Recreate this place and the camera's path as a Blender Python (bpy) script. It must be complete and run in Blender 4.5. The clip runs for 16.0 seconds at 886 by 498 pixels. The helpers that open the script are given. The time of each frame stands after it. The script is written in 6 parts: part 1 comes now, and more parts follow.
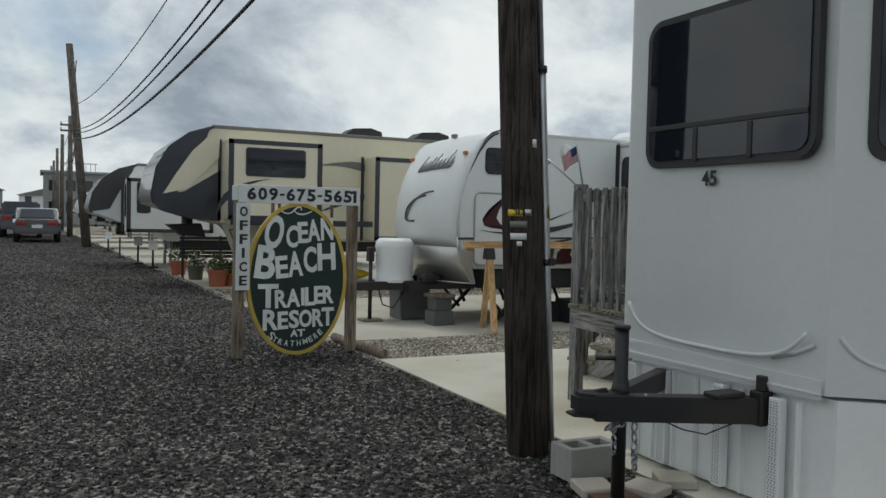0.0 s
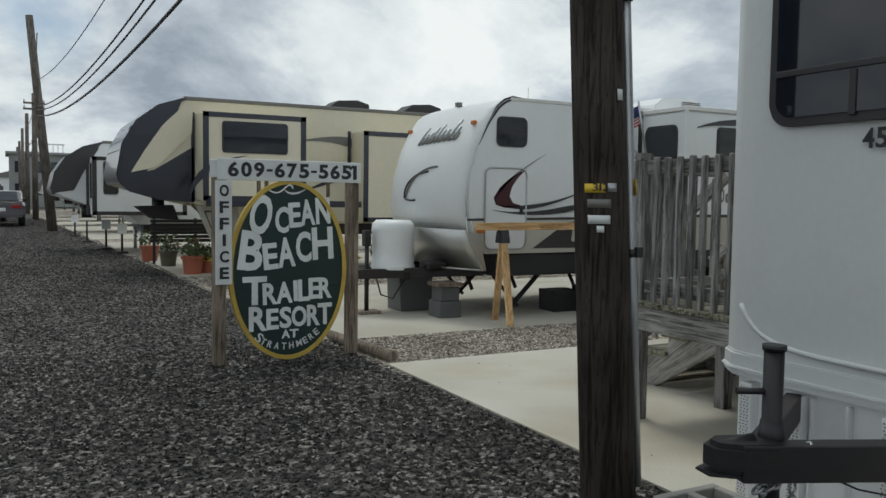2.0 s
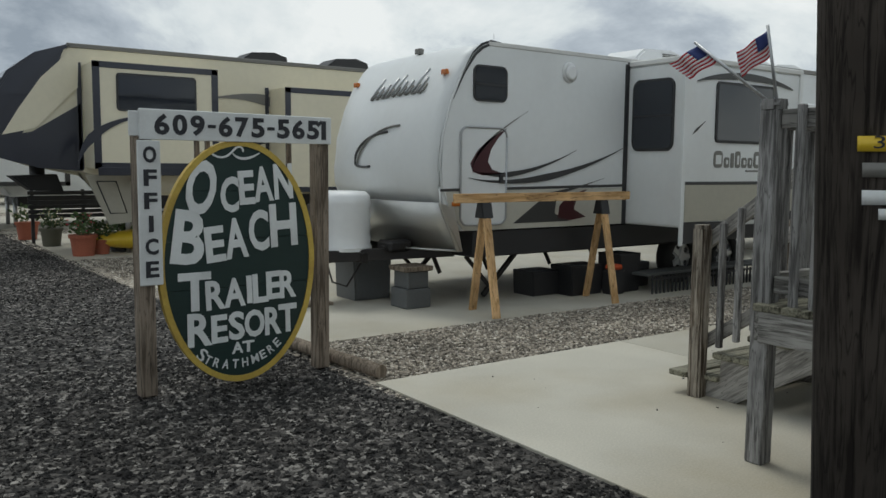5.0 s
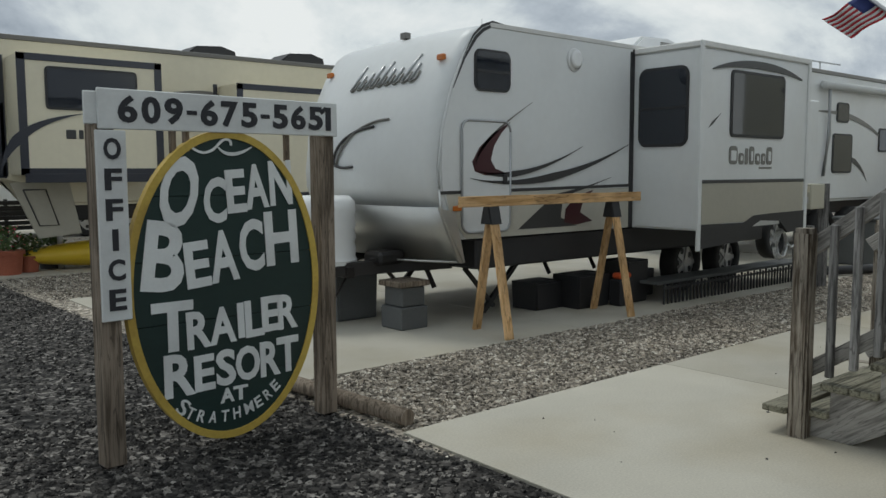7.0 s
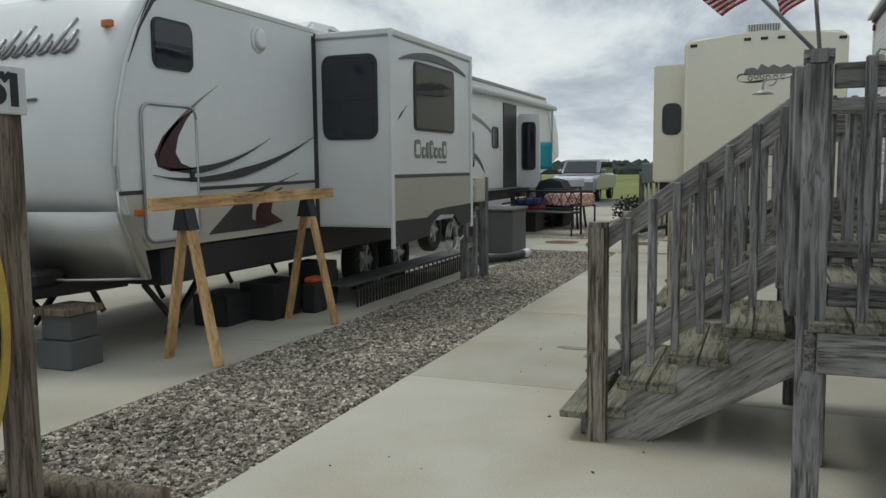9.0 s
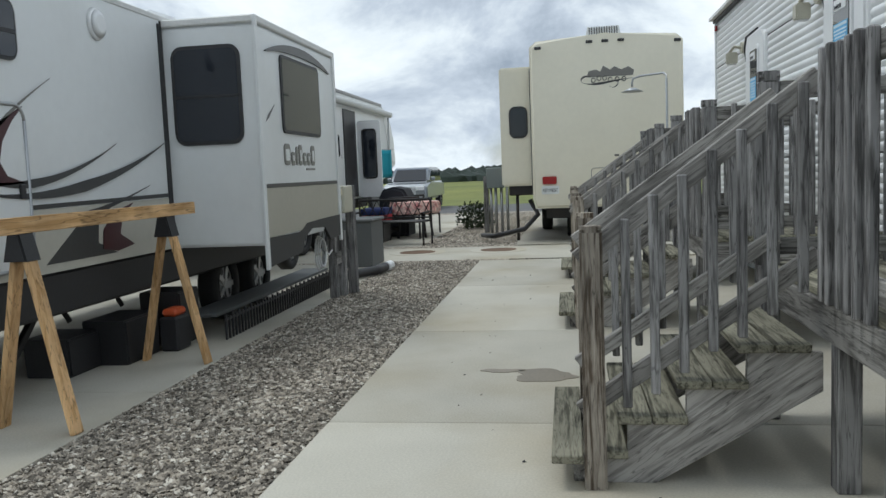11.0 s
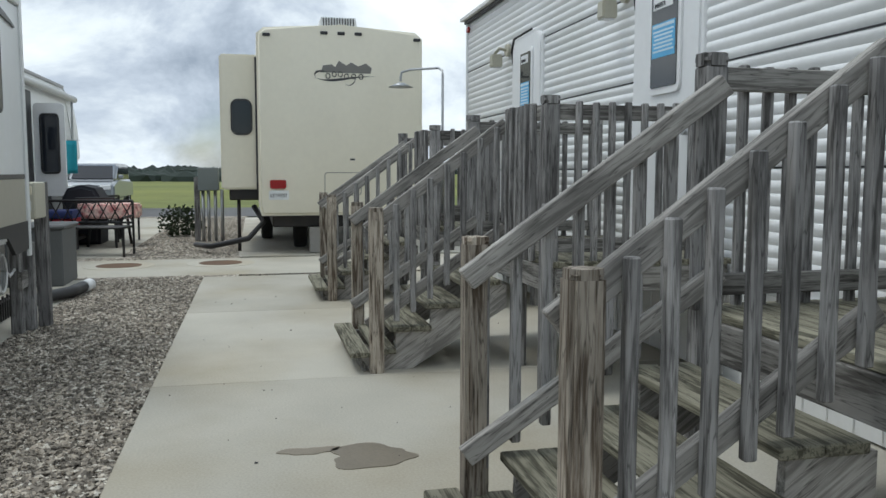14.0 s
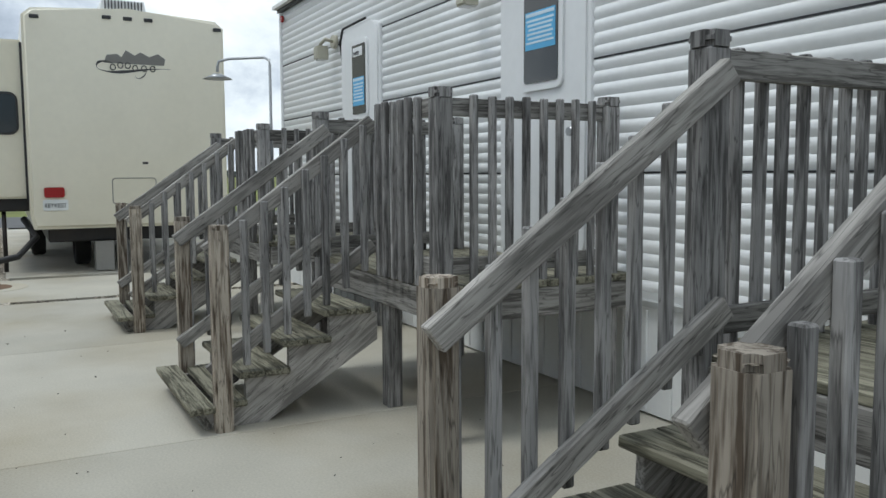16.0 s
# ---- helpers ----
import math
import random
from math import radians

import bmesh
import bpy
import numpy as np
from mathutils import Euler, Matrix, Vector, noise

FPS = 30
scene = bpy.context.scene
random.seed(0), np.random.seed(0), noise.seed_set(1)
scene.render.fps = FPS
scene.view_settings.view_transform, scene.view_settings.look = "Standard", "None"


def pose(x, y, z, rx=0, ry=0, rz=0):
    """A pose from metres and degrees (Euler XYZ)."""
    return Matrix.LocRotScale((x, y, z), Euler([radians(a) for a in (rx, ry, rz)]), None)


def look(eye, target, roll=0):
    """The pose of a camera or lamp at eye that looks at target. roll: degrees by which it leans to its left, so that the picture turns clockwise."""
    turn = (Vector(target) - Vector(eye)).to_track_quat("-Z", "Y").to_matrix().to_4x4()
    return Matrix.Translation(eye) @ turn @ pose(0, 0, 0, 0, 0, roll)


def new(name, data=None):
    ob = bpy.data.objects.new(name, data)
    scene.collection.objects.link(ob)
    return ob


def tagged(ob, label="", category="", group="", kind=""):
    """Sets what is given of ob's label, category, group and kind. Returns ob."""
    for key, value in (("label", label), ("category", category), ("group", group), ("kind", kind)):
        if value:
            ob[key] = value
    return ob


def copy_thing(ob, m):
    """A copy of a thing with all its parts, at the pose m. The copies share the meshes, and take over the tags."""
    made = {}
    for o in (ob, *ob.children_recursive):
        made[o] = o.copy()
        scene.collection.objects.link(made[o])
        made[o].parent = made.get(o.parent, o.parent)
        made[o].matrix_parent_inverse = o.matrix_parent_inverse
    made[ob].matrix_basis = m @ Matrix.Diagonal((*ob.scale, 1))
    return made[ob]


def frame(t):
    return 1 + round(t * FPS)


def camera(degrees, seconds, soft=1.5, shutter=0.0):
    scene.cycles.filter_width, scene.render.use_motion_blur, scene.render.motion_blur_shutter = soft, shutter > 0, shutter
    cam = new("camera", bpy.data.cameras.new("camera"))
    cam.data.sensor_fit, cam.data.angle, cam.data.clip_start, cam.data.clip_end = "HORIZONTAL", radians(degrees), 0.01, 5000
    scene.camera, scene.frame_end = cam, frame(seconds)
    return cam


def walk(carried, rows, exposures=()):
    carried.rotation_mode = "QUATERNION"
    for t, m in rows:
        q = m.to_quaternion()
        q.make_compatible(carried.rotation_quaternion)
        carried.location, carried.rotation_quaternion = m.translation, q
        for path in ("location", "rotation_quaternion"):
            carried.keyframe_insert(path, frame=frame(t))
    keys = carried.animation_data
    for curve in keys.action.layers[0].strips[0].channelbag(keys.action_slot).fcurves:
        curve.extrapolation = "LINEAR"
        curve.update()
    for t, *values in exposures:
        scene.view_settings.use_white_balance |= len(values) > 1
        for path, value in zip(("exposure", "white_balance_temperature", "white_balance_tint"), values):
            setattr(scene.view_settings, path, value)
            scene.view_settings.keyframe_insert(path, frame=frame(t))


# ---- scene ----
cam = camera(57.0, 16.0)
PATH = [
    (0, (0.279, 0.24, 1.569), (1.165, 2.032, 1.498), 1.3),
    (0.5, (0.317, 0.596, 1.57), (1.227, 2.375, 1.479), 1.1),
    (1, (0.301, 0.959, 1.555), (1.25, 2.716, 1.444), 1.0),
    (1.5, (0.397, 1.317, 1.552), (1.362, 3.065, 1.431), 0.7),
    (2, (0.532, 1.653, 1.56), (1.47, 3.415, 1.439), 0.8),
    (2.5, (0.551, 1.994, 1.573), (1.531, 3.731, 1.43), 0.5),
    (3, (0.616, 2.32, 1.553), (1.633, 4.035, 1.396), 0.3),
    (3.5, (0.701, 2.68, 1.573), (1.743, 4.378, 1.4), 0.4),
    (6, (0.708, 4.354, 1.533), (1.915, 5.936, 1.336), 0.3),
    (6.5, (0.836, 4.689, 1.53), (2.046, 6.27, 1.347), -0.1),
    (7, (0.882, 5.004, 1.49), (2.171, 6.522, 1.304), -0.2),
    (7.5, (0.858, 5.333, 1.487), (2.325, 6.679, 1.294), -0.0),
    (8, (0.977, 5.69, 1.482), (2.568, 6.887, 1.293), -0.1),
    (8.5, (1.021, 6.012, 1.483), (2.756, 6.99, 1.295), -0.3),
    (9, (1.032, 6.314, 1.476), (2.881, 7.049, 1.276), -0.6),
    (11.5, (1.951, 7.428, 1.424), (3.932, 7.637, 1.254), -2.0),
    (12, (2.189, 7.615, 1.42), (4.181, 7.687, 1.258), -1.3),
    (12.5, (2.459, 7.729, 1.42), (4.451, 7.669, 1.248), -1.2),
    (13, (2.786, 7.751, 1.447), (4.773, 7.585, 1.29), -0.9),
    (13.5, (3.03, 7.883, 1.426), (4.991, 7.526, 1.267), -0.0),
    (14, (3.349, 7.969, 1.426), (5.289, 7.52, 1.239), 0.1),
    (14.5, (3.62, 7.958, 1.447), (5.548, 7.459, 1.265), -0.3),
    (15, (3.874, 8.036, 1.434), (5.769, 7.428, 1.244), 0.0),
    (15.5, (4.156, 8.167, 1.471), (5.996, 7.411, 1.269), 0.3),
    (16, (4.433, 8.163, 1.456), (6.192, 7.228, 1.273), -0.3),
]
walk(cam, [(t, look(eye, target, roll)) for t, eye, target, roll in PATH],
     [(0, -0.06, 6350, 5), (3.5, 0.04, 6350, 5), (6, -0.13, 6350, 5), (9.2, -0.04, 6350, 5), (11.3, 0.28, 6050, 6), (16, 0.3, 6050, 6)])

# ---- light ----
world = bpy.data.worlds.new("sky")
scene.world = world
world.use_nodes = True
wt = world.node_tree
wt.nodes.clear()


def wn(kind, **props):
    n = wt.nodes.new(kind)
    for k, v in props.items():
        n.inputs[k].default_value = v
    return n


w_out = wn("ShaderNodeOutputWorld")
w_bg = wn("ShaderNodeBackground", Strength=1.0)
sky = wt.nodes.new("ShaderNodeTexSky")
sky.sky_type, sky.sun_disc = "NISHITA", False
sky.sun_elevation, sky.sun_rotation = radians(67), radians(9)
w_scale = wt.nodes.new("ShaderNodeVectorMath")
w_scale.operation = "SCALE"
w_scale.inputs["Scale"].default_value = 0.085
wt.links.new(sky.outputs[0], w_scale.inputs[0])
w_tc = wt.nodes.new("ShaderNodeTexCoord")
w_sep = wt.nodes.new("ShaderNodeSeparateXYZ")
wt.links.new(w_tc.outputs["Generated"], w_sep.inputs[0])
w_add = wt.nodes.new("ShaderNodeMath")
w_add.operation = "ADD"
w_add.inputs[1].default_value = 0.5
wt.links.new(w_sep.outputs["Z"], w_add.inputs[0])
w_max = wt.nodes.new("ShaderNodeMath")
w_max.operation = "MAXIMUM"
w_max.inputs[1].default_value = 0.12
wt.links.new(w_add.outputs[0], w_max.inputs[0])
w_cmb = wt.nodes.new("ShaderNodeCombineXYZ")
for axis in ("X", "Y"):
    d = wt.nodes.new("ShaderNodeMath")
    d.operation = "DIVIDE"
    wt.links.new(w_sep.outputs[axis], d.inputs[0])
    wt.links.new(w_max.outputs[0], d.inputs[1])
    wt.links.new(d.outputs[0], w_cmb.inputs[axis])


def w_noise(scale, detail, rough, shift):
    m = wt.nodes.new("ShaderNodeMapping")
    m.inputs["Location"].default_value = shift
    n = wn("ShaderNodeTexNoise", Scale=scale, Detail=detail, Roughness=rough, Distortion=0.25)
    wt.links.new(w_cmb.outputs[0], m.inputs[0])
    wt.links.new(m.outputs[0], n.inputs["Vector"])
    return n


def w_ramp(src, stops):
    r = wt.nodes.new("ShaderNodeValToRGB")
    el = r.color_ramp.elements
    while len(el) < len(stops):
        el.new(0.5)
    for e, (p, c) in zip(el, stops):
        e.position, e.color = p, (*c, 1)
    wt.links.new(src, r.inputs[0])
    return r


cover = w_ramp(w_noise(0.8, 7, 0.55, (3.1, 1.7, 0)).outputs[0], [(0.34, (0, 0, 0)), (0.44, (1, 1, 1))])
cloud = w_ramp(w_noise(2.2, 8, 0.6, (0.4, 5.2, 0)).outputs[0],
               [(0.33, (0.30, 0.34, 0.40)), (0.44, (0.50, 0.54, 0.60)), (0.53, (0.74, 0.77, 0.79)), (0.64, (0.90, 0.90, 0.90))])
w_mix = wt.nodes.new("ShaderNodeMix")
w_mix.data_type = "RGBA"
wt.links.new(cover.outputs[0], w_mix.inputs["Factor"])
wt.links.new(w_scale.outputs[0], w_mix.inputs["A"])
wt.links.new(cloud.outputs[0], w_mix.inputs["B"])
wt.links.new(w_mix.outputs["Result"], w_bg.inputs["Color"])
wt.links.new(w_bg.outputs[0], w_out.inputs[0])

sun = new("sun", bpy.data.lights.new("sun", "SUN"))
sun.data.energy, sun.data.angle, sun.data.color = 1.0, radians(16), (1.0, 0.96, 0.9)
sun.matrix_world = look((0.8, 5, 12), (0, 0, 0))


# ---- materials ----
def material(name, color, rough=0.6, metal=0.0, var=0.12, coarse=1.5, fine=40.0, bump=0.15, dist=0.004, dirt=None, stretch=(1, 1, 1), coat=0.0):
    """Base colour varied by a coarse and a fine noise, with relief from the fine one; dirt is a second colour in patches."""
    m = bpy.data.materials.new(name)
    m.use_nodes = True
    t = m.node_tree
    b = t.nodes["Principled BSDF"]
    b.inputs["Roughness"].default_value = rough
    b.inputs["Metallic"].default_value = metal
    b.inputs["Coat Weight"].default_value = coat
    tc = t.nodes.new("ShaderNodeTexCoord")
    mp = t.nodes.new("ShaderNodeMapping")
    mp.inputs["Scale"].default_value = stretch
    t.links.new(tc.outputs["Object"], mp.inputs[0])
    n1, n2 = t.nodes.new("ShaderNodeTexNoise"), t.nodes.new("ShaderNodeTexNoise")
    for n, s, d in ((n1, coarse, 4), (n2, fine, 5)):
        n.inputs["Scale"].default_value, n.inputs["Detail"].default_value = s, d
        t.links.new(mp.outputs[0], n.inputs["Vector"])
    info = t.nodes.new("ShaderNodeObjectInfo")
    add = t.nodes.new("ShaderNodeMath")
    add.operation = "ADD"
    t.links.new(n1.outputs[0], add.inputs[0])
    t.links.new(n2.outputs[0], add.inputs[1])
    mr = t.nodes.new("ShaderNodeMapRange")
    mr.inputs["From Min"].default_value, mr.inputs["From Max"].default_value = 0.65, 1.35
    mr.inputs["To Min"].default_value, mr.inputs["To Max"].default_value = 1 - var, 1 + var
    t.links.new(add.outputs[0], mr.inputs["Value"])
    sc = t.nodes.new("ShaderNodeVectorMath")
    sc.operation = "SCALE"
    if dirt:
        n3 = t.nodes.new("ShaderNodeTexNoise")
        n3.inputs["Scale"].default_value, n3.inputs["Detail"].default_value = coarse * 0.7, 6
        t.links.new(tc.outputs["Object"], n3.inputs["Vector"])
        rp = t.nodes.new("ShaderNodeValToRGB")
        rp.color_ramp.elements[0].position, rp.color_ramp.elements[1].position = 0.45, 0.72
        t.links.new(n3.outputs[0], rp.inputs[0])
        mx = t.nodes.new("ShaderNodeMix")
        mx.data_type = "RGBA"
        mx.inputs["A"].default_value, mx.inputs["B"].default_value = (*color, 1), (*dirt, 1)
        t.links.new(rp.outputs[0], mx.inputs["Factor"])
        t.links.new(mx.outputs["Result"], sc.inputs[0])
    else:
        sc.inputs[0].default_value = color
    rnd = t.nodes.new("ShaderNodeMapRange")
    rnd.inputs["To Min"].default_value, rnd.inputs["To Max"].default_value = 1 - var * 0.8, 1 + var * 0.8
    t.links.new(info.outputs["Random"], rnd.inputs["Value"])
    mul = t.nodes.new("ShaderNodeMath")
    mul.operation = "MULTIPLY"
    t.links.new(mr.outputs[0], mul.inputs[0])
    t.links.new(rnd.outputs[0], mul.inputs[1])
    t.links.new(mul.outputs[0], sc.inputs["Scale"])
    t.links.new(sc.outputs[0], b.inputs["Base Color"])
    if bump:
        bp = t.nodes.new("ShaderNodeBump")
        bp.inputs["Strength"].default_value, bp.inputs["Distance"].default_value = bump, dist
        t.links.new(n2.outputs[0], bp.inputs["Height"])
        t.links.new(bp.outputs[0], b.inputs["Normal"])
    return m


def gravel_material(name, colors, scale, bump):
    """Single stones told apart by cells, each with its own grey."""
    m = bpy.data.materials.new(name)
    m.use_nodes = True
    t = m.node_tree
    b = t.nodes["Principled BSDF"]
    b.inputs["Roughness"].default_value = 0.85
    b.inputs["Specular IOR Level"].default_value = 0.15
    tc = t.nodes.new("ShaderNodeTexCoord")
    v = t.nodes.new("ShaderNodeTexVoronoi")
    v.inputs["Scale"].default_value = scale
    big = t.nodes.new("ShaderNodeTexNoise")
    big.inputs["Scale"].default_value, big.inputs["Detail"].default_value = 0.9, 5
    for n in (v, big):
        t.links.new(tc.outputs["Object"], n.inputs["Vector"])
    sep = t.nodes.new("ShaderNodeSeparateXYZ")
    t.links.new(v.outputs["Color"], sep.inputs[0])
    rp = t.nodes.new("ShaderNodeValToRGB")
    el = rp.color_ramp.elements
    while len(el) < len(colors):
        el.new(0.5)
    for i, (e, c) in enumerate(zip(el, colors)):
        e.position, e.color = (i / (len(colors) - 1)) ** 0.7, (*c, 1)
    t.links.new(sep.outputs[0], rp.inputs[0])
    mr = t.nodes.new("ShaderNodeMapRange")
    mr.inputs["From Min"].default_value, mr.inputs["From Max"].default_value = 0.3, 0.7
    mr.inputs["To Min"].default_value, mr.inputs["To Max"].default_value = 0.75, 1.25
    t.links.new(big.outputs[0], mr.inputs["Value"])
    sc = t.nodes.new("ShaderNodeVectorMath")
    sc.operation = "SCALE"
    t.links.new(rp.outputs[0], sc.inputs[0])
    t.links.new(mr.outputs[0], sc.inputs["Scale"])
    t.links.new(sc.outputs[0], b.inputs["Base Color"])
    bp = t.nodes.new("ShaderNodeBump")
    bp.invert = True
    bp.inputs["Strength"].default_value, bp.inputs["Distance"].default_value = bump, 0.012
    t.links.new(v.outputs["Distance"], bp.inputs["Height"])
    t.links.new(bp.outputs[0], b.inputs["Normal"])
    return m


def plank_material(name, axis, light=(0.265, 0.257, 0.245), dark=(0.10, 0.096, 0.092), rings=1.0, tilt=0.0):
    """Weathered timber, its grain along one axis, with dark lines and a soft stain."""
    m = bpy.data.materials.new(name)
    m.use_nodes = True
    t = m.node_tree
    b = t.nodes["Principled BSDF"]
    b.inputs["Roughness"].default_value = 0.85
    b.inputs["Specular IOR Level"].default_value = 0.25
    tc = t.nodes.new("ShaderNodeTexCoord")
    info = t.nodes.new("ShaderNodeObjectInfo")
    sh = t.nodes.new("ShaderNodeVectorMath")
    sh.operation = "SCALE"
    sh.inputs[0].default_value = (7, 5, 3)
    t.links.new(info.outputs["Random"], sh.inputs["Scale"])
    ad = t.nodes.new("ShaderNodeVectorMath")
    t.links.new(tc.outputs["Object"], ad.inputs[0])
    t.links.new(sh.outputs[0], ad.inputs[1])
    mp = t.nodes.new("ShaderNodeMapping")
    mp.inputs["Scale"].default_value = [0.07 if a == axis else 1.0 for a in "xyz"]
    turn = t.nodes.new("ShaderNodeMapping")
    turn.inputs["Rotation"].default_value = (radians(tilt), 0, 0)
    t.links.new(ad.outputs[0], turn.inputs[0])
    t.links.new(turn.outputs[0], mp.inputs[0])
    g = t.nodes.new("ShaderNodeTexNoise")
    g.inputs["Scale"].default_value, g.inputs["Detail"].default_value, g.inputs["Roughness"].default_value = 75 * rings, 6, 0.62
    g2 = t.nodes.new("ShaderNodeTexNoise")
    g2.inputs["Scale"].default_value, g2.inputs["Detail"].default_value, g2.inputs["Distortion"].default_value = 26 * rings, 3, 1.2
    st = t.nodes.new("ShaderNodeTexNoise")
    st.inputs["Scale"].default_value, st.inputs["Detail"].default_value = 3.0, 4
    t.links.new(mp.outputs[0], g.inputs["Vector"])
    t.links.new(mp.outputs[0], g2.inputs["Vector"])
    t.links.new(ad.outputs[0], st.inputs["Vector"])
    mul = t.nodes.new("ShaderNodeMath")
    mul.operation = "MULTIPLY_ADD"
    mul.inputs[1].default_value = 0.6
    t.links.new(g2.outputs[0], mul.inputs[0])
    half = t.nodes.new("ShaderNodeMath")
    half.operation = "MULTIPLY"
    half.inputs[1].default_value = 0.4
    t.links.new(g.outputs[0], half.inputs[0])
    t.links.new(half.outputs[0], mul.inputs[2])
    rp = t.nodes.new("ShaderNodeValToRGB")
    rp.color_ramp.elements[0].position, rp.color_ramp.elements[0].color = 0.42, (*dark, 1)
    rp.color_ramp.elements[1].position, rp.color_ramp.elements[1].color = 0.54, (*light, 1)
    t.links.new(mul.outputs[0], rp.inputs[0])
    # drying cracks: thin dark lines along the grain
    cr_ = t.nodes.new("ShaderNodeTexNoise")
    cr_.inputs["Scale"].default_value, cr_.inputs["Detail"].default_value = 40 * rings, 2
    t.links.new(mp.outputs[0], cr_.inputs["Vector"])
    line = t.nodes.new("ShaderNodeValToRGB")
    le = line.color_ramp.elements
    le.new(0.5)
    for e_, (pos_, val_) in zip(le, ((0.48, 1.0), (0.5, 0.45), (0.52, 1.0))):
        e_.position, e_.color = pos_, (val_, val_, val_, 1)
    t.links.new(cr_.outputs[0], line.inputs[0])
    mr = t.nodes.new("ShaderNodeMapRange")
    mr.inputs["From Min"].default_value, mr.inputs["From Max"].default_value = 0.3, 0.7
    mr.inputs["To Min"].default_value, mr.inputs["To Max"].default_value = 0.7, 1.25
    t.links.new(st.outputs[0], mr.inputs["Value"])
    r2 = t.nodes.new("ShaderNodeMapRange")
    r2.inputs["To Min"].default_value, r2.inputs["To Max"].default_value = 0.8, 1.15
    t.links.new(info.outputs["Random"], r2.inputs["Value"])
    mm = t.nodes.new("ShaderNodeMath")
    mm.operation = "MULTIPLY"
    t.links.new(mr.outputs[0], mm.inputs[0])
    t.links.new(r2.outputs[0], mm.inputs[1])
    sc = t.nodes.new("ShaderNodeVectorMath")
    sc.operation = "SCALE"
    cracked = t.nodes.new("ShaderNodeVectorMath")
    cracked.operation = "MULTIPLY"
    t.links.new(rp.outputs[0], cracked.inputs[0])
    t.links.new(line.outputs[0], cracked.inputs[1])
    t.links.new(cracked.outputs[0], sc.inputs[0])
    t.links.new(mm.outputs[0], sc.inputs["Scale"])
    t.links.new(sc.outputs[0], b.inputs["Base Color"])
    bp = t.nodes.new("ShaderNodeBump")
    bp.inputs["Strength"].default_value, bp.inputs["Distance"].default_value = 0.7, 0.005
    t.links.new(mul.outputs[0], bp.inputs["Height"])
    t.links.new(bp.outputs[0], b.inputs["Normal"])
    return m


WX, WY, WZ = plank_material("grey_timber_x", "x", (0.30, 0.29, 0.27), (0.115, 0.109, 0.10)), plank_material("grey_timber_y", "y", (0.30, 0.29, 0.27), (0.115, 0.109, 0.10)), plank_material("grey_timber_z", "z", (0.32, 0.312, 0.304), (0.12, 0.116, 0.112))
# Damp olive boards, their colour also darkened for the little light by the landing.
TREAD = plank_material("mossy_shaded_tread", "x", (0.25, 0.238, 0.18), (0.08, 0.076, 0.055))
WSLOPE = plank_material("grey_timber_slope", "y", (0.38, 0.362, 0.335), (0.21, 0.2, 0.185), 1.0, 37)
NEWEL = plank_material("newel_timber", "z", (0.40, 0.355, 0.295), (0.11, 0.085, 0.062))
BROWNZ = plank_material("brown_post", "z", (0.27, 0.22, 0.17), (0.12, 0.095, 0.07))
PINEX = plank_material("new_pine_x", "x", (0.66, 0.43, 0.22), (0.50, 0.30, 0.13), 0.6)
PINEZ = plank_material("new_pine_z", "z", (0.66, 0.43, 0.22), (0.50, 0.30, 0.13), 0.6)
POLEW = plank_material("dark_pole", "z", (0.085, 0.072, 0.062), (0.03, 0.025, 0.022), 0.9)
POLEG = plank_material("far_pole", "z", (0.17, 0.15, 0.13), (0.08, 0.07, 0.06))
ROAD = gravel_material("road_gravel", [(0.012, 0.012, 0.012), (0.038, 0.036, 0.034), (0.065, 0.061, 0.057), (0.11, 0.102, 0.094), (0.30, 0.283, 0.258)], 34, 0.9)
GRAVEL = gravel_material("strip_gravel", [(0.09, 0.08, 0.067), (0.23, 0.206, 0.172), (0.36, 0.32, 0.265), (0.47, 0.416, 0.34), (0.70, 0.66, 0.58)], 36, 0.9)
CONCRETE = material("concrete", (0.47, 0.447, 0.38), 0.85, var=0.15, coarse=1.1, fine=80, bump=0.2, dist=0.003, dirt=(0.39, 0.35, 0.265))
DAMP = material("damp_concrete", (0.20, 0.17, 0.125), 0.45, var=0.15, coarse=4, fine=60)
MARSH = material("marsh_grass", (0.25, 0.27, 0.06), 0.95, var=0.35, coarse=0.05, fine=1.5, bump=0.5, dist=0.2, dirt=(0.17, 0.21, 0.05), stretch=(1, 0.35, 1))
ASPHALT = material("asphalt", (0.12, 0.12, 0.12), 0.9, var=0.2, fine=60)
EARTH = material("sandy_ground", (0.2, 0.19, 0.16), 0.95, var=0.3, coarse=0.3, fine=20)
WHITE = material("white_fibreglass", (0.74, 0.76, 0.76), 0.42, var=0.025, coarse=0.9, fine=12, bump=0.02, dirt=(0.66, 0.67, 0.66), coat=0.08)
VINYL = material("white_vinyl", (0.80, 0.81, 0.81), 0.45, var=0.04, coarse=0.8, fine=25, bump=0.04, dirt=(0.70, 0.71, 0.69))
# Weathered white panel; the shaded front's darker tone is put into this colour.
PMWALL = material("park_home_shaded_panel", (0.63, 0.645, 0.645), 0.45, var=0.035, coarse=1.2, fine=30, bump=0.05, dirt=(0.56, 0.575, 0.565))
CREAM = material("cream_fibreglass", (0.77, 0.73, 0.60), 0.3, var=0.03, coarse=0.8, fine=12, bump=0.02, dirt=(0.72, 0.68, 0.55), coat=0.3)
TAN = material("tan_fibreglass", (0.70, 0.65, 0.50), 0.35, var=0.04, coarse=0.8, fine=12, bump=0.02)
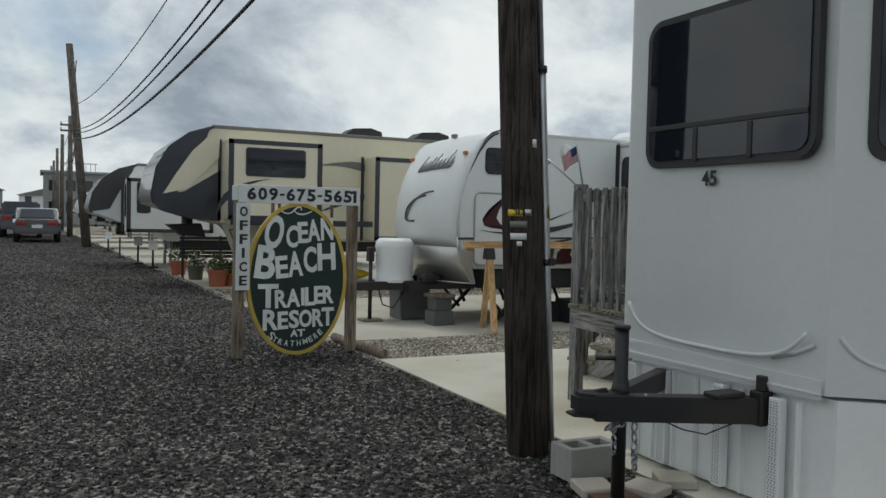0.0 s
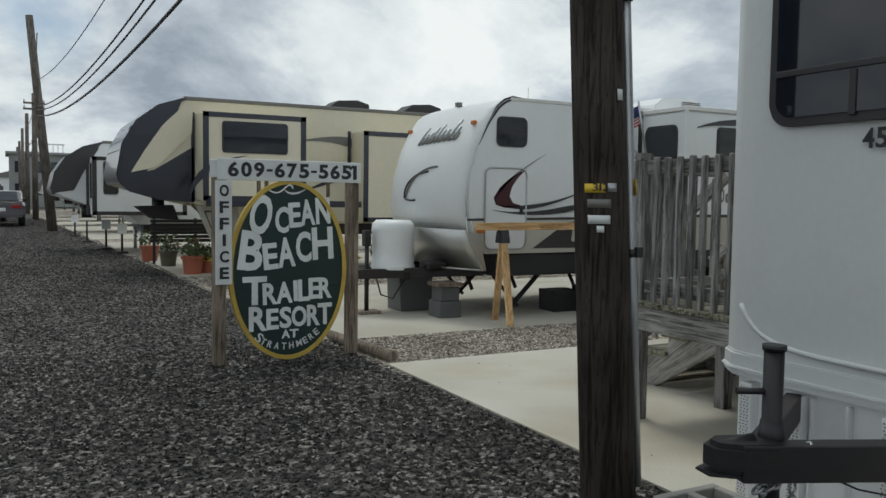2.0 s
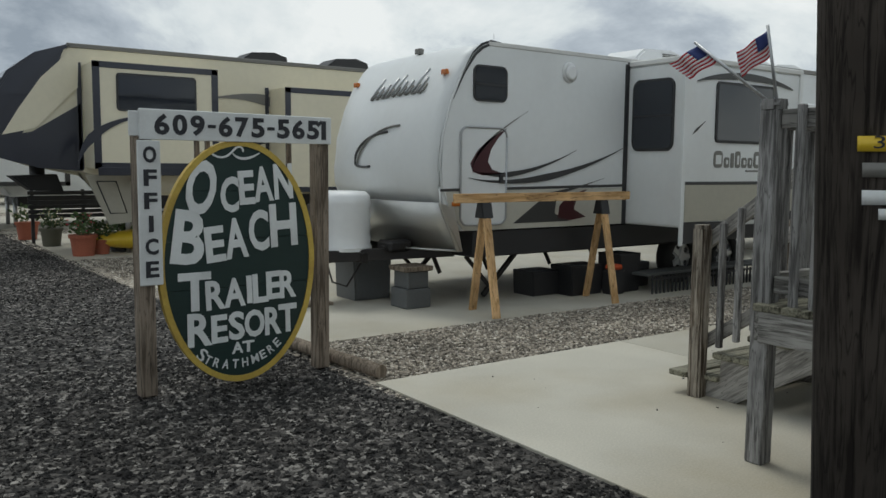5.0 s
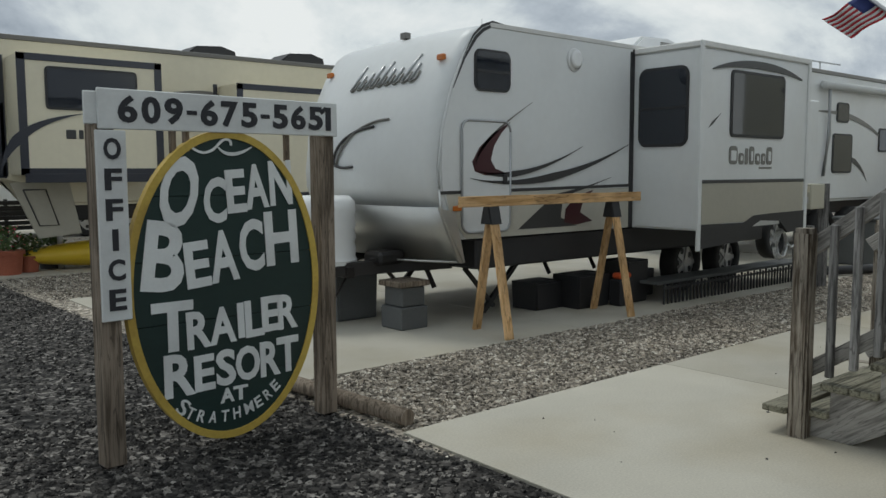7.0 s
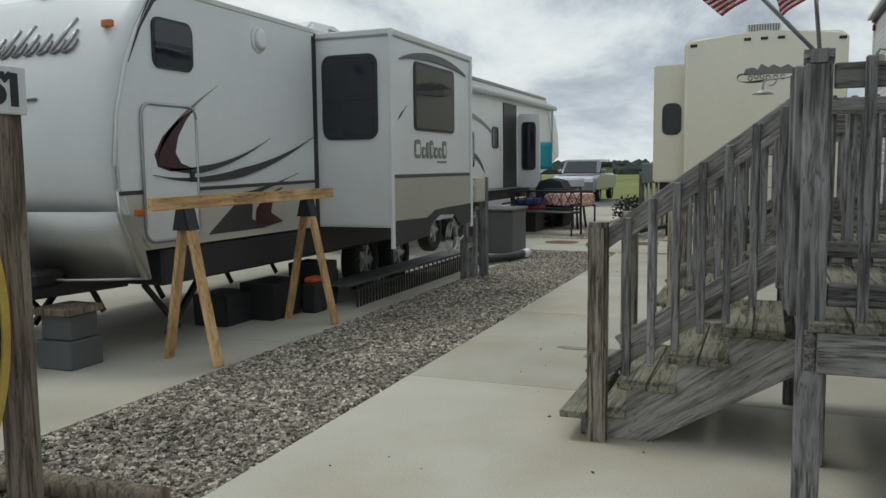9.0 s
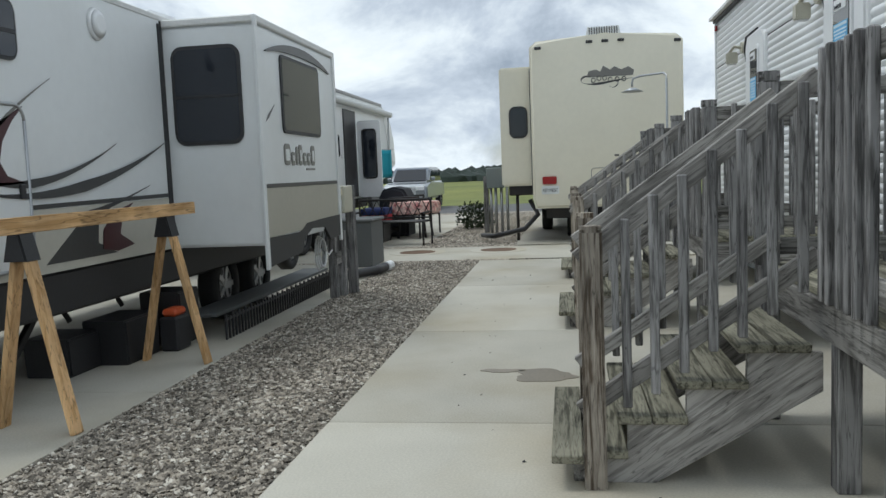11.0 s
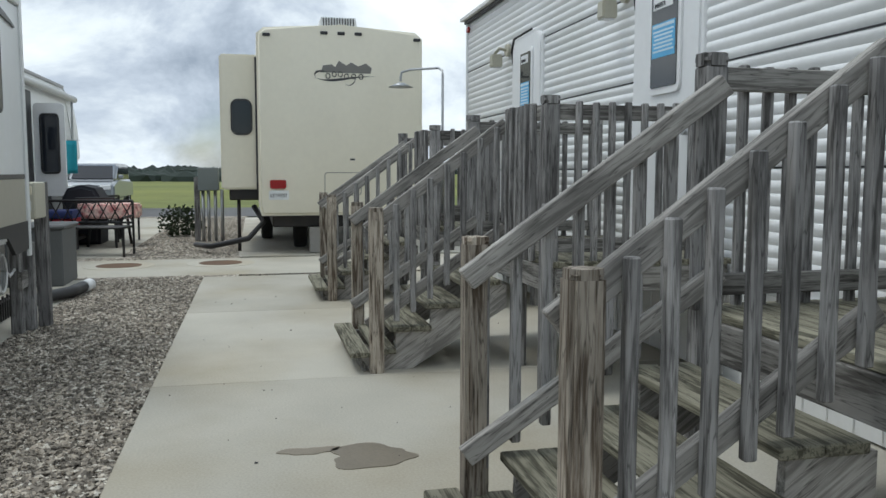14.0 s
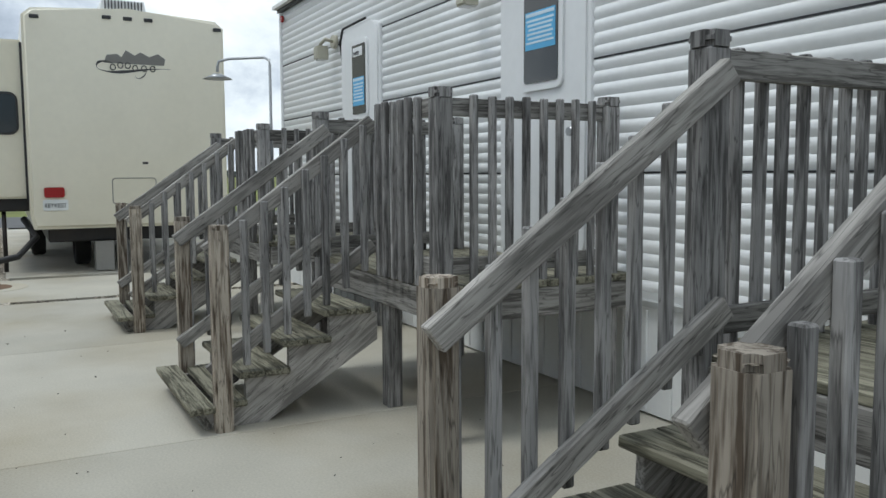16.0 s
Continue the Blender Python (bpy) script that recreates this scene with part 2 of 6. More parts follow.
SAND = material("sand_panel", (0.50, 0.485, 0.42), 0.4, var=0.05, fine=15, bump=0.03)
KHAKI = material("khaki_panel", (0.42, 0.40, 0.33), 0.4, var=0.05, fine=15, bump=0.03)
NAVY = material("navy_gloss", (0.016, 0.019, 0.032), 0.3, var=0.1, coat=0.4)
CHAR = material("charcoal_trim", (0.022, 0.022, 0.024), 0.5, var=0.15)
BLACK = material("black_paint", (0.011, 0.011, 0.012), 0.5, var=0.25, dirt=(0.035, 0.025, 0.02))
GREYP = material("grey_graphic", (0.17, 0.165, 0.15), 0.35, var=0.06)
DARKG = material("dark_graphic", (0.045, 0.045, 0.045), 0.35, var=0.06)
MAROON = material("maroon_graphic", (0.055, 0.012, 0.016), 0.35, var=0.06)
STEEL = material("galvanised_steel", (0.45, 0.46, 0.47), 0.4, 0.9, var=0.1, fine=60)
PLATE = material("tread_plate", (0.62, 0.62, 0.60), 0.40, 1.0, var=0.08, fine=110, bump=0.7, dist=0.005)
RUBBER = material("tyre_rubber", (0.014, 0.014, 0.014), 0.8, var=0.2)
RIM = material("silver_rim", (0.5, 0.5, 0.5), 0.35, 0.7, var=0.08)
ROOFW = material("roof_membrane", (0.68, 0.68, 0.66), 0.7, var=0.07)
AMBER = material("amber_lens", (0.55, 0.16, 0.02), 0.3, var=0.05)
RED = material("red_lens", (0.30, 0.012, 0.012), 0.25, var=0.05)
GREEN = material("green_sign_paint", (0.010, 0.030, 0.026), 0.55, var=0.12, coarse=3, fine=50, bump=0.1, stretch=(0.2, 1, 1))
SIGNW = material("sign_white", (0.72, 0.74, 0.73), 0.6, var=0.05, coarse=4, fine=60, dirt=(0.60, 0.61, 0.60))
YELLOW = material("ochre_rim", (0.50, 0.36, 0.07), 0.6, var=0.15, coarse=5, fine=50, dirt=(0.33, 0.21, 0.04))
INK = material("black_lettering", (0.02, 0.021, 0.026), 0.6, var=0.15)
TERRA = material("terracotta", (0.33, 0.10, 0.055), 0.8, var=0.15, fine=40)
OLIVEP = material("olive_pot", (0.10, 0.095, 0.065), 0.7, var=0.15)
LEAF = material("leaf", (0.06, 0.10, 0.03), 0.6, var=0.4, coarse=8)
BUSH = material("bush_leaf", (0.035, 0.055, 0.02), 0.7, var=0.4, coarse=8)
PETAL = material("petals", (0.55, 0.05, 0.10), 0.6, var=0.3, coarse=20)
BLOOM = material("pale_petals", (0.75, 0.60, 0.35), 0.6, var=0.3, coarse=20)
BLOCKM = material("cinder_block", (0.30, 0.29, 0.27), 0.95, var=0.12, fine=70, bump=0.4)
PAVER = material("paver", (0.42, 0.38, 0.32), 0.9, var=0.1, fine=60, bump=0.3)
PLASTW = material("white_plastic", (0.78, 0.79, 0.79), 0.4, var=0.03, fine=15, bump=0.03)
GREYBOX = material("grey_resin", (0.10, 0.105, 0.105), 0.6, var=0.1)
BEIGEBOX = material("beige_steel_box", (0.47, 0.45, 0.36), 0.5, var=0.06)
STEELBOX = material("grey_steel_box", (0.20, 0.23, 0.23), 0.5, var=0.06)
BLUEP = material("blue_poster", (0.12, 0.45, 0.75), 0.5, var=0.05)
PALEP = material("pale_poster", (0.62, 0.76, 0.85), 0.5, var=0.05)
TEAL = material("teal_towel", (0.05, 0.40, 0.50), 0.9, var=0.1)
ORANGE = material("orange_plastic", (0.60, 0.10, 0.03), 0.5, var=0.05)
YELLOWK = material("yellow_kayak", (0.65, 0.45, 0.03), 0.4, var=0.05)
FLAGR = material("flag_red", (0.42, 0.03, 0.04), 0.8, var=0.08)
FLAGW = material("flag_white", (0.70, 0.70, 0.70), 0.8, var=0.05)
FLAGB = material("flag_blue", (0.03, 0.045, 0.16), 0.8, var=0.08)
CARB = material("dark_car_paint", (0.018, 0.014, 0.018), 0.25, 0.3, var=0.05, coat=0.8)
CARG = material("silver_car_paint", (0.22, 0.24, 0.26), 0.3, 0.5, var=0.05, coat=0.8)
HOUSE = material("grey_clapboard", (0.30, 0.31, 0.30), 0.8, var=0.1)
TREES = material("far_woods", (0.030, 0.042, 0.035), 0.95, var=0.35, coarse=0.03, fine=0.3)
RUST = material("rusty_iron", (0.12, 0.07, 0.04), 0.8, var=0.3)
SIDEM = material("awning_fabric", (0.55, 0.56, 0.55), 0.7, var=0.05)
CLOTH = material("flowered_cloth", (0.62, 0.45, 0.40), 0.8, var=0.5, coarse=14, fine=30, dirt=(0.35, 0.03, 0.05))
STOOLG = material("dark_grill_cover", (0.02, 0.022, 0.03), 0.8, var=0.15)


def glass_material(name, color, rough=0.04):
    m = bpy.data.materials.new(name)
    m.use_nodes = True
    b = m.node_tree.nodes["Principled BSDF"]
    b.inputs["Base Color"].default_value = (*color, 1)
    b.inputs["Roughness"].default_value = rough
    b.inputs["IOR"].default_value = 1.5
    b.inputs["Specular IOR Level"].default_value = 0.6
    n = m.node_tree.nodes.new("ShaderNodeTexNoise")
    n.inputs["Scale"].default_value = 2.5
    bp = m.node_tree.nodes.new("ShaderNodeBump")
    bp.inputs["Strength"].default_value, bp.inputs["Distance"].default_value = 0.03, 0.02
    m.node_tree.links.new(n.outputs[0], bp.inputs["Height"])
    m.node_tree.links.new(bp.outputs[0], b.inputs["Normal"])
    return m


TINT = glass_material("tinted_glass", (0.012, 0.016, 0.024))
TINT2 = glass_material("smoked_glass", (0.03, 0.034, 0.036))

# ---- builders ----
ORG = {}


# where each group of things stands: a point of its own plan, the same point in the place, and its size
SITES = {
    "home": ((14.152, 4.56), (15.19, 4.858), (1.064, 1.12, 1.065)),
    "landing": ((4.24, 4.57), (4.535, 4.87), (1.10, 1.116, 1.06)),
    "far_landing": ((10.76, 4.57), (11.62, 4.87), (1.10, 1.116, 1.06)),
    "sign": ((2.117, 8.291), (2.216, 9.04), (1.076, 1.076, 1.076)),
    "pole": ((3.0, 4.68), (3.30, 4.96), (1.07, 1.07, 1.07)),
    "trailer": ((5.913, 9.92), (6.127, 10.71), (1.02, 0.96, 1.076)),
    "meter": ((9.97, 8.97), (11.5, 9.88), (1.12, 1.05, 1.06)),
    "box": ((11.3, 9.15), (14.25, 10.3), (1.1, 1.1, 1.08)),
    "hose": ((11.4, 9.0), (13.6, 9.95), (1.1, 1.1, 1.1)),
    "pedestal": ((18.1, 8.2), (20.9, 8.95), (1.12, 1.12, 1.1)),
    "cottage": ((16.64, 4.669), (17.83, 4.964), (1.06, 1.062, 1.075)),
    "neighbour": ((20.78, 10.6), (20.7, 12.15), (1.3, 1.05, 1.08)),
    "patio": ((15.6, 9.25), (18.5, 10.35), (1.1, 1.1, 1.08)),
    "next_lot": ((4.16, 16.8), (3.78, 17.4), (1.02, 1.0, 1.07)),
    "third_lot": ((3.75, 23.4), (2.45, 24.6), (1.05, 1.05, 1.085)),
    "lane": ((3.05, 33.2), (2.11, 40.3), (1.2, 1.2, 1.2)),
    "plain": ((0, 0), (0, 0), (1, 1, 1)),
}
SITE = ["plain"]


def thing(name, base, label, category, group=""):
    ob = new(name)
    old, at, size = SITES[SITE[0]]
    ob.location = (at[0] + (base[0] - old[0]) * size[0], at[1] + (base[1] - old[1]) * size[1], base[2] * size[2])
    ob.scale = size
    ob.empty_display_size = 0.1
    ORG[ob.name] = Vector(base)
    return tagged(ob, label, category, group)


def attach(name, bm, mat, parent=None, smooth=False, kind="", label=""):
    """A mesh object from bm; its points are given in the world and moved to the parent's base."""
    o = Vector((0, 0, 0))
    if parent is not None:
        o = ORG[parent.name]
        bmesh.ops.translate(bm, verts=bm.verts, vec=-o)
    bmesh.ops.recalc_face_normals(bm, faces=bm.faces)
    me = bpy.data.meshes.new(name)
    bm.to_mesh(me)
    bm.free()
    for m in mat if isinstance(mat, (list, tuple)) else [mat]:
        me.materials.append(m)
    if smooth:
        for p in me.polygons:
            p.use_smooth = True
    ob = new(name, me)
    if parent is not None:
        ob.parent = parent
        ORG[ob.name] = o
    else:
        ORG[ob.name] = Vector((0, 0, 0))
    return tagged(ob, label, kind=kind)


def bevelled(bm, w, seg=1):
    if w > 0:
        bmesh.ops.bevel(bm, geom=list(bm.edges), offset=w, segments=seg, affect="EDGES", clamp_overlap=True)
    return bm


def add_box(bm, x0, x1, y0, y1, z0, z1):
    r = bmesh.ops.create_cube(bm, size=1)
    bmesh.ops.scale(bm, verts=r["verts"], vec=(x1 - x0, y1 - y0, z1 - z0))
    bmesh.ops.translate(bm, verts=r["verts"], vec=((x0 + x1) / 2, (y0 + y1) / 2, (z0 + z1) / 2))
    return r["verts"]


def block(name, parent, x0, x1, y0, y1, z0, z1, mat, bev=0.006, seg=1, label="", kind=""):
    bm = bmesh.new()
    add_box(bm, x0, x1, y0, y1, z0, z1)
    bevelled(bm, bev, seg)
    return attach(name, bm, mat, parent, label=label, kind=kind)


def add_bar(bm, p, q, w, h, up=(0, 0, 1), ext=0.0):
    """A beam from p to q, w wide across and h high."""
    p, q = Vector(p), Vector(q)
    d = (q - p).normalized()
    s = d.cross(Vector(up))
    if s.length < 1e-4:
        s = Vector((1, 0, 0))
    s.normalize()
    u = s.cross(d)
    p, q = p - d * ext, q + d * ext
    vs = [bm.verts.new(e + s * a * w / 2 + u * b * h / 2) for e in (p, q) for a, b in ((-1, -1), (1, -1), (1, 1), (-1, 1))]
    for f in ((0, 1, 2, 3), (7, 6, 5, 4), (0, 4, 5, 1), (1, 5, 6, 2), (2, 6, 7, 3), (3, 7, 4, 0)):
        bm.faces.new([vs[i] for i in f])


def beam(name, parent, p, q, w, h, mat, up=(0, 0, 1), bev=0.004, label=""):
    bm = bmesh.new()
    add_bar(bm, p, q, w, h, up)
    bevelled(bm, bev)
    return attach(name, bm, mat, parent, label=label)


def add_rod(bm, p, q, r1, r2=None, n=12, caps=True):
    p, q = Vector(p), Vector(q)
    r2 = r1 if r2 is None else r2
    d = q - p
    rot = d.to_track_quat("Z", "Y").to_matrix().to_4x4()
    bmesh.ops.create_cone(bm, cap_ends=caps, segments=n, radius1=r1, radius2=r2, depth=d.length, matrix=Matrix.Translation((p + q) / 2) @ rot)


def rod(name, parent, p, q, r, mat, r2=None, n=12, label="", smooth=True):
    bm = bmesh.new()
    add_rod(bm, p, q, r, r2, n)
    ob = attach(name, bm, mat, parent, label=label)
    for f in ob.data.polygons:
        f.use_smooth = smooth and len(f.vertices) == 4
    return ob


def pipe(name, parent, pts, r, mat, n=8, label="", kind="", closed=False):
    """A round bar swept along a bent line."""
    bm = bmesh.new()
    pts = [Vector(p) for p in pts]
    rings = []
    for i, p in enumerate(pts):
        a, b = pts[max(i - 1, 0)], pts[min(i + 1, len(pts) - 1)]
        d = (b - a).normalized()
        s = d.cross(Vector((0, 0, 1)))
        if s.length < 0.05:
            s = d.cross(Vector((0, 1, 0)))
        s.normalize()
        u = s.cross(d)
        rings.append([bm.verts.new(p + (s * math.cos(k * math.tau / n) + u * math.sin(k * math.tau / n)) * r) for k in range(n)])
    for a, b in zip(rings, rings[1:]):
        for k in range(n):
            bm.faces.new((a[k], a[(k + 1) % n], b[(k + 1) % n], b[k]))
    bm.faces.new(rings[0])
    bm.faces.new(rings[-1][::-1])
    return attach(name, bm, mat, parent, True, kind, label)


def prism(name, parent, pts, axis, a, b, mat, bev=0.0, seg=2, label="", smooth=False, kind=""):
    """A flat outline swept along an axis from a to b. For y the outline is (x, z), for x (y, z), for z (x, y)."""
    bm = bmesh.new()

    def put(p, v):
        return {"y": (p[0], v, p[1]), "x": (v, p[0], p[1]), "z": (p[0], p[1], v)}[axis]

    lo, hi = [bm.verts.new(put(p, a)) for p in pts], [bm.verts.new(put(p, b)) for p in pts]
    n = len(pts)
    bm.faces.new(lo)
    bm.faces.new(hi[::-1])
    for i in range(n):
        bm.faces.new((lo[i], hi[i], hi[(i + 1) % n], lo[(i + 1) % n]))
    if bev:
        caps = [e for e in bm.edges if len({round((v.co["xyz".index(axis)] - a) / (b - a)) for v in e.verts}) == 1]
        bmesh.ops.bevel(bm, geom=caps, offset=bev, segments=seg, affect="EDGES", clamp_overlap=True)
    ob = attach(name, bm, mat, parent, label=label, kind=kind)
    if smooth:
        for p in ob.data.polygons:
            p.use_smooth = True
        ob.data.set_sharp_from_angle(angle=radians(35))
    return ob


def rounded(x0, x1, z0, z1, r, n=5):
    pts = []
    for cx, cz, a0 in ((x1 - r, z1 - r, 0), (x0 + r, z1 - r, 90), (x0 + r, z0 + r, 180), (x1 - r, z0 + r, 270)):
        pts += [(cx + r * math.cos(radians(a0 + 90 * k / n)), cz + r * math.sin(radians(a0 + 90 * k / n))) for k in range(n + 1)]
    return pts


def ribbon(pts, widths):
    """A flat swoosh along a curved line with a width at every point."""
    out, back = [], []
    for i, p in enumerate(pts):
        a, b = pts[max(i - 1, 0)], pts[min(i + 1, len(pts) - 1)]
        dx, dz = b[0] - a[0], b[1] - a[1]
        l = math.hypot(dx, dz) or 1
        nx, nz = -dz / l * widths[i] / 2, dx / l * widths[i] / 2
        out.append((p[0] + nx, p[1] + nz))
        back.append((p[0] - nx, p[1] - nz))
    return out + back[::-1]


def bezier(p0, p1, p2, p3, n=14):
    r = []
    for i in range(n + 1):
        t = i / n
        r.append(tuple((1 - t) ** 3 * a + 3 * (1 - t) ** 2 * t * b + 3 * (1 - t) * t * t * c + t ** 3 * d for a, b, c, d in zip(p0, p1, p2, p3)))
    return r


def swoosh(name, parent, ctrl, wmax, axis, at, mat, thick=0.003, peak=0.35):
    pts = bezier(*ctrl)
    n = len(pts) - 1
    w = [max(0.004, wmax * min((i / n) / peak, (1 - i / n) / (1 - peak))) for i in range(n + 1)]
    o = ribbon(pts, w)
    return prism(name, parent, o, axis, at, at + thick, mat)


def window(parent, axis, at, out, a0, a1, z0, z1, r=0.08, fr=0.025, glass=None, bars=()):
    """A framed pane with rounded corners, standing proud of a wall at `at` towards `out` (+1 or -1)."""
    w = prism("window", parent, rounded(a0, a1, z0, z1, r), axis, at - out * 0.01, at + out * 0.018, CHAR, 0.004, 1)
    prism("pane", w, rounded(a0 + fr, a1 - fr, z0 + fr, z1 - fr, max(r - fr, 0.01)), axis, at + out * 0.006, at + out * 0.021, glass or TINT)
    for z in bars:
        prism("bar", w, [(a0 + fr, z - 0.012), (a1 - fr, z - 0.012), (a1 - fr, z + 0.012), (a0 + fr, z + 0.012)], axis, at + out * 0.016, at + out * 0.026, CHAR)
    return w


def wheel(parent, x, y, z, r, w, out):
    """A tyre with a spoked rim, its axle along y."""
    bm = bmesh.new()
    prof = [(0.62, -0.5), (0.93, -0.5), (1.0, -0.36), (1.0, 0.36), (0.93, 0.5), (0.62, 0.5)]
    n = 28
    rings = [[bm.verts.new((x + r * pr * math.cos(k * math.tau / n), y + w * pw, z + r * pr * math.sin(k * math.tau / n))) for pr, pw in prof] for k in range(n)]
    for k in range(n):
        a, b = rings[k], rings[(k + 1) % n]
        for i in range(len(prof)):
            j = (i + 1) % len(prof)
            bm.faces.new((a[i], a[j], b[j], b[i]))
    tyre = attach("wheel", bm, RUBBER, parent, True)
    bm = bmesh.new()
    yo = y + out * w * 0.28
    add_rod(bm, (x, y, z), (x, yo, z), r * 0.63, None, 24)
    add_rod(bm, (x, yo, z), (x, yo + out * 0.03, z), r * 0.18, r * 0.14, 12)
    for k in range(5):
        a = k * math.tau / 5
        add_bar(bm, (x + 0.15 * r * math.cos(a), yo + out * 0.008, z + 0.15 * r * math.sin(a)), (x + 0.58 * r * math.cos(a), yo + out * 0.008, z + 0.58 * r * math.sin(a)), 0.05, 0.03, (0, 1, 0))
    attach("rim", bm, RIM, tyre)
    bm = bmesh.new()
    for k in range(5):
        a = (k + 0.5) * math.tau / 5
        add_rod(bm, (x + 0.42 * r * math.cos(a), yo, z + 0.42 * r * math.sin(a)), (x + 0.42 * r * math.cos(a), yo + out * 0.004, z + 0.42 * r * math.sin(a)), r * 0.11, None, 10)
    attach("rim_opening", bm, CHAR, tyre)


FONT = {}


def glyph(ch, bold=0.0):
    """The outline of one character as points and faces in a unit box."""
    if (ch, bold) not in FONT:
        cu = bpy.data.curves.new("glyph", "FONT")
        cu.body, cu.size, cu.extrude, cu.offset, cu.resolution_u = ch, 1.0, 0.5, bold, 3
        ob = bpy.data.objects.new("glyph", cu)
        scene.collection.objects.link(ob)
        bpy.context.view_layer.update()
        me = bpy.data.meshes.new_from_object(ob.evaluated_get(bpy.context.evaluated_depsgraph_get()))
        vs = [v.co.copy() for v in me.vertices]
        fs = [tuple(p.vertices) for p in me.polygons]
        bpy.data.objects.remove(ob)
        bpy.data.curves.remove(cu)
        bpy.data.meshes.remove(me)
        x0, x1 = min(v.x for v in vs), max(v.x for v in vs)
        y0, y1 = min(v.y for v in vs), max(v.y for v in vs)
        FONT[ch, bold] = ([((v.x - x0) / (x1 - x0), (v.y - y0) / (y1 - y0), v.z) for v in vs], fs)
    return FONT[ch, bold]


def letters(name, parent, items, origin, right, out, thick, mat, bold=0.02, label=""):
    """Characters (ch, u, v, w, h, turn): left foot at (u, v) on a wall through origin; up is z."""
    right, out, origin = Vector(right), Vector(out), Vector(origin)
    bm = bmesh.new()
    for ch, u, v, w, h, turn in items:
        vs, fs = glyph(ch, bold)
        c, s = math.cos(radians(turn)), math.sin(radians(turn))
        made = []
        for a, b, d in vs:
            lx, lz = a * w, b * h
            made.append(bm.verts.new(origin + right * (u + lx * c - lz * s) + Vector((0, 0, v + lx * s + lz * c)) + out * (d + 0.5) * thick))
        for f in fs:
            try:
                bm.faces.new([made[i] for i in f])
            except ValueError:
                pass
    return attach(name, bm, mat, parent, label=label)


def row_of(text, u0, u1, v, h, turn=0.0, gap=0.14, big=1.0):
    """Characters spread evenly over a straight baseline; the first may be bigger."""
    wide = {"I": 0.3, "1": 0.3, "-": 0.45, "M": 1.15, "W": 1.2, ".": 0.2}
    ws = [wide.get(c, 0.8) * (big if i == 0 else 1) for i, c in enumerate(text)]
    total = sum(ws) + gap * (len(text) - 1)
    k = (u1 - u0) / total
    out, u = [], 0.0
    c, s = math.cos(radians(turn)), math.sin(radians(turn))
    for i, ch in enumerate(text):
        hh = h * (big if i == 0 else 1)
        dv = h * 0.4 if ch == "-" else 0
        if ch == "-":
            hh = h * 0.16
        if ch != " ":
            out.append((ch, u0 + u * k * c, v + u * k * s + dv, ws[i] * k, hh, turn))
        u += ws[i] + gap
    return out


# ---- ground ----
def sheet(name, x0, x1, y0, y1, z, mat, label, category="ground", skew=0.0):
    bm = bmesh.new()
    bm.faces.new([bm.verts.new(p) for p in ((x0, y0, z), (x1, y0, z), (x1, y1, z), (x0 + skew, y1, z))])
    return tagged(attach(name, bm, mat), label, category, kind="structure")


def slab(name, x0, x1, y0, y1, label, top=0.0, joints=()):
    """A concrete pad, parted into bays by narrow joints."""
    xs = [x0, *joints, x1]
    base = block(name, None, x0, x1, y0, y1, top - 0.12, top - 0.008, CONCRETE, 0)
    tagged(base, label, "pavement", kind="structure")
    for i, (a, b) in enumerate(zip(xs, xs[1:])):
        bm = bmesh.new()
        add_box(bm, a + (0.004 if i else 0), b - (0.004 if b != x1 else 0), y0 + 0.002, y1 - 0.002, top - 0.0075, top)
        bevelled(bm, 0.003)
        attach("bay", bm, CONCRETE, base)
    return base


sheet("ground", -1500, 1500, -1500, 1500, -0.16, EARTH, "bare sandy ground running to the horizon")
sheet("road", -6, 4.2, -60, 260, -0.018, ROAD, "dark grey gravel road beside the trailer lots", "road")
sheet("gravel_bed", 3.62, 31, 8.2, 90, -0.014, GRAVEL, "grey-brown gravel between the concrete pads", "gravel", -2.0)
sheet("marsh", 38, 1400, -1200, 1200, -0.10, MARSH, "yellow-green salt marsh reaching to far woods", "marsh")
sheet("back_road", 31, 38, -300, 300, -0.03, ASPHALT, "grey asphalt road behind the lots", "road")
slab("pavement_1", 3.68, 14.85, -1.5, 8.66, "pale concrete pad with stains and thin joints", 0.0, (6.25, 8.96, 11.9))
slab("pavement_2", 3.72, 14.85, 10.06, 15.3, "pale concrete pad under the white trailer", 0.0, (6.9, 10.6))
slab("pavement_3", 15.15, 17.4, -3, 24, "pale concrete walk crossing behind the lots", -0.012)
slab("pavement_4", 17.9, 30, 10.2, 16.5, "pale concrete patio pad", -0.012, (21, 25))
slab("pavement_5", 17.7, 30, 0.5, 8.25, "pale concrete pad under the cream trailer", -0.012, (21, 25))
for i in range(6):
    y = 17.9 + 7.3 * i
    slab(f"pavement_{6 + i}", 3.46 - 0.026 * (y - 17.9), 14.8, y, y + 5.4, "pale concrete trailer pad beside the road", 0.0, (7, 10))

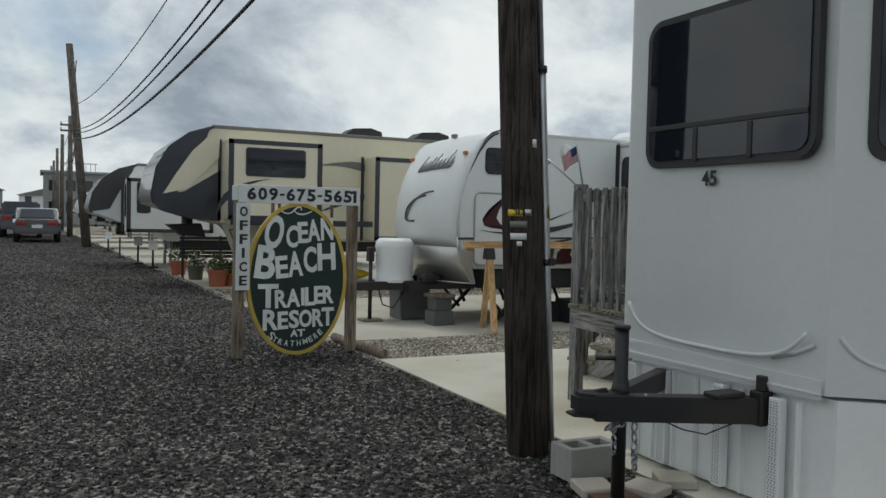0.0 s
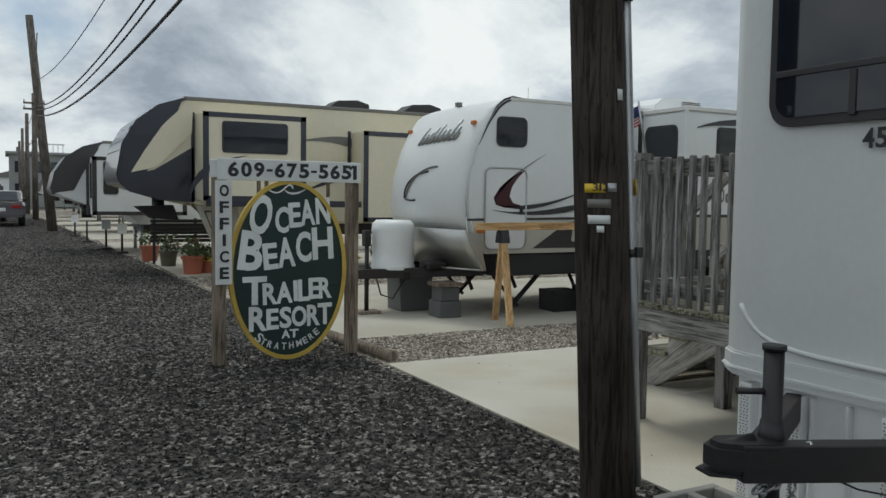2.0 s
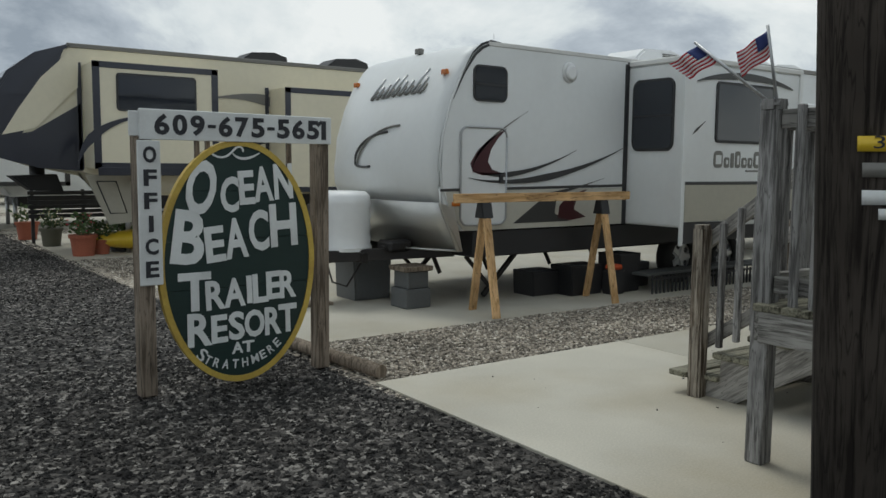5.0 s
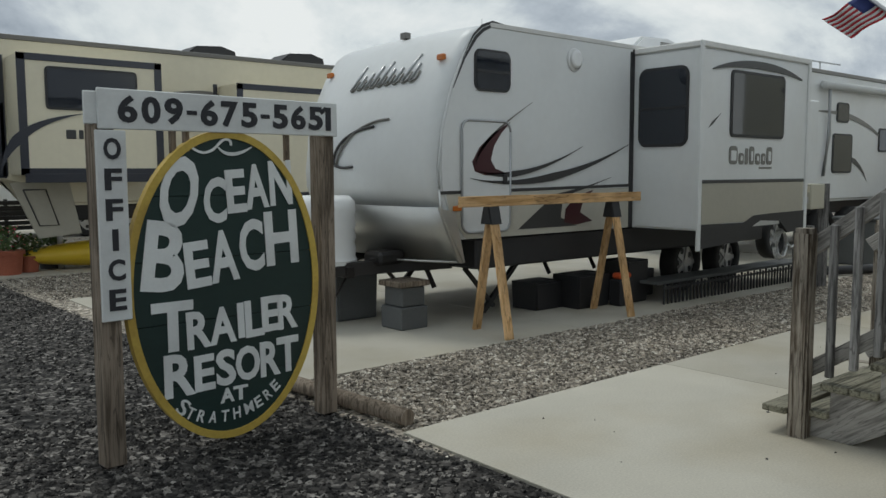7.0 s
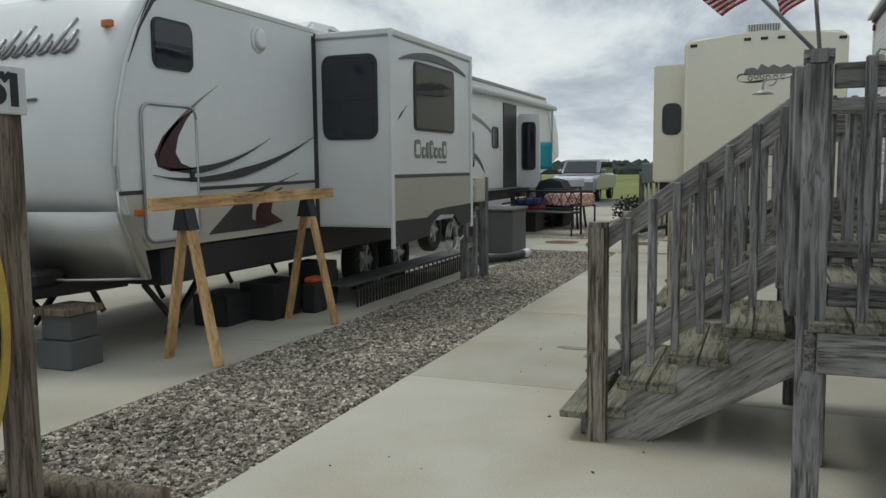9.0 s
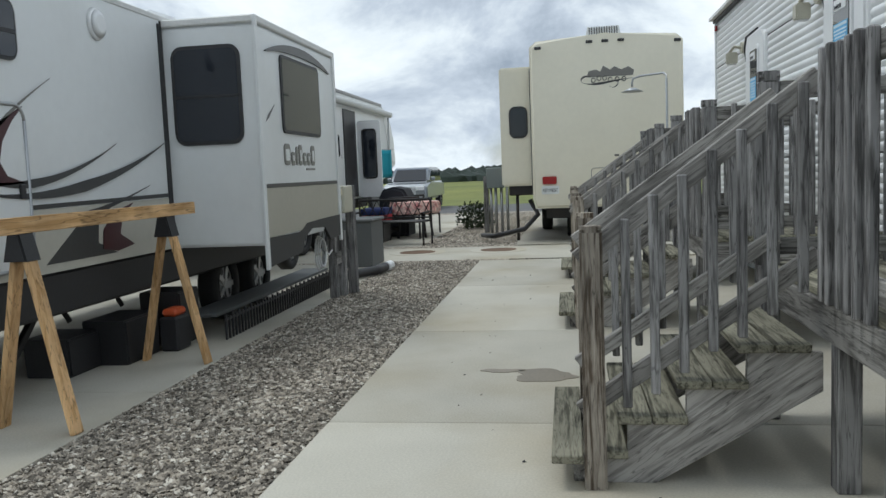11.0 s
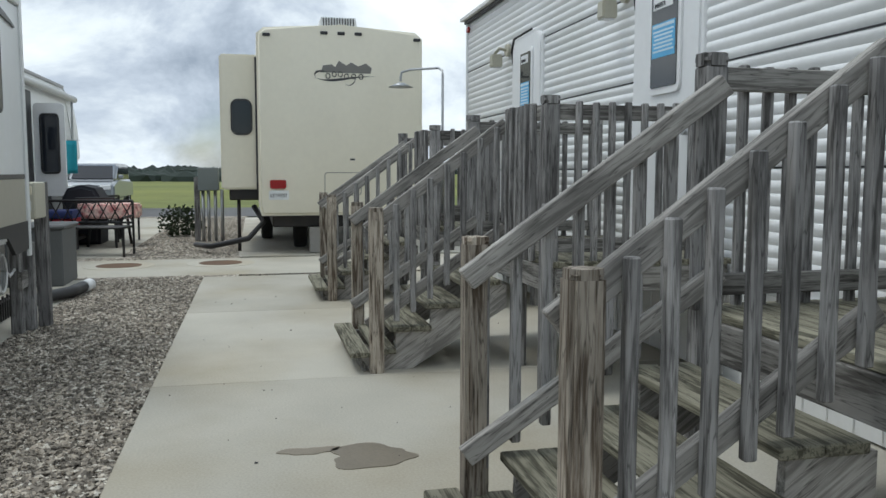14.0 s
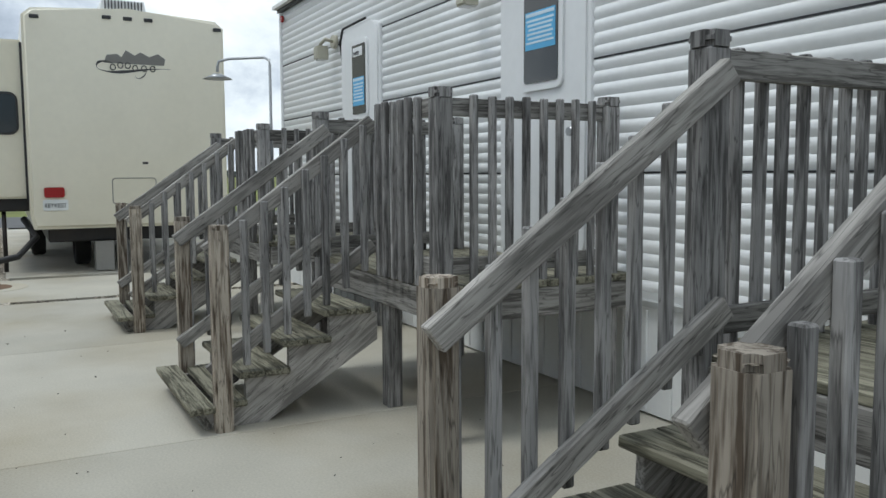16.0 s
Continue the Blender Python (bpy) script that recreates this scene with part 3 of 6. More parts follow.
# ---- park home beside the stairs ----
SITE[0] = "home"
PMX0, PMX1, PMY = 3.5, 14.12, 4.56
ph = thing("park_home", (9, 2.8, 0), "long white park home with ribbed siding and white skirting", "mobile home")
outline = [(3.56, 3.0), (3.51, 4.25), (3.53, 4.40), (3.60, 4.50), (3.72, 4.555), (PMX1, PMY), (PMX1, 0.9), (4.6, 0.9), (4.45, 2.35)]
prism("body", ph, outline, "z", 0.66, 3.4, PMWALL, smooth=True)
prism("skirting", ph, [(x + (0.05 if x < 4 else 0), y - 0.03) for x, y in outline], "z", 0.015, 0.64, VINYL)
prism("trim", ph, [(x - 0.012, y + 0.012) for x, y in outline[:6]] + [(PMX1, 4.4), (3.8, 4.38), (3.62, 3.1)], "z", 0.625, 0.745, PMWALL, 0.012)
prism("trim_bead", ph, [(x - 0.022, y + 0.022) for x, y in outline[:6]] + [(PMX1, 4.4), (3.8, 4.38), (3.62, 3.1)], "z", 0.655, 0.672, PMWALL, 0.006)
prism("roof", ph, [(0.75, 3.40), (4.66, 3.40), (4.66, 3.44), (2.75, 3.62), (0.75, 3.44)], "x", 3.5, PMX1 + 0.06, ROOFW)


def siding(parent, x0, x1, y, z0, z1, pitch):
    """Ribbed metal siding: round-backed laps one above another."""
    n = int((z1 - z0) / pitch)
    bm = bmesh.new()
    for i in range(n):
        za = z0 + i * pitch
        prof = [(y, za), (y + 0.005, za + pitch * 0.12), (y + 0.013, za + pitch * 0.45), (y + 0.013, za + pitch * 0.68), (y + 0.004, za + pitch * 0.96), (y, za + pitch)]
        a = [bm.verts.new((x0, *p)) for p in prof]
        b = [bm.verts.new((x1, *p)) for p in prof]
        for j in range(len(prof) - 1):
            bm.faces.new((a[j], b[j], b[j + 1], a[j + 1]))
        bm.faces.new(a)
        bm.faces.new(b)
    return attach("siding", bm, VINYL, parent, True)


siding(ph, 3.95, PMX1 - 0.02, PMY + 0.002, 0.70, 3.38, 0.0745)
for x in (3.92, PMX1 - 0.02):
    block("corner_trim", ph, x - 0.02, x + 0.03, PMY, PMY + 0.034, 0.70, 3.42, VINYL)
block("eave_trim", ph, 3.6, PMX1 + 0.03, PMY, PMY + 0.05, 3.36, 3.42, CHAR, 0.004)
for z in (1.37, 2.04, 2.71):
    block("lap_joint", ph, 3.97, PMX1 - 0.03, PMY + 0.004, PMY + 0.012, z - 0.005, z + 0.005, CHAR, 0)
# front windows and the raised line under them
prism("window_surround", ph, rounded(3.05, 4.225, 1.815, 2.70, 0.10), "x", 3.49, 3.535, CHAR, 0.006)
prism("pane", ph, rounded(3.09, 4.185, 1.855, 2.66, 0.08), "x", 3.482, 3.53, TINT)
block("window_rail", ph, 3.474, 3.49, 3.09, 4.185, 2.035, 2.065, CHAR, 0.003)
block("window_mullion", ph, 3.474, 3.49, 3.80, 3.83, 1.84, 2.03, CHAR, 0.003)
block("window_mullion", ph, 3.474, 3.49, 3.42, 3.45, 1.84, 2.03, CHAR, 0.003)
v1, v2 = Vector((3.56, 3.0, 0)), Vector((4.45, 2.35, 0))
dd = (v2 - v1).normalized()
nn = Vector((dd.y, -dd.x, 0))
if nn.x > 0:
    nn = -nn
for a, b, z0, z1, mt, o in ((0.14, 0.95, 1.80, 2.69, CHAR, 0.014), (0.18, 0.91, 1.84, 2.65, TINT, 0.02)):
    bm = bmesh.new()
    lo = [bm.verts.new(v1 + dd * p[0] + nn * -0.01 + Vector((0, 0, p[1]))) for p in rounded(a, b, z0, z1, 0.09)]
    hi = [bm.verts.new(v1 + dd * p[0] + nn * o + Vector((0, 0, p[1]))) for p in rounded(a, b, z0, z1, 0.09)]
    bm.faces.new(lo)
    bm.faces.new(hi)
    for i in range(len(lo)):
        bm.faces.new((lo[i], hi[i], hi[(i + 1) % len(lo)], lo[(i + 1) % len(lo)]))
    attach("side_pane", bm, mt, ph)
pipe("raised_line", ph, [(3.515, y, z) for y, z in bezier((4.36, 0.98), (4.28, 0.80), (4.1, 0.79), (3.75, 0.79)) + bezier((3.72, 0.79), (3.35, 0.79), (3.2, 0.80), (3.08, 0.96))], 0.012, PMWALL)
pipe("raised_line", ph, [(3.545, 3.30, 0.80), (3.54, 3.15, 0.85), (3.545, 3.06, 0.90)], 0.010, PMWALL)
pipe("raised_line", ph, [tuple(v1 + dd * a + nn * 0.004 + Vector((0, 0, z))) for a, z in bezier((0.06, 0.95), (0.14, 0.80), (0.3, 0.79), (0.6, 0.79))], 0.012, PMWALL)
for y in (4.32, 4.05, 3.62, 3.25):
    block("skirt_vent", ph, 3.515, 3.57, y - 0.035, y + 0.035, 0.03, 0.60, PLASTW, 0.004)
bm = bmesh.new()
for y in (4.32, 4.05, 3.62, 3.25):
    for k in range(36):
        for j in (-0.018, 0, 0.018):
            add_box(bm, 3.5125, 3.5155, y + j - 0.004 + 0.004 * (k % 2), y + j + 0.002 + 0.004 * (k % 2), 0.05 + k * 0.015, 0.056 + k * 0.015)
attach("vent_holes", bm, GREYP, ph, kind="stuff")
for y in [3.13 + 0.17 * k for k in range(8)]:
    block("skirt_rib", ph, 3.535, 3.575, y, y + 0.012, 0.03, 0.60, VINYL, 0.003)
for x in [3.9 + 0.2 * k for k in range(50)]:
    block("skirt_rib", ph, x, x + 0.014, PMY - 0.035, PMY - 0.022, 0.03, 0.60, VINYL, 0.003)
letters("house_number", ph, row_of("45", 0, 0.105, 0, 0.085), (3.516, 3.785, 1.70), (0, -1, 0), (-1, 0, 0), 0.004, INK)


def home_door(x0, x1, zt, panel, blue):
    """A white door with a rounded top, a tall pane with notices behind it, and a grab rail."""
    d = prism("door", ph, rounded(x0, x1, 0.80, zt, 0.14), "y", PMY - 0.01, PMY + 0.05, PLASTW, 0.008, label="white entry door with a tall pane")
    w0, w1 = panel
    prism("pane_frame", d, rounded(w0 - 0.045, w1 + 0.045, 1.90, 2.66, 0.06), "y", PMY + 0.04, PMY + 0.066, PLASTW, 0.005)
    prism("pane", d, rounded(w0, w1, 1.95, 2.61, 0.02), "y", PMY + 0.05, PMY + 0.072, TINT2)
    block("notice", d, w0 + 0.02, w1 - 0.02, PMY + 0.071, PMY + 0.0745, *blue, BLUEP, 0, label="blue notice with white lines")
    z0, z1 = blue
    h = z1 - z0
    block("notice_head", d, w0 + 0.03, w1 - 0.03, PMY + 0.0735, PMY + 0.076, z1 - h * 0.13, z1 - h * 0.04, PALEP, 0)
    for k in range(6):
        s = 0.035 + 0.03 * ((k * 37) % 5) / 5
        zz = z1 - h * (0.24 + 0.115 * k)
        block("notice_line", d, w0 + s, w1 - s, PMY + 0.0735, PMY + 0.076, zz - h * 0.028, zz + h * 0.028, PALEP, 0)
    block("notice_card", d, w0 + 0.06, w1 - 0.03, PMY + 0.071, PMY + 0.0745, 2.50, 2.585, PLASTW, 0)
    letters("notice_word", d, row_of("Men", 0, (w1 - w0) * 0.42, 0, 0.035), (w1 - 0.05, PMY + 0.0735, 2.512), (-1, 0, 0), (0, 1, 0), 0.003, INK)
    rod("knob", d, (x0 + 0.09, PMY + 0.04, 1.62), (x0 + 0.09, PMY + 0.10, 1.62), 0.028, STEEL)
    pipe("grab_rail", d, [(x1 + 0.02, PMY + 0.03, zt - 0.30), (x1 + 0.02, PMY + 0.055, zt - 0.1), (x1 - 0.06, PMY + 0.055, zt + 0.02), (x0 + 0.25, PMY + 0.055, zt + 0.035)] , 0.012, CHAR)
    for p in ((x0 - 0.03, x0 + 0.01), (x1 - 0.01, x1 + 0.03)):
        block("door_jamb", d, *p, PMY, PMY + 0.035, 0.78, zt - 0.05, VINYL)


home_door(7.98, 8.92, 2.86, (8.23, 8.60), (2.16, 2.40))
home_door(11.06, 11.96, 2.80, (11.30, 11.62), (2.03, 2.30))


def porch_lamp(x, z):
    b = thing("porch_lamp", (x, PMY, z), "beige square porch lamp on a bent arm, unlit", "lamp", "porch lamps")
    rod("wall_plate", b, (x - 0.1, PMY + 0.02, z + 0.10), (x - 0.1, PMY + 0.055, z + 0.10), 0.07, BEIGEBOX)
    pipe("arm", b, [(x - 0.1, PMY + 0.05, z + 0.1), (x - 0.1, PMY + 0.13, z + 0.12), (x - 0.03, PMY + 0.16, z + 0.07)], 0.018, BEIGEBOX)
    prism("shade", b, [(x - 0.065, z - 0.08), (x + 0.065, z - 0.08), (x + 0.058, z + 0.06), (x - 0.058, z + 0.06)], "y", PMY + 0.08, PMY + 0.20, BEIGEBOX, 0.012)
    block("lens", b, x - 0.048, x + 0.048, PMY + 0.09, PMY + 0.19, z - 0.09, z - 0.078, PLASTW)


porch_lamp(9.22, 2.64)
porch_lamp(12.30, 2.64)
rod("marker_lamp", ph, (PMX1 - 0.12, PMY + 0.02, 3.27), (PMX1 - 0.12, PMY + 0.05, 3.27), 0.04, RED)

# tow hitch of the park home
hitch = thing("tow_hitch", (3.1, 3.95, 0), "black steel tow hitch with chain and jack", "hitch")
beam("drawbar", hitch, (2.70, 3.66, 0.53), (3.53, 3.35, 0.515), 0.09, 0.135, BLACK)
beam("drawbar", hitch, (2.82, 3.68, 0.53), (3.53, 4.066, 0.545), 0.07, 0.12, BLACK)
prism("coupler", hitch, [(2.615, 3.68), (2.625, 3.75), (2.69, 3.78), (2.82, 3.74), (2.9, 3.66), (2.84, 3.56), (2.68, 3.61)], "z", 0.49, 0.60, BLACK, 0.02)
prism("coupler_lip", hitch, [(2.595, 3.69), (2.61, 3.77), (2.69, 3.795), (2.74, 3.74), (2.68, 3.62)], "z", 0.478, 0.491, BLACK, 0.004)
rod("coupler_latch", hitch, (2.66, 3.71, 0.58), (2.79, 3.67, 0.60), 0.022, BLACK)
rod("jack", hitch, (2.877, 3.664, 0.02), (2.877, 3.664, 0.93), 0.036, BLACK)
rod("jack_sleeve", hitch, (2.877, 3.664, 0.56), (2.877, 3.664, 0.66), 0.055, BLACK, 0.04)
rod("jack_cap", hitch, (2.877, 3.664, 0.925), (2.877, 3.664, 0.945), 0.043, BLACK)
rod("jack_crank", hitch, (2.877, 3.664, 0.77), (2.757, 3.724, 0.77), 0.013, BLACK)
prism("jack_foot", hitch, rounded(2.757, 2.997, 3.544, 3.784, 0.04), "z", 0.012, 0.035, RUST)
block("lug", hitch, 3.25, 3.44, 3.36, 3.47, 0.587, 0.613, BLACK)
block("bracket", hitch, 3.48, 3.57, 3.30, 3.38, 0.44, 0.62, BLACK)
block("bracket_tab", hitch, 3.50, 3.56, 3.31, 3.36, 0.62, 0.70, BLACK)


def chain(parent, p, q, n):
    p, q = Vector(p), Vector(q)
    for i in range(n):
        c = p.lerp(q, (i + 0.5) / n) - Vector((0, 0, 0.05 * math.sin(math.pi * (i + 0.5) / n)))
        d = (q - p).normalized()
        s = d.cross(Vector((0, 0, 1))) if abs(d.z) < 0.9 else Vector((1, 0, 0))
        if i % 2:
            s = d.cross(s)
        s.normalize()
        l = (q - p).length / n * 0.72
        pipe("chain_link", parent, [c + d * l * math.cos(k * math.tau / 10) + s * 0.017 * math.sin(k * math.tau / 10) for k in range(11)], 0.006, STEEL, 5)


chain(hitch, (2.95, 3.56, 0.60), (2.77, 3.64, 0.42), 9)
chain(hitch, (2.92, 3.6, 0.45), (2.92, 3.59, 0.20), 7)
chain(hitch, (2.83, 3.65, 0.45), (2.82, 3.64, 0.30), 4)
pipe("wire", hitch, [(3.07, 3.56, 0.45), (3.15, 3.5, 0.41), (3.25, 3.44, 0.39), (3.37, 3.38, 0.45)], 0.004, CHAR, 5)

cb = thing("cinder_block", (2.92, 4.20, 0), "grey hollow cinder block on the gravel", "block")
for x0, x1, y0, y1 in ((2.80, 3.16, 4.26, 4.30), (2.80, 3.16, 4.10, 4.14), (2.80, 2.84, 4.14, 4.26), (2.96, 3.0, 4.14, 4.26), (3.12, 3.16, 4.14, 4.26)):
    block("web", cb, x0, x1, y0, y1, 0.0, 0.19, BLOCKM, 0.004)
cb.location.x, cb.location.y = cb.location.x + 0.04, cb.location.y - 0.10
for x, y, a in ((3.12, 3.72, 20), (2.86, 3.84, -15), (3.38, 3.78, 65)):
    pv = thing("paver", (x, y, 0), "worn tan concrete paver lying on gravel", "paver", "loose pavers")
    block("body", pv, x - 0.10, x + 0.10, y - 0.10, y + 0.10, 0.0, 0.055, PAVER, 0.008)
    pv.rotation_euler.z = radians(a)


# ---- timber stairs ----
SITE[0] = "plain"


def porch():
    """Landing with four posts, rails and a straight flight of four treads to one side; local x is along the wall."""
    p = thing("porch_stairs", (0, 0, 0), "weathered grey timber landing with stairs and railings", "stairs", "timber porches")
    Y0, Y1, H = 0.02, 1.14, 0.815            # landing from the wall outwards
    SX0, SX1, NY = 0.72, 1.69, 2.03
    P = 0.089
    # posts
    for x, y, top in ((0.0, Y1, 1.80), (1.69, Y1, 1.80), (0.0, 0.14, 1.79), (1.69, 0.14, 1.79)):
        block("post", p, x - P / 2, x + P / 2, y - P / 2, y + P / 2, 0, top - 0.05, WZ, 0.006)
        prism("post_cap", p, rounded(x - P / 2 - 0.004, x + P / 2 + 0.004, y - P / 2 - 0.004, y + P / 2 + 0.004, 0.02), "z", top - 0.049, top, WZ, 0.018)
    block("post", p, SX0 - P / 2, SX0 + P / 2, Y1 - P / 2 - 0.06, Y1 + P / 2 - 0.06, 0, 0.70, WZ, 0.006)
    for x in (SX0, SX1):
        bm = bmesh.new()
        add_box(bm, x - P / 2, x + P / 2, NY - P / 2, NY + P / 2, 0, 1.085)
        bmesh.ops.bevel(bm, geom=[e for e in bm.edges if abs(e.verts[0].co.z - e.verts[1].co.z) > 0.5], offset=0.012, segments=2, affect="EDGES")
        attach("newel", bm, NEWEL, p)
        prism("newel_cap", p, rounded(x - P / 2 + 0.002, x + P / 2 - 0.002, NY - P / 2 + 0.002, NY + P / 2 - 0.002, 0.02), "z", 1.084, 1.112, NEWEL, 0.014)
    # deck
    for i in range(8):
        y = Y0 + i * 0.1415
        block("deck_board", p, -0.09, 1.78, y, y + 0.136, H - 0.036, H, TREAD, 0.004)
    block("rim_joist", p, -0.05, 1.74, Y1 - 0.02, Y1 + 0.02, H - 0.19, H - 0.037, WX, 0.004)
    block("rim_joist", p, -0.05, 1.74, Y0, Y0 + 0.038, H - 0.19, H - 0.037, WX, 0.004)
    for x in (-0.065, 0.5, 1.1, 1.735):
        block("joist", p, x - 0.019, x + 0.019, Y0 + 0.04, Y1 - 0.022, H - 0.19, H - 0.038, WY, 0.004)
    # treads of two boards on sawn stringers
    rise, run, T0 = 0.151, 0.233, Y1 + 0.06
    for k in range(3):
        z = rise * (4 - k)
        y = T0 + run * k
        for j in (0, 1):
            a = y + j * 0.139
            block("tread", p, SX0 - 0.03 + P / 2, SX1 + 0.03 - P / 2, a, a + 0.134, z - 0.037, z, TREAD, 0.005)
    block("tread", p, SX0 - 0.03 + P / 2, SX1 + 0.03 - P / 2, 1.90, 2.038, 0.114, 0.151, TREAD, 0.005)
    block("tread_front", p, SX0 - 0.05, SX1 + 0.05, NY + P / 2 + 0.004, NY + 0.175, 0.114, 0.151, TREAD, 0.005)
    block("tread_riser", p, SX0 + 0.05, SX1 - 0.05, NY + 0.05, NY + 0.09, 0.0, 0.112, WX, 0.005)
    for x in (SX0 + 0.066, SX1 - 0.066):
        prism("stringer", p, [(Y1 + 0.01, 0.56), (Y1 + 0.01, 0.40), (NY - 0.24, 0.0), (NY + 0.04, 0.0)] + [q for k in (3, 2, 1, 0) for q in ((T0 + run * (k + 1), rise * (4 - k) - 0.038), (T0 + run * k, rise * (4 - k) - 0.038))], "x", x - 0.019, x + 0.019, WSLOPE, 0.003)
    for x in (SX0 + 0.066, SX1 - 0.066):
        for k in range(4):
            y = Y1 + 0.24 + run * k
            block("tread_clip", p, x - 0.02, x + 0.02, y + 0.046, y + 0.05, rise * (4 - k) - 0.028, rise * (4 - k) - 0.010, PLASTW, 0.001)
    # sloping rails inside the posts, balusters outside
    for x, s in ((SX0, 1), (SX1, -1)):
        xi = x + s * (P / 2 + 0.020)
        ya, yb = Y1 - 0.02 if x == SX1 else Y1 + 0.02, NY + 0.05
        for za, zb, h, ov in ((1.68, 0.962, 0.084, 0.0), (0.965, 0.31, 0.078, 0.02)):
            beam("sloping_rail", p, (xi, ya, za), (xi, yb, zb), 0.037, h, WSLOPE)
        n = 8
        for k in range(n):
            t = (k + 0.65) / (n + 0.3)
            y = ya + (yb - ya) * t
            zt, zb = 1.68 + (0.962 - 1.68) * t + 0.03, 0.965 + (0.31 - 0.965) * t - 0.10
            bx = x + s * (P / 2 - 0.02)
            jx = 0.004 * ((k * 7) % 3 - 1)
            block("baluster", p, bx - 0.018 + jx, bx + 0.018 + jx, y - 0.018, y + 0.018, zb - 0.012 * (k % 3), zt + 0.01 * (k % 2), WZ, 0.005)
    # landing rails: short front bay, both ends
    def rail_run(axis, a0, a1, at, out):
        for za, zb in ((1.66, 1.75), (0.865, 0.95)):
            if axis == "x":
                block("rail", p, a0, a1, at - 0.019, at + 0.019, za, zb, WX, 0.004)
            else:
                block("rail", p, at - 0.019, at + 0.019, a0, a1, za, zb, WY, 0.004)
        n = int((a1 - a0 - 0.06) / 0.098)
        for k in range(n):
            c = a0 + 0.06 + (a1 - a0 - 0.1) * (k + 0.3) / n
            o = at + out * 0.038
            j = 0.003 * ((k * 5) % 3 - 1)
            if axis == "x":
                block("baluster", p, c - 0.018, c + 0.018, o - 0.018 + j, o + 0.018 + j, 0.80, 1.765 + j, WZ, 0.006)
            else:
                block("baluster", p, o - 0.018 + j, o + 0.018 + j, c - 0.018, c + 0.018, 0.80, 1.765 + j, WZ, 0.006)
    rail_run("x", 0.045, SX0 - 0.01, Y1 + 0.02, 1)
    rail_run("y", 0.19, Y1 - 0.05, 0.0, -1)
    rail_run("y", 0.19, Y1 - 0.05, 1.69, 1)
    return p


first = porch()
first.location, first.scale = (4.535, 4.87, 0), (1.10, 1.116, 1.06)
for x in (8.255, 11.62):
    copy_thing(first, pose(x, 4.87, 0))
SITE[0] = "landing"


# stars and stripes on slanted staffs at the landing corner
def flag(base, tip, fly, drop):
    f = thing("flag", base, "small red, white and blue striped flag on a staff", "flag", "flags")
    rod("staff", f, base, tip, 0.008, STEEL)
    base, tip = Vector(base), Vector(tip)
    d = (tip - base).normalized()
    top = tip - d * 0.03
    fly, hoist = Vector(fly), -d * drop
    L = fly.length

    def at(u, v):
        return top + fly * u + hoist * v + Vector((0.015 * math.sin(u * 9), 0.05 * L * math.sin(u * 8 + v * 2), 0.03 * L * math.sin(u * 6 + 1) - 0.12 * L * u * u))

    for k in range(13):
        bm = bmesh.new()
        a = [bm.verts.new(at(i / 14, k / 13)) for i in range(15)]
        b = [bm.verts.new(at(i / 14, (k + 1) / 13)) for i in range(15)]
        for i in range(14):
            bm.faces.new((a[i], a[i + 1], b[i + 1], b[i]))
        o = attach("stripe", bm, FLAGW if k % 2 else FLAGR, f, True)
        m = o.modifiers.new("cloth", "SOLIDIFY")
        m.thickness = 0.002
    bm = bmesh.new()
    g = [[bm.verts.new(at(0.4 * i / 6, 7 / 13 * j / 4)) for j in range(5)] for i in range(7)]
    for i in range(6):
        for j in range(4):
            bm.faces.new((g[i][j], g[i + 1][j], g[i + 1][j + 1], g[i][j + 1]))
    o = attach("canton", bm, FLAGB, f, True)
    m = o.modifiers.new("cloth", "SOLIDIFY")
    m.thickness, m.offset = 0.008, 0


SITE[0] = "plain"
flag((4.50, 6.16, 1.90), (4.30, 6.47, 2.21), (-0.075, 0.125, -0.07), 0.13)
flag((4.55, 6.14, 1.90), (4.50, 6.18, 2.28), (-0.075, 0.125, -0.08), 0.13)

# ---- resort sign ----
SITE[0] = "sign"
sg = thing("resort_sign", (2.76, 8.45, 0), "oval dark green resort sign with white letters between posts", "sign")
u = Vector((1.24, 0.07, 0)).normalized()
SO = Vector((2.13, 8.42, 0))
out_s = Vector((u.y, -u.x, 0))


def sp(a, z, o=0.0):
    return SO + u * a + out_s * o + Vector((0, 0, z))


def sign_prism(name, pts, o0, o1, mat, bev=0.0, parent=sg):
    bm = bmesh.new()
    lo, hi = [bm.verts.new(sp(a, z, o0)) for a, z in pts], [bm.verts.new(sp(a, z, o1)) for a, z in pts]
    bm.faces.new(lo)
    bm.faces.new(hi[::-1])
    n = len(pts)
    for i in range(n):
        bm.faces.new((lo[i], hi[i], hi[(i + 1) % n], lo[(i + 1) % n]))
    if bev:
        bevelled(bm, bev)
    return attach(name, bm, mat, parent)


def ring_prism(name, cx, cz, a1, b1, a0, b0, o0, o1, mat, n=72):
    bm = bmesh.new()
    vs = []
    for k in range(n):
        t = k * math.tau / n
        vs.append([bm.verts.new(sp(cx + a * math.cos(t), cz + b * math.sin(t), o)) for a, b, o in ((a1, b1, o0), (a1, b1, o1), (a0, b0, o1), (a0, b0, o0))])
    for k in range(n):
        p, q = vs[k], vs[(k + 1) % n]
        for i in range(4):
            bm.faces.new((p[i], p[(i + 1) % 4], q[(i + 1) % 4], q[i]))
    return attach(name, bm, mat, sg)


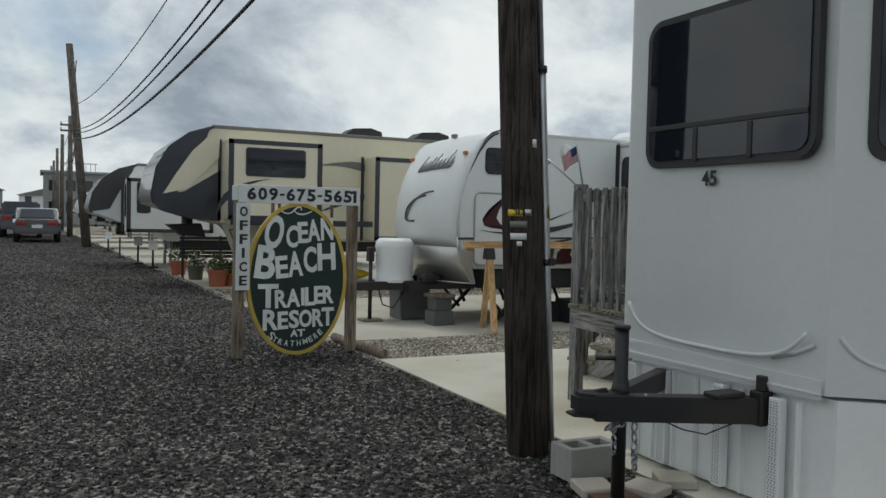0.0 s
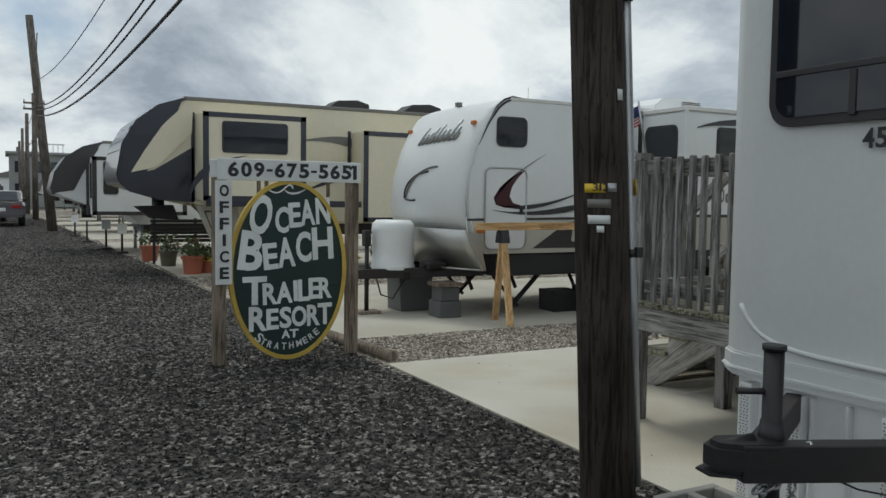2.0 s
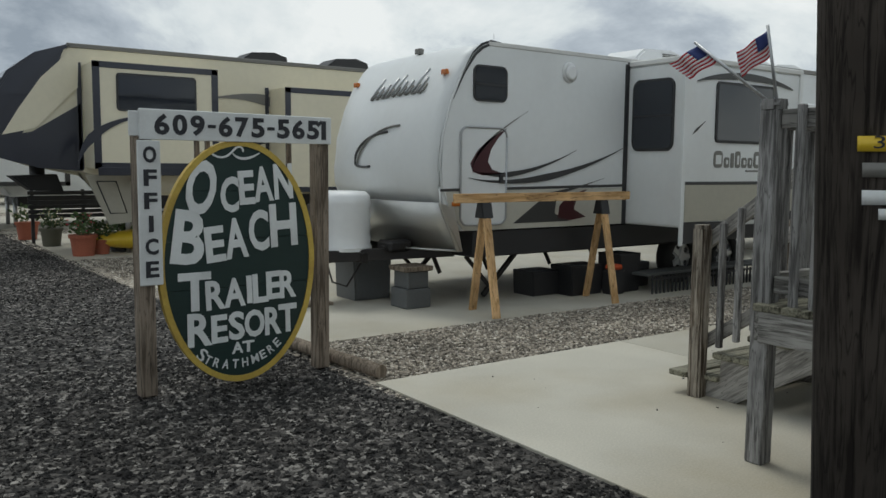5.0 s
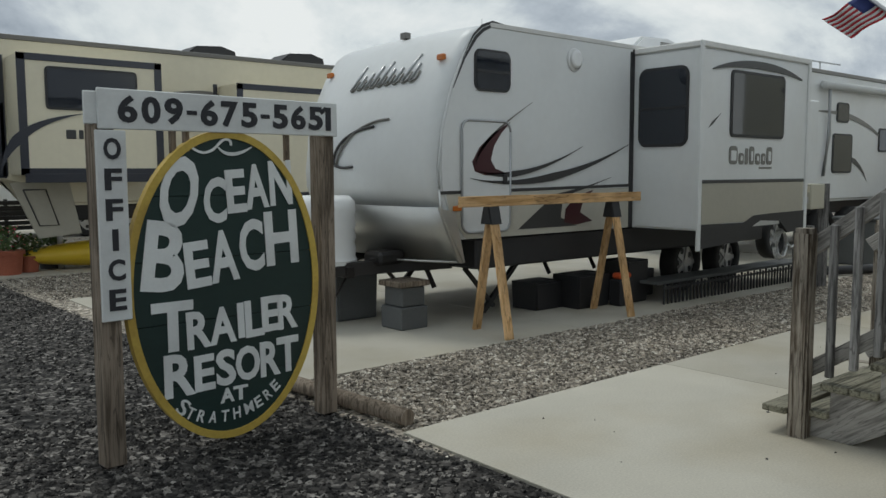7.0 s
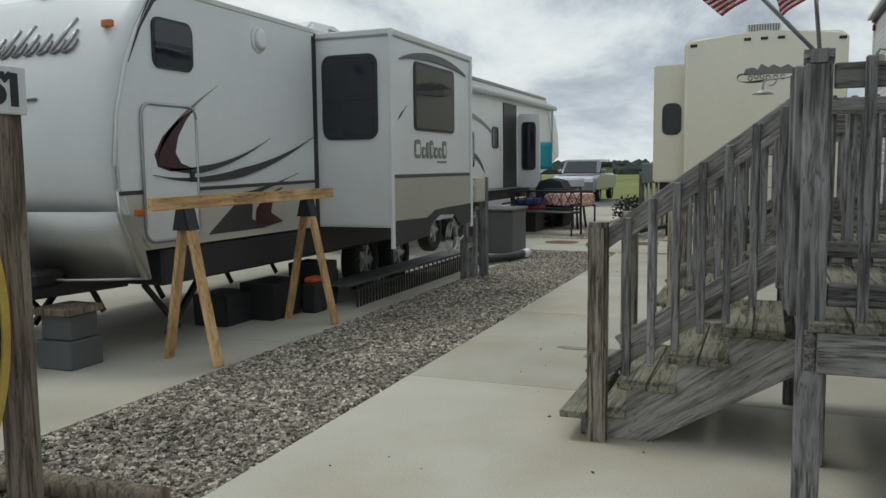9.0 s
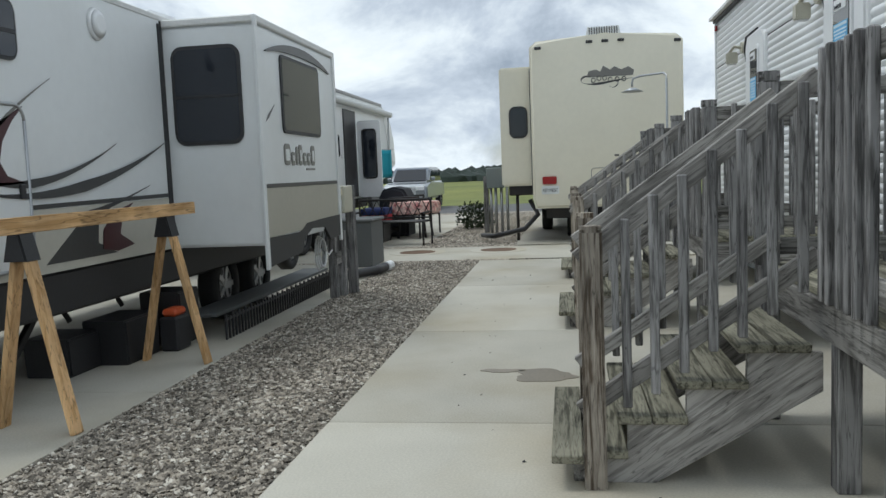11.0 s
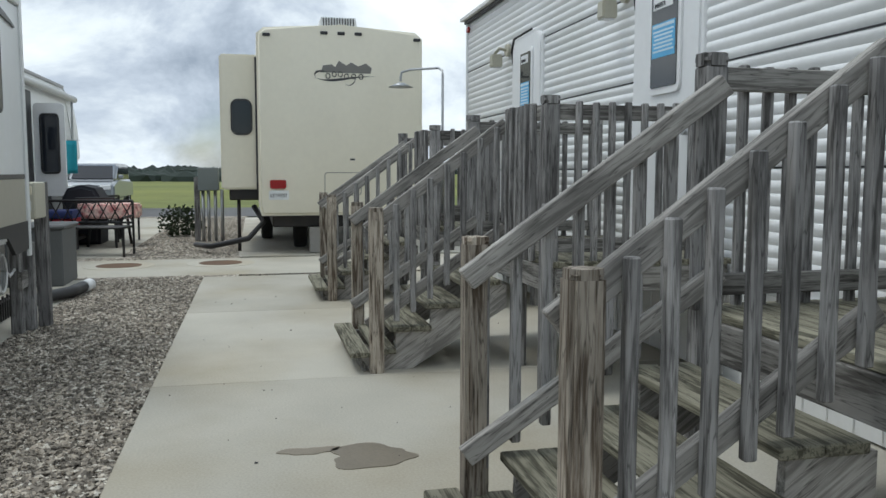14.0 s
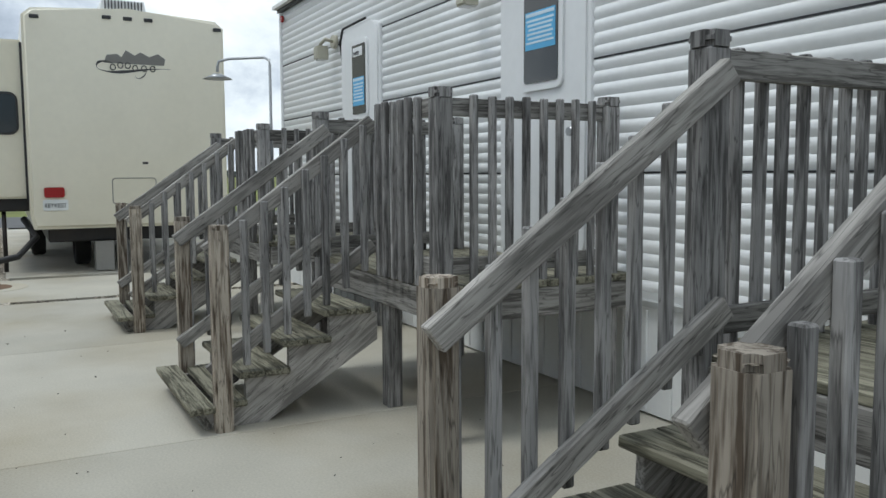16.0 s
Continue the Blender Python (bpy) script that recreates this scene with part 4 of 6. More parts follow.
for a in (0.0, 1.24):
    sign_prism("post", [(a - 0.05, 0.0), (a + 0.05, 0.0), (a + 0.05, 1.65), (a - 0.05, 1.65)], -0.09, 0.01, BROWNZ, 0.006)
sign_prism("number_board", [(-0.03, 1.59), (1.30, 1.59), (1.30, 1.775), (-0.03, 1.775)], 0.012, 0.03, SIGNW, 0.004)
sign_prism("number_board_back", [(-0.085, 1.61), (0.3, 1.61), (0.3, 1.76), (-0.085, 1.76)], -0.004, 0.011, SIGNW, 0.004)
sign_prism("office_board", [(-0.045, 0.70), (0.095, 0.70), (0.095, 1.585), (-0.045, 1.585)], 0.012, 0.03, SIGNW, 0.004)
for a in (0.33, 0.40, 0.98):
    sign_prism("hanger", [(a, 1.45), (a + 0.03, 1.45), (a + 0.03, 1.62), (a, 1.62)], -0.035, -0.01, BROWNZ, 0.003)
CX, CZ, EA, EB = 0.615, 0.805, 0.535, 0.785
el = [(CX + EA * math.cos(k * math.tau / 72), CZ + EB * math.sin(k * math.tau / 72)) for k in range(72)]
for k in range(5):
    zl, zh = CZ - EB + 2 * EB * k / 5, CZ - EB + 2 * EB * (k + 1) / 5
    pts = [p for p in el if zl < p[1] < zh]

    def side(z, s):
        return (CX + s * EA * math.sqrt(max(0, 1 - ((z - CZ) / EB) ** 2)), z)

    r = sorted([p for p in pts if p[0] >= CX], key=lambda p: p[1])
    l = sorted([p for p in pts if p[0] < CX], key=lambda p: -p[1])
    poly = ([side(zl + 0.002, 1)] if k else []) + r + ([side(zh - 0.002, 1), side(zh - 0.002, -1)] if k < 4 else []) + l + ([side(zl + 0.002, -1)] if k else [])
    sign_prism("sign_plank", poly, -0.022, 0.012, GREEN)
sign_prism("sign_back", el, -0.032, -0.022, GREEN)
ring_prism("sign_rim", CX, CZ, EA + 0.012, EB + 0.012, EA - 0.026, EB - 0.026, -0.025, 0.02, YELLOW)
S0, SR, SOUT = sp(0, 0, 0.012), u, out_s
L = []
L += [("O", 0.225, 1.09, 0.185, 0.335, -12)]
L += [("C", 0.475, 1.085, 0.12, 0.22, -2), ("E", 0.61, 1.125, 0.105, 0.21, 4), ("A", 0.72, 1.14, 0.13, 0.22, 5), ("N", 0.865, 1.155, 0.13, 0.225, 3)]
L += [("B", 0.13, 0.79, 0.20, 0.325, -8)]
L += [("E", 0.365, 0.775, 0.125, 0.22, 5), ("A", 0.50, 0.79, 0.15, 0.25, 5), ("C", 0.665, 0.83, 0.135, 0.26, 3), ("H", 0.825, 0.85, 0.19, 0.275, 3)]
L += [("T", 0.19, 0.49, 0.205, 0.235, 0)]
L += [("R", 0.37, 0.485, 0.125, 0.18, 2), ("A", 0.50, 0.49, 0.14, 0.18, 2), ("I", 0.655, 0.505, 0.035, 0.175, 2), ("L", 0.715, 0.50, 0.105, 0.185, 2), ("E", 0.825, 0.515, 0.105, 0.18, 2), ("R", 0.935, 0.515, 0.115, 0.18, 2)]
L += [("R", 0.255, 0.27, 0.155, 0.205, 0)]
L += [("E", 0.41, 0.275, 0.105, 0.175, 1), ("S", 0.53, 0.28, 0.105, 0.18, 1), ("O", 0.645, 0.285, 0.135, 0.175, 1), ("R", 0.79, 0.285, 0.115, 0.18, 1), ("T", 0.895, 0.29, 0.13, 0.185, 1)]
L += [("A", 0.565, 0.195, 0.075, 0.072, 0), ("T", 0.64, 0.195, 0.08, 0.072, 0)]
ROW = [0.05] * 5 + [0.065] * 5 + [0.055, 0.05, 0.045, 0.04, 0.03, 0.02, 0.01] + [0.04] * 6 + [0.02] * 2
L = [(c, a + o_ - 0.035 - 0.01 * w / 0.1, 0.805 + (v + 0.03 - 0.80) * 1.055, w * 1.06, h * 1.06, t) for (c, a, v, w, h, t), o_ in zip(L, ROW)]
letters("lettering", sg, L, S0, SR, SOUT, 0.006, SIGNW, 0.03)
arc = "STRATHMERE"
items = []
for i, ch in enumerate(arc):
    a = radians(-140 + 98 * i / (len(arc) - 1))
    cx, cz = 0.605 + 0.385 * math.cos(a), 0.40 + 0.30 * math.sin(a)
    big = 1.35 if i == 0 else 1.0
    items.append((ch, cx - 0.02, cz, (0.042 if ch != "M" else 0.052) * big, 0.060 * big, (math.degrees(a) + 90) * 0.8))
letters("place_lettering", sg, items, S0, SR, SOUT, 0.006, SIGNW, 0.01)
phone = row_of("609-675-5651", 0.06, 1.255, 1.62, 0.128, gap=0.17)
phone.append(("-", phone[-1][1] - 0.026, 1.706, 0.045, 0.022, 40))
letters("phone_lettering", sg, phone, sp(0, 0, 0.0302), SR, SOUT, 0.004, INK, 0.035)
letters("office_lettering", sg, [(c, -0.012 if c != "I" else 0.013, 1.45 - 0.14 * i, 0.08 if c != "I" else 0.028, 0.10, 0) for i, c in enumerate("OFFICE")], sp(0, 0, 0.0302), SR, SOUT, 0.004, INK, 0.03)
wave = ribbon(bezier((0.42, 1.517), (0.48, 1.472), (0.53, 1.482), (0.58, 1.542), 8) + bezier((0.58, 1.542), (0.61, 1.572), (0.65, 1.557), (0.64, 1.527), 6), [0.012] * 16)
sign_prism("wave_mark", wave, 0.012, 0.018, SIGNW)
wave = ribbon(bezier((0.57, 1.517), (0.60, 1.472), (0.68, 1.472), (0.76, 1.522), 10), [0.006 + 0.012 * math.sin(math.pi * i / 10) for i in range(11)])
sign_prism("wave_mark", wave, 0.012, 0.018, SIGNW)

lg = thing("log_edging", (3.55, 8.5, 0), "weathered round timber laid as edging", "edging")
rod("log", lg, (3.45, 9.3, 0.045), (3.56, 8.0, 0.045), 0.05, BROWNZ, 0.048, 14)

# ---- utility poles and wires ----
SITE[0] = "pole"


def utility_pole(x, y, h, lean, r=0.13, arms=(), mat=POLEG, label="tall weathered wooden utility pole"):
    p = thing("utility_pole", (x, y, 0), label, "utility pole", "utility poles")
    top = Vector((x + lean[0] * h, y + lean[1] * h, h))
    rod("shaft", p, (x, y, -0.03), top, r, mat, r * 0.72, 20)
    for z in arms:
        c = Vector((x, y, 0)).lerp(top, z / h)
        beam("crossarm", p, c + Vector((-0.5, -0.1, 0)), c + Vector((0.5, -0.1, 0)), 0.08, 0.1, mat)
        for k in (-0.45, 0.45):
            rod("insulator", p, c + Vector((k, -0.1, 0.05)), c + Vector((k, -0.1, 0.18)), 0.03, STEEL)
    return p


LEAN = (-0.045, 0.022)
up = utility_pole(3.0, 4.68, 8.6, LEAN, 0.135, (), POLEW, "dark weathered wooden utility pole with conduit and tags")


def pl(z, ang, r):
    """A point on the near pole's skin at height z."""
    return Vector((3.0 + LEAN[0] * z + r * math.cos(radians(ang)), 4.68 + LEAN[1] * z + r * math.sin(radians(ang)), z))


pipe("conduit", up, [pl(z, -12, 0.155) for z in (0.05, 1.0, 2.2, 2.45)], 0.028, STEEL)
pipe("conduit", up, [pl(z, -12, 0.150) for z in (2.4, 4, 6, 8)], 0.022, STEEL)
for z in (1.19, 2.42):
    rod("strap", up, pl(z, -12, 0.155), pl(z + 0.04, -12, 0.155), 0.036, CHAR)
block("strap_bolt", up, *[v + d for v in pl(1.21, -20, 0.18)[:2] for d in (-0.02, 0.02)], 1.19, 1.24, CHAR, 0.004)


def tag(z, a0, a1, h, mat, r=0.139):
    bm = bmesh.new()
    k = 8
    lo = [bm.verts.new(pl(z, a0 + (a1 - a0) * i / k, r)) for i in range(k + 1)]
    hi = [bm.verts.new(pl(z + h, a0 + (a1 - a0) * i / k, r)) for i in range(k + 1)]
    for i in range(k):
        bm.faces.new((lo[i], lo[i + 1], hi[i + 1], hi[i]))
    o = attach("tag", bm, mat, up, True)
    m = o.modifiers.new("thickness", "SOLIDIFY")
    m.thickness, m.offset = 0.004, 1
    return o


tag(1.50, 200, 240, 0.042, YELLOWK)
tag(1.505, 245, 262, 0.04, STEEL)
tag(1.49, -28, 5, 0.08, YELLOWK, 0.172)
tag(1.43, 205, 250, 0.04, GREYP)
tag(1.355, 205, 248, 0.04, SIGNW)
tag(1.315, 222, 236, 0.03, SIGNW)
tag(1.93, 270, 282, 0.05, SIGNW)
letters("tag_digits", up, row_of("312", 0, 0.075, 0, 0.034), pl(1.508, 216, 0.1435) , (0.58, -0.80, 0), (-0.80, -0.58, 0), 0.002, INK, 0.0)

SITE[0] = "lane"
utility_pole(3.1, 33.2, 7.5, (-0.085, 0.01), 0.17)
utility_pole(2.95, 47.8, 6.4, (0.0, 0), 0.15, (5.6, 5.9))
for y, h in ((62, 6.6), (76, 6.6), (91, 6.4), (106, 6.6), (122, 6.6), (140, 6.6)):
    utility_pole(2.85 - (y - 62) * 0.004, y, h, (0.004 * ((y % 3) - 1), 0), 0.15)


def wire(p, q, sag, r=0.012):
    w = thing("overhead_wire", p, "black overhead cable between the poles", "cable", "overhead cables")
    p, q = Vector(p), Vector(q)
    pipe("cable", w, [p.lerp(q, i / 24) - Vector((0, 0, sag * 4 * (i / 24) * (1 - i / 24))) for i in range(25)], r, CHAR, 6)


SITE[0] = "plain"
wire((1.70, 40.3, 6.36), (2.95, 4.95, 6.76), 0.9, 0.013)
wire((1.66, 40.3, 5.25), (2.98, 4.95, 5.72), 0.9, 0.020)
wire((1.66, 40.3, 5.10), (2.99, 4.95, 5.46), 0.9, 0.020)
wire((1.68, 40.3, 4.85), (3.00, 4.95, 4.86), 0.8, 0.028)
SITE[0] = "lane"
for za, zb in ((6.9, 5.9), (4.9, 4.6), (4.2, 4.1), (3.9, 3.9)):
    wire((2.7, 33.2, za), (2.95, 47.8, zb), 0.4, 0.018)
    wire((2.95, 47.8, zb), (2.85, 62, zb), 0.4, 0.018)


# ---- white travel trailer ----
SITE[0] = "trailer"
tr = thing("travel_trailer", (8, 11.1, 0), "white travel trailer with a maroon swoosh and slide-out", "trailer")
TY, TW, TXR = 9.92, 12.36, 11.3
front = [(5.78, 0.80), (5.56, 1.05), (5.485, 1.25), (5.475, 1.42), (5.52, 1.75), (5.63, 2.10), (5.76, 2.36), (5.90, 2.56), (6.00, 2.64), (6.12, 2.685)]
prism("body", tr, front + [(TXR - 0.05, 2.70), (TXR, 2.6), (TXR, 0.80)], "y", TY, TW, WHITE, 0.035, 3, smooth=True)
prism("front_cap", tr, [(x - 0.008, z) for x, z in front[1:]] + [(6.12, 2.5), (5.9, 2.2), (5.62, 1.3)], "y", TY + 0.05, TW - 0.05, WHITE, 0.02, 2, smooth=True)
bm = bmesh.new()
# bulged nose: the cap swells forward in the middle
n, rows_f = 14, front[1:]
grid = []
for x, z in rows_f:
    r = []
    for i in range(n + 1):
        t = i / n
        y = TY + 0.03 + (TW - TY - 0.06) * t
        swell = 0.20 * (1 - abs(2 * t - 1) ** 2.6) * (0.35 + 0.65 * math.sin(math.pi * min(1, max(0, (z - 0.9) / 1.85))))
        r.append(bm.verts.new((x - 0.008 - swell, y, z)))
    grid.append(r)
for a, b in zip(grid, grid[1:]):
    for i in range(n):
        bm.faces.new((a[i], a[i + 1], b[i + 1], b[i]))
o = attach("nose", bm, WHITE, tr, True)
m = o.modifiers.new("shell", "SOLIDIFY")
m.thickness = 0.01
block("underbelly", tr, 5.95, TXR - 0.05, TY + 0.03, TW - 0.03, 0.52, 0.80, CHAR, 0.02)
prism("lower_band", tr, [(5.56, 1.20), (8.26, 1.225), (8.26, 0.805), (5.80, 0.805), (5.60, 1.03)], "y", TY - 0.004, TY, SAND)
prism("stripe", tr, [(5.49, 1.228), (8.26, 1.262), (8.26, 1.232), (5.49, 1.20)], "y", TY - 0.007, TY - 0.002, DARKG)
# tread-plate rock guard with a low point at its corner
prism("rock_guard", tr, [(5.47, 1.08), (5.66, 1.05), (5.78, 0.60), (5.71, 0.60)], "y", TY - 0.012, TY + 0.02, PLATE)
bm = bmesh.new()
a = []
for i in range(n + 1):
    t = i / n
    y = TY - 0.01 + (TW - TY + 0.02) * t
    s = 0.10 * (1 - abs(2 * t - 1) ** 2.6)
    a.append((bm.verts.new((5.47 - 1.5 * s, y, 1.09)), bm.verts.new((5.74 - 2.0 * s, y, 0.61))))
for p, q in zip(a, a[1:]):
    bm.faces.new((p[0], q[0], q[1], p[1]))
o = attach("rock_guard_front", bm, PLATE, tr, True, label="bright tread-plate rock guard")
m = o.modifiers.new("sheet", "SOLIDIFY")
m.thickness = 0.006
pipe("guard_edge", tr, [(5.47, TY - 0.012, 1.23), (5.49, TY - 0.012, 1.05), (5.76, TY - 0.012, 0.60)], 0.010, PLATE)
pipe("guard_edge", tr, [(5.36, TY + 0.9, 0.605), (5.55, TY + 0.35, 0.605), (5.74, TY - 0.01, 0.605)], 0.010, PLATE)
pipe("corner_trim", tr, [(x, TY + 0.005, z) for x, z in front[2:]], 0.012, PMWALL)
prism("cap_trim", tr, ribbon([(x + 0.015, z + 0.005) for x, z in front[5:]] + [(6.3, 2.685)], [0.005, 0.03, 0.055, 0.06, 0.05, 0.02]), "y", TY - 0.006, TY + 0.002, CHAR)
block("roof_rail", tr, 6.1, TXR - 0.02, TY - 0.008, TY + 0.02, 2.655, 2.70, ROOFW, 0.006)
window(tr, "y", TY, -1, 5.90, 6.36, 2.10, 2.46, 0.07, 0.02, bars=(2.27,))
door = prism("hatch", tr, rounded(5.74, 6.36, 0.86, 1.84, 0.09), "y", TY - 0.014, TY - 0.003, WHITE, 0.004, 1)
pipe("hatch_frame", door, [(x, TY - 0.016, z) for x, z in rounded(5.74, 6.36, 0.86, 1.84, 0.09)] + [(6.36, TY - 0.016, 1.75)], 0.012, STEEL)
block("hatch_latch", door, 6.26, 6.31, TY - 0.035, TY - 0.012, 1.28, 1.37, CHAR)
prism("swoosh_fill", tr, [(6.36, 1.84), (6.14, 1.74), (5.96, 1.61), (5.865, 1.48), (5.90, 1.395), (6.04, 1.36), (6.33, 1.375), (6.16, 1.42), (6.10, 1.50), (6.14, 1.62), (6.24, 1.74)], "y", TY - 0.019, TY - 0.0145, MAROON)
swoosh("swoosh", tr, ((5.89, 1.42), (5.92, 1.62), (6.25, 1.82), (6.66, 2.03)), 0.035, "y", TY - 0.019, GREYP)
swoosh("swoosh", tr, ((5.93, 1.40), (6.3, 1.30), (6.9, 1.42), (7.42, 1.64)), 0.055, "y", TY - 0.019, DARKG)
swoosh("swoosh", tr, ((5.84, 1.335), (6.5, 1.22), (7.4, 1.36), (8.22, 1.68)), 0.075, "y", TY - 0.019, DARKG, peak=0.5)
prism("lower_swoosh", tr, [(6.48, 0.86), (7.35, 0.86), (7.1, 0.95), (7.12, 1.08), (7.3, 1.19), (7.0, 1.17), (6.75, 1.02)], "y", TY - 0.009, TY - 0.004, DARKG)
prism("lower_swoosh", tr, [(7.15, 0.90), (7.35, 0.87), (7.6, 0.90), (7.4, 0.99), (7.45, 1.12), (7.62, 1.21), (7.32, 1.15), (7.17, 1.03)], "y", TY - 0.012, TY - 0.0095, MAROON)
swoosh("lower_swoosh", tr, ((6.9, 1.17), (7.3, 1.18), (7.5, 1.24), (7.9, 1.33)), 0.03, "y", TY - 0.012, DARKG)
rod("porch_lens", tr, (7.29, TY - 0.03, 2.47), (7.29, TY, 2.47), 0.10, PLASTW, 0.115, 20)
rod("porch_lens_bulge", tr, (7.29, TY - 0.055, 2.47), (7.29, TY - 0.03, 2.47), 0.06, PLASTW, 0.10, 20)
block("marker_lamp", tr, 5.63, 5.74, TY - 0.022, TY - 0.005, 1.055, 1.10, AMBER, 0.006)
for y in (TY + 0.16, TW - 0.30):
    block("marker_lamp", tr, 5.655, 5.70, y, y + 0.10, 2.36, 2.41, AMBER, 0.008)
# name drawn as plain slanted strokes on the nose
def nose_x(y, z):
    fx = np.interp(z, [p[1] for p in front[1:]], [p[0] for p in front[1:]])
    t = (y - TY - 0.03) / (TW - TY - 0.06)
    return fx - 0.02 - 0.20 * (1 - abs(2 * t - 1) ** 2.6) * (0.35 + 0.65 * math.sin(math.pi * min(1, max(0, (z - 0.9) / 1.85))))


def on_nose(pts):
    return [(nose_x(y, z), y, z) for y, z in pts]


for k, (yy, h) in enumerate(((11.36, 0.17), (11.24, 0.10), (11.12, 0.11), (11.02, 0.15), (10.90, 0.17), (10.78, 0.11), (10.66, 0.11), (10.54, 0.19), (10.44, 0.12))):
    h *= 1.35
    z0 = 2.16 + 0.004 * k
    pipe("name_stroke", tr, on_nose([(yy - q * h * 0.35, z0 + q * h) for q in (0, 0.5, 1)]), 0.013, STEEL, 6)
    pipe("name_stroke", tr, on_nose([(yy, z0), (yy - 0.04, z0 - 0.004), (yy - 0.08, z0 + 0.02), (yy - 0.09, z0 + 0.09)]), 0.011, GREYP, 6)
pipe("nose_swoosh", tr, on_nose(bezier((10.75, 1.80), (11.2, 1.78), (11.5, 1.6), (11.42, 1.46), 14)), 0.014, DARKG, 6)
pipe("nose_swoosh", tr, on_nose(bezier((10.55, 1.86), (10.9, 1.86), (11.3, 1.7), (11.38, 1.47), 14)), 0.012, GREYP, 6)
pipe("nose_swoosh", tr, on_nose(bezier((11.42, 1.46), (11.3, 1.43), (11.2, 1.43), (11.08, 1.44), 8)), 0.014, DARKG, 6)
# slide-out
SX0, SX1, SY = 8.30, 10.62, 9.03
sl = block("slide_out", tr, SX0, SX1, SY, TY + 0.05, 0.80, 2.60, WHITE, 0.02, 2, label="white slide-out room with a khaki lower panel")
block("slide_flange", tr, SX0 - 0.03, SX0 + 0.03, SY - 0.02, SY + 0.01, 0.60, 2.66, WHITE, 0.006)
block("slide_flange", tr, SX1 - 0.04, SX1 + 0.03, SY - 0.02, SY + 0.01, 0.66, 2.66, WHITE, 0.006)
block("slide_topper", tr, SX0 - 0.02, SX1 + 0.02, SY - 0.02, TY, 2.60, 2.66, ROOFW, 0.01)
block("slide_seal", tr, SX0 - 0.075, SX0 - 0.005, TY - 0.012, TY + 0.01, 0.80, 2.63, CHAR, 0.004)
block("slide_seal", tr, SX0 - 0.03, SX1 + 0.03, TY - 0.014, TY + 0.012, 2.60, 2.655, CHAR, 0.004)
block("slide_panel", tr, SX0 + 0.05, SX1 - 0.06, SY - 0.008, SY + 0.005, 0.86, 1.27, KHAKI, 0.003)
block("slide_stripe", tr, SX0 + 0.05, SX1 - 0.06, SY - 0.012, SY, 1.27, 1.305, DARKG, 0.002)
prism("slide_skirt", tr, [(SX0 + 0.02, 0.62), (SX0 + 0.9, 0.66), (SX0 + 1.0, 0.78), (SX0 + 1.25, 0.86), (SX0 + 1.7, 0.84), (SX0 + 1.9, 0.70), (SX1, 0.72), (SX1, 0.94), (SX0 + 1.5, 0.93), (SX0 + 1.1, 0.92), (SX0 + 0.9, 0.85), (SX0 + 0.02, 0.86)], "y", SY - 0.014, SY + 0.02, CHAR)
window(tr, "y", SY, -1, 8.86, 10.02, 1.74, 2.42, 0.06, 0.03, TINT2)
prism("eyebrow", tr, ribbon(bezier((8.50, 2.40), (9.0, 2.53), (9.9, 2.53), (10.42, 2.41)), [0.01 + 0.07 * math.sin(math.pi * i / 14) for i in range(15)]), "y", SY - 0.02, SY - 0.002, DARKG)
window(tr, "x", SX0, -1, 9.18, 9.84, 1.64, 2.44, 0.10, 0.03, bars=(2.03,))
swoosh("slide_mark", tr, ((8.45, 1.82), (8.5, 1.86), (8.6, 1.92), (8.68, 1.97)), 0.03, "y", SY - 0.005, DARKG)
for a, w_, h in ((8.86, 0.17, 0.19), (9.06, 0.10, 0.12), (9.19, 0.06, 0.17), (9.28, 0.10, 0.19), (9.41, 0.10, 0.12), (9.54, 0.09, 0.12), (9.66, 0.12, 0.19)):
    prism("name_mark", tr, rounded(a, a + w_, 1.46, 1.46 + h, min(w_, h) * 0.3, 3), "y", SY - 0.008, SY - 0.001, GREYP)
    if w_ > 0.08:
        prism("name_gap", tr, rounded(a + 0.035, a + w_ - 0.03, 1.50, 1.46 + h * 0.75, 0.008, 2), "y", SY - 0.011, SY - 0.0085, WHITE)
block("name_bar", tr, 9.5, 9.78, SY - 0.006, SY, 1.415, 1.435, GREYP, 0)
block("rear_graphic", tr, SX1 + 0.001, SX1 + 0.004, SY + 0.1, SY + 0.5, 2.2, 2.4, DARKG, 0)
for x in (9.55, 10.48):
    wheel(tr, x, 10.12, 0.33, 0.33, 0.20, -1)
wheel(tr, 12.0, 10.25, 0.50, 0.30, 0.18, -1)
prism("fender_skirt", tr, [(8.9, 0.80), (9.15, 0.72), (10.85, 0.72), (11.2, 0.80)], "y", TY, TY + 0.05, CHAR)
# roof gear
block("roof_vent", tr, 6.6, 7.1, 10.5, 11.0, 2.69, 2.77, CHAR, 0.03, 2)
prism("air_conditioner", tr, [(9.0, 2.70), (10.0, 2.70), (9.95, 2.93), (9.75, 2.97), (9.2, 2.95), (9.05, 2.85)], "y", 10.5, 11.2, PLASTW, 0.03)
for k in range(7):
    block("vent_slat", tr, 9.55, 9.93, 10.485, 10.50, 2.75 + k * 0.025, 2.762 + k * 0.025, GREYP, 0)
rod("roof_mast", tr, (7.3, 11.4, 2.69), (7.3, 11.4, 3.05), 0.004, STEEL)
block("roof_knob", tr, 5.9, 5.97, 11.0, 11.1, 2.66, 2.72, GREYP)
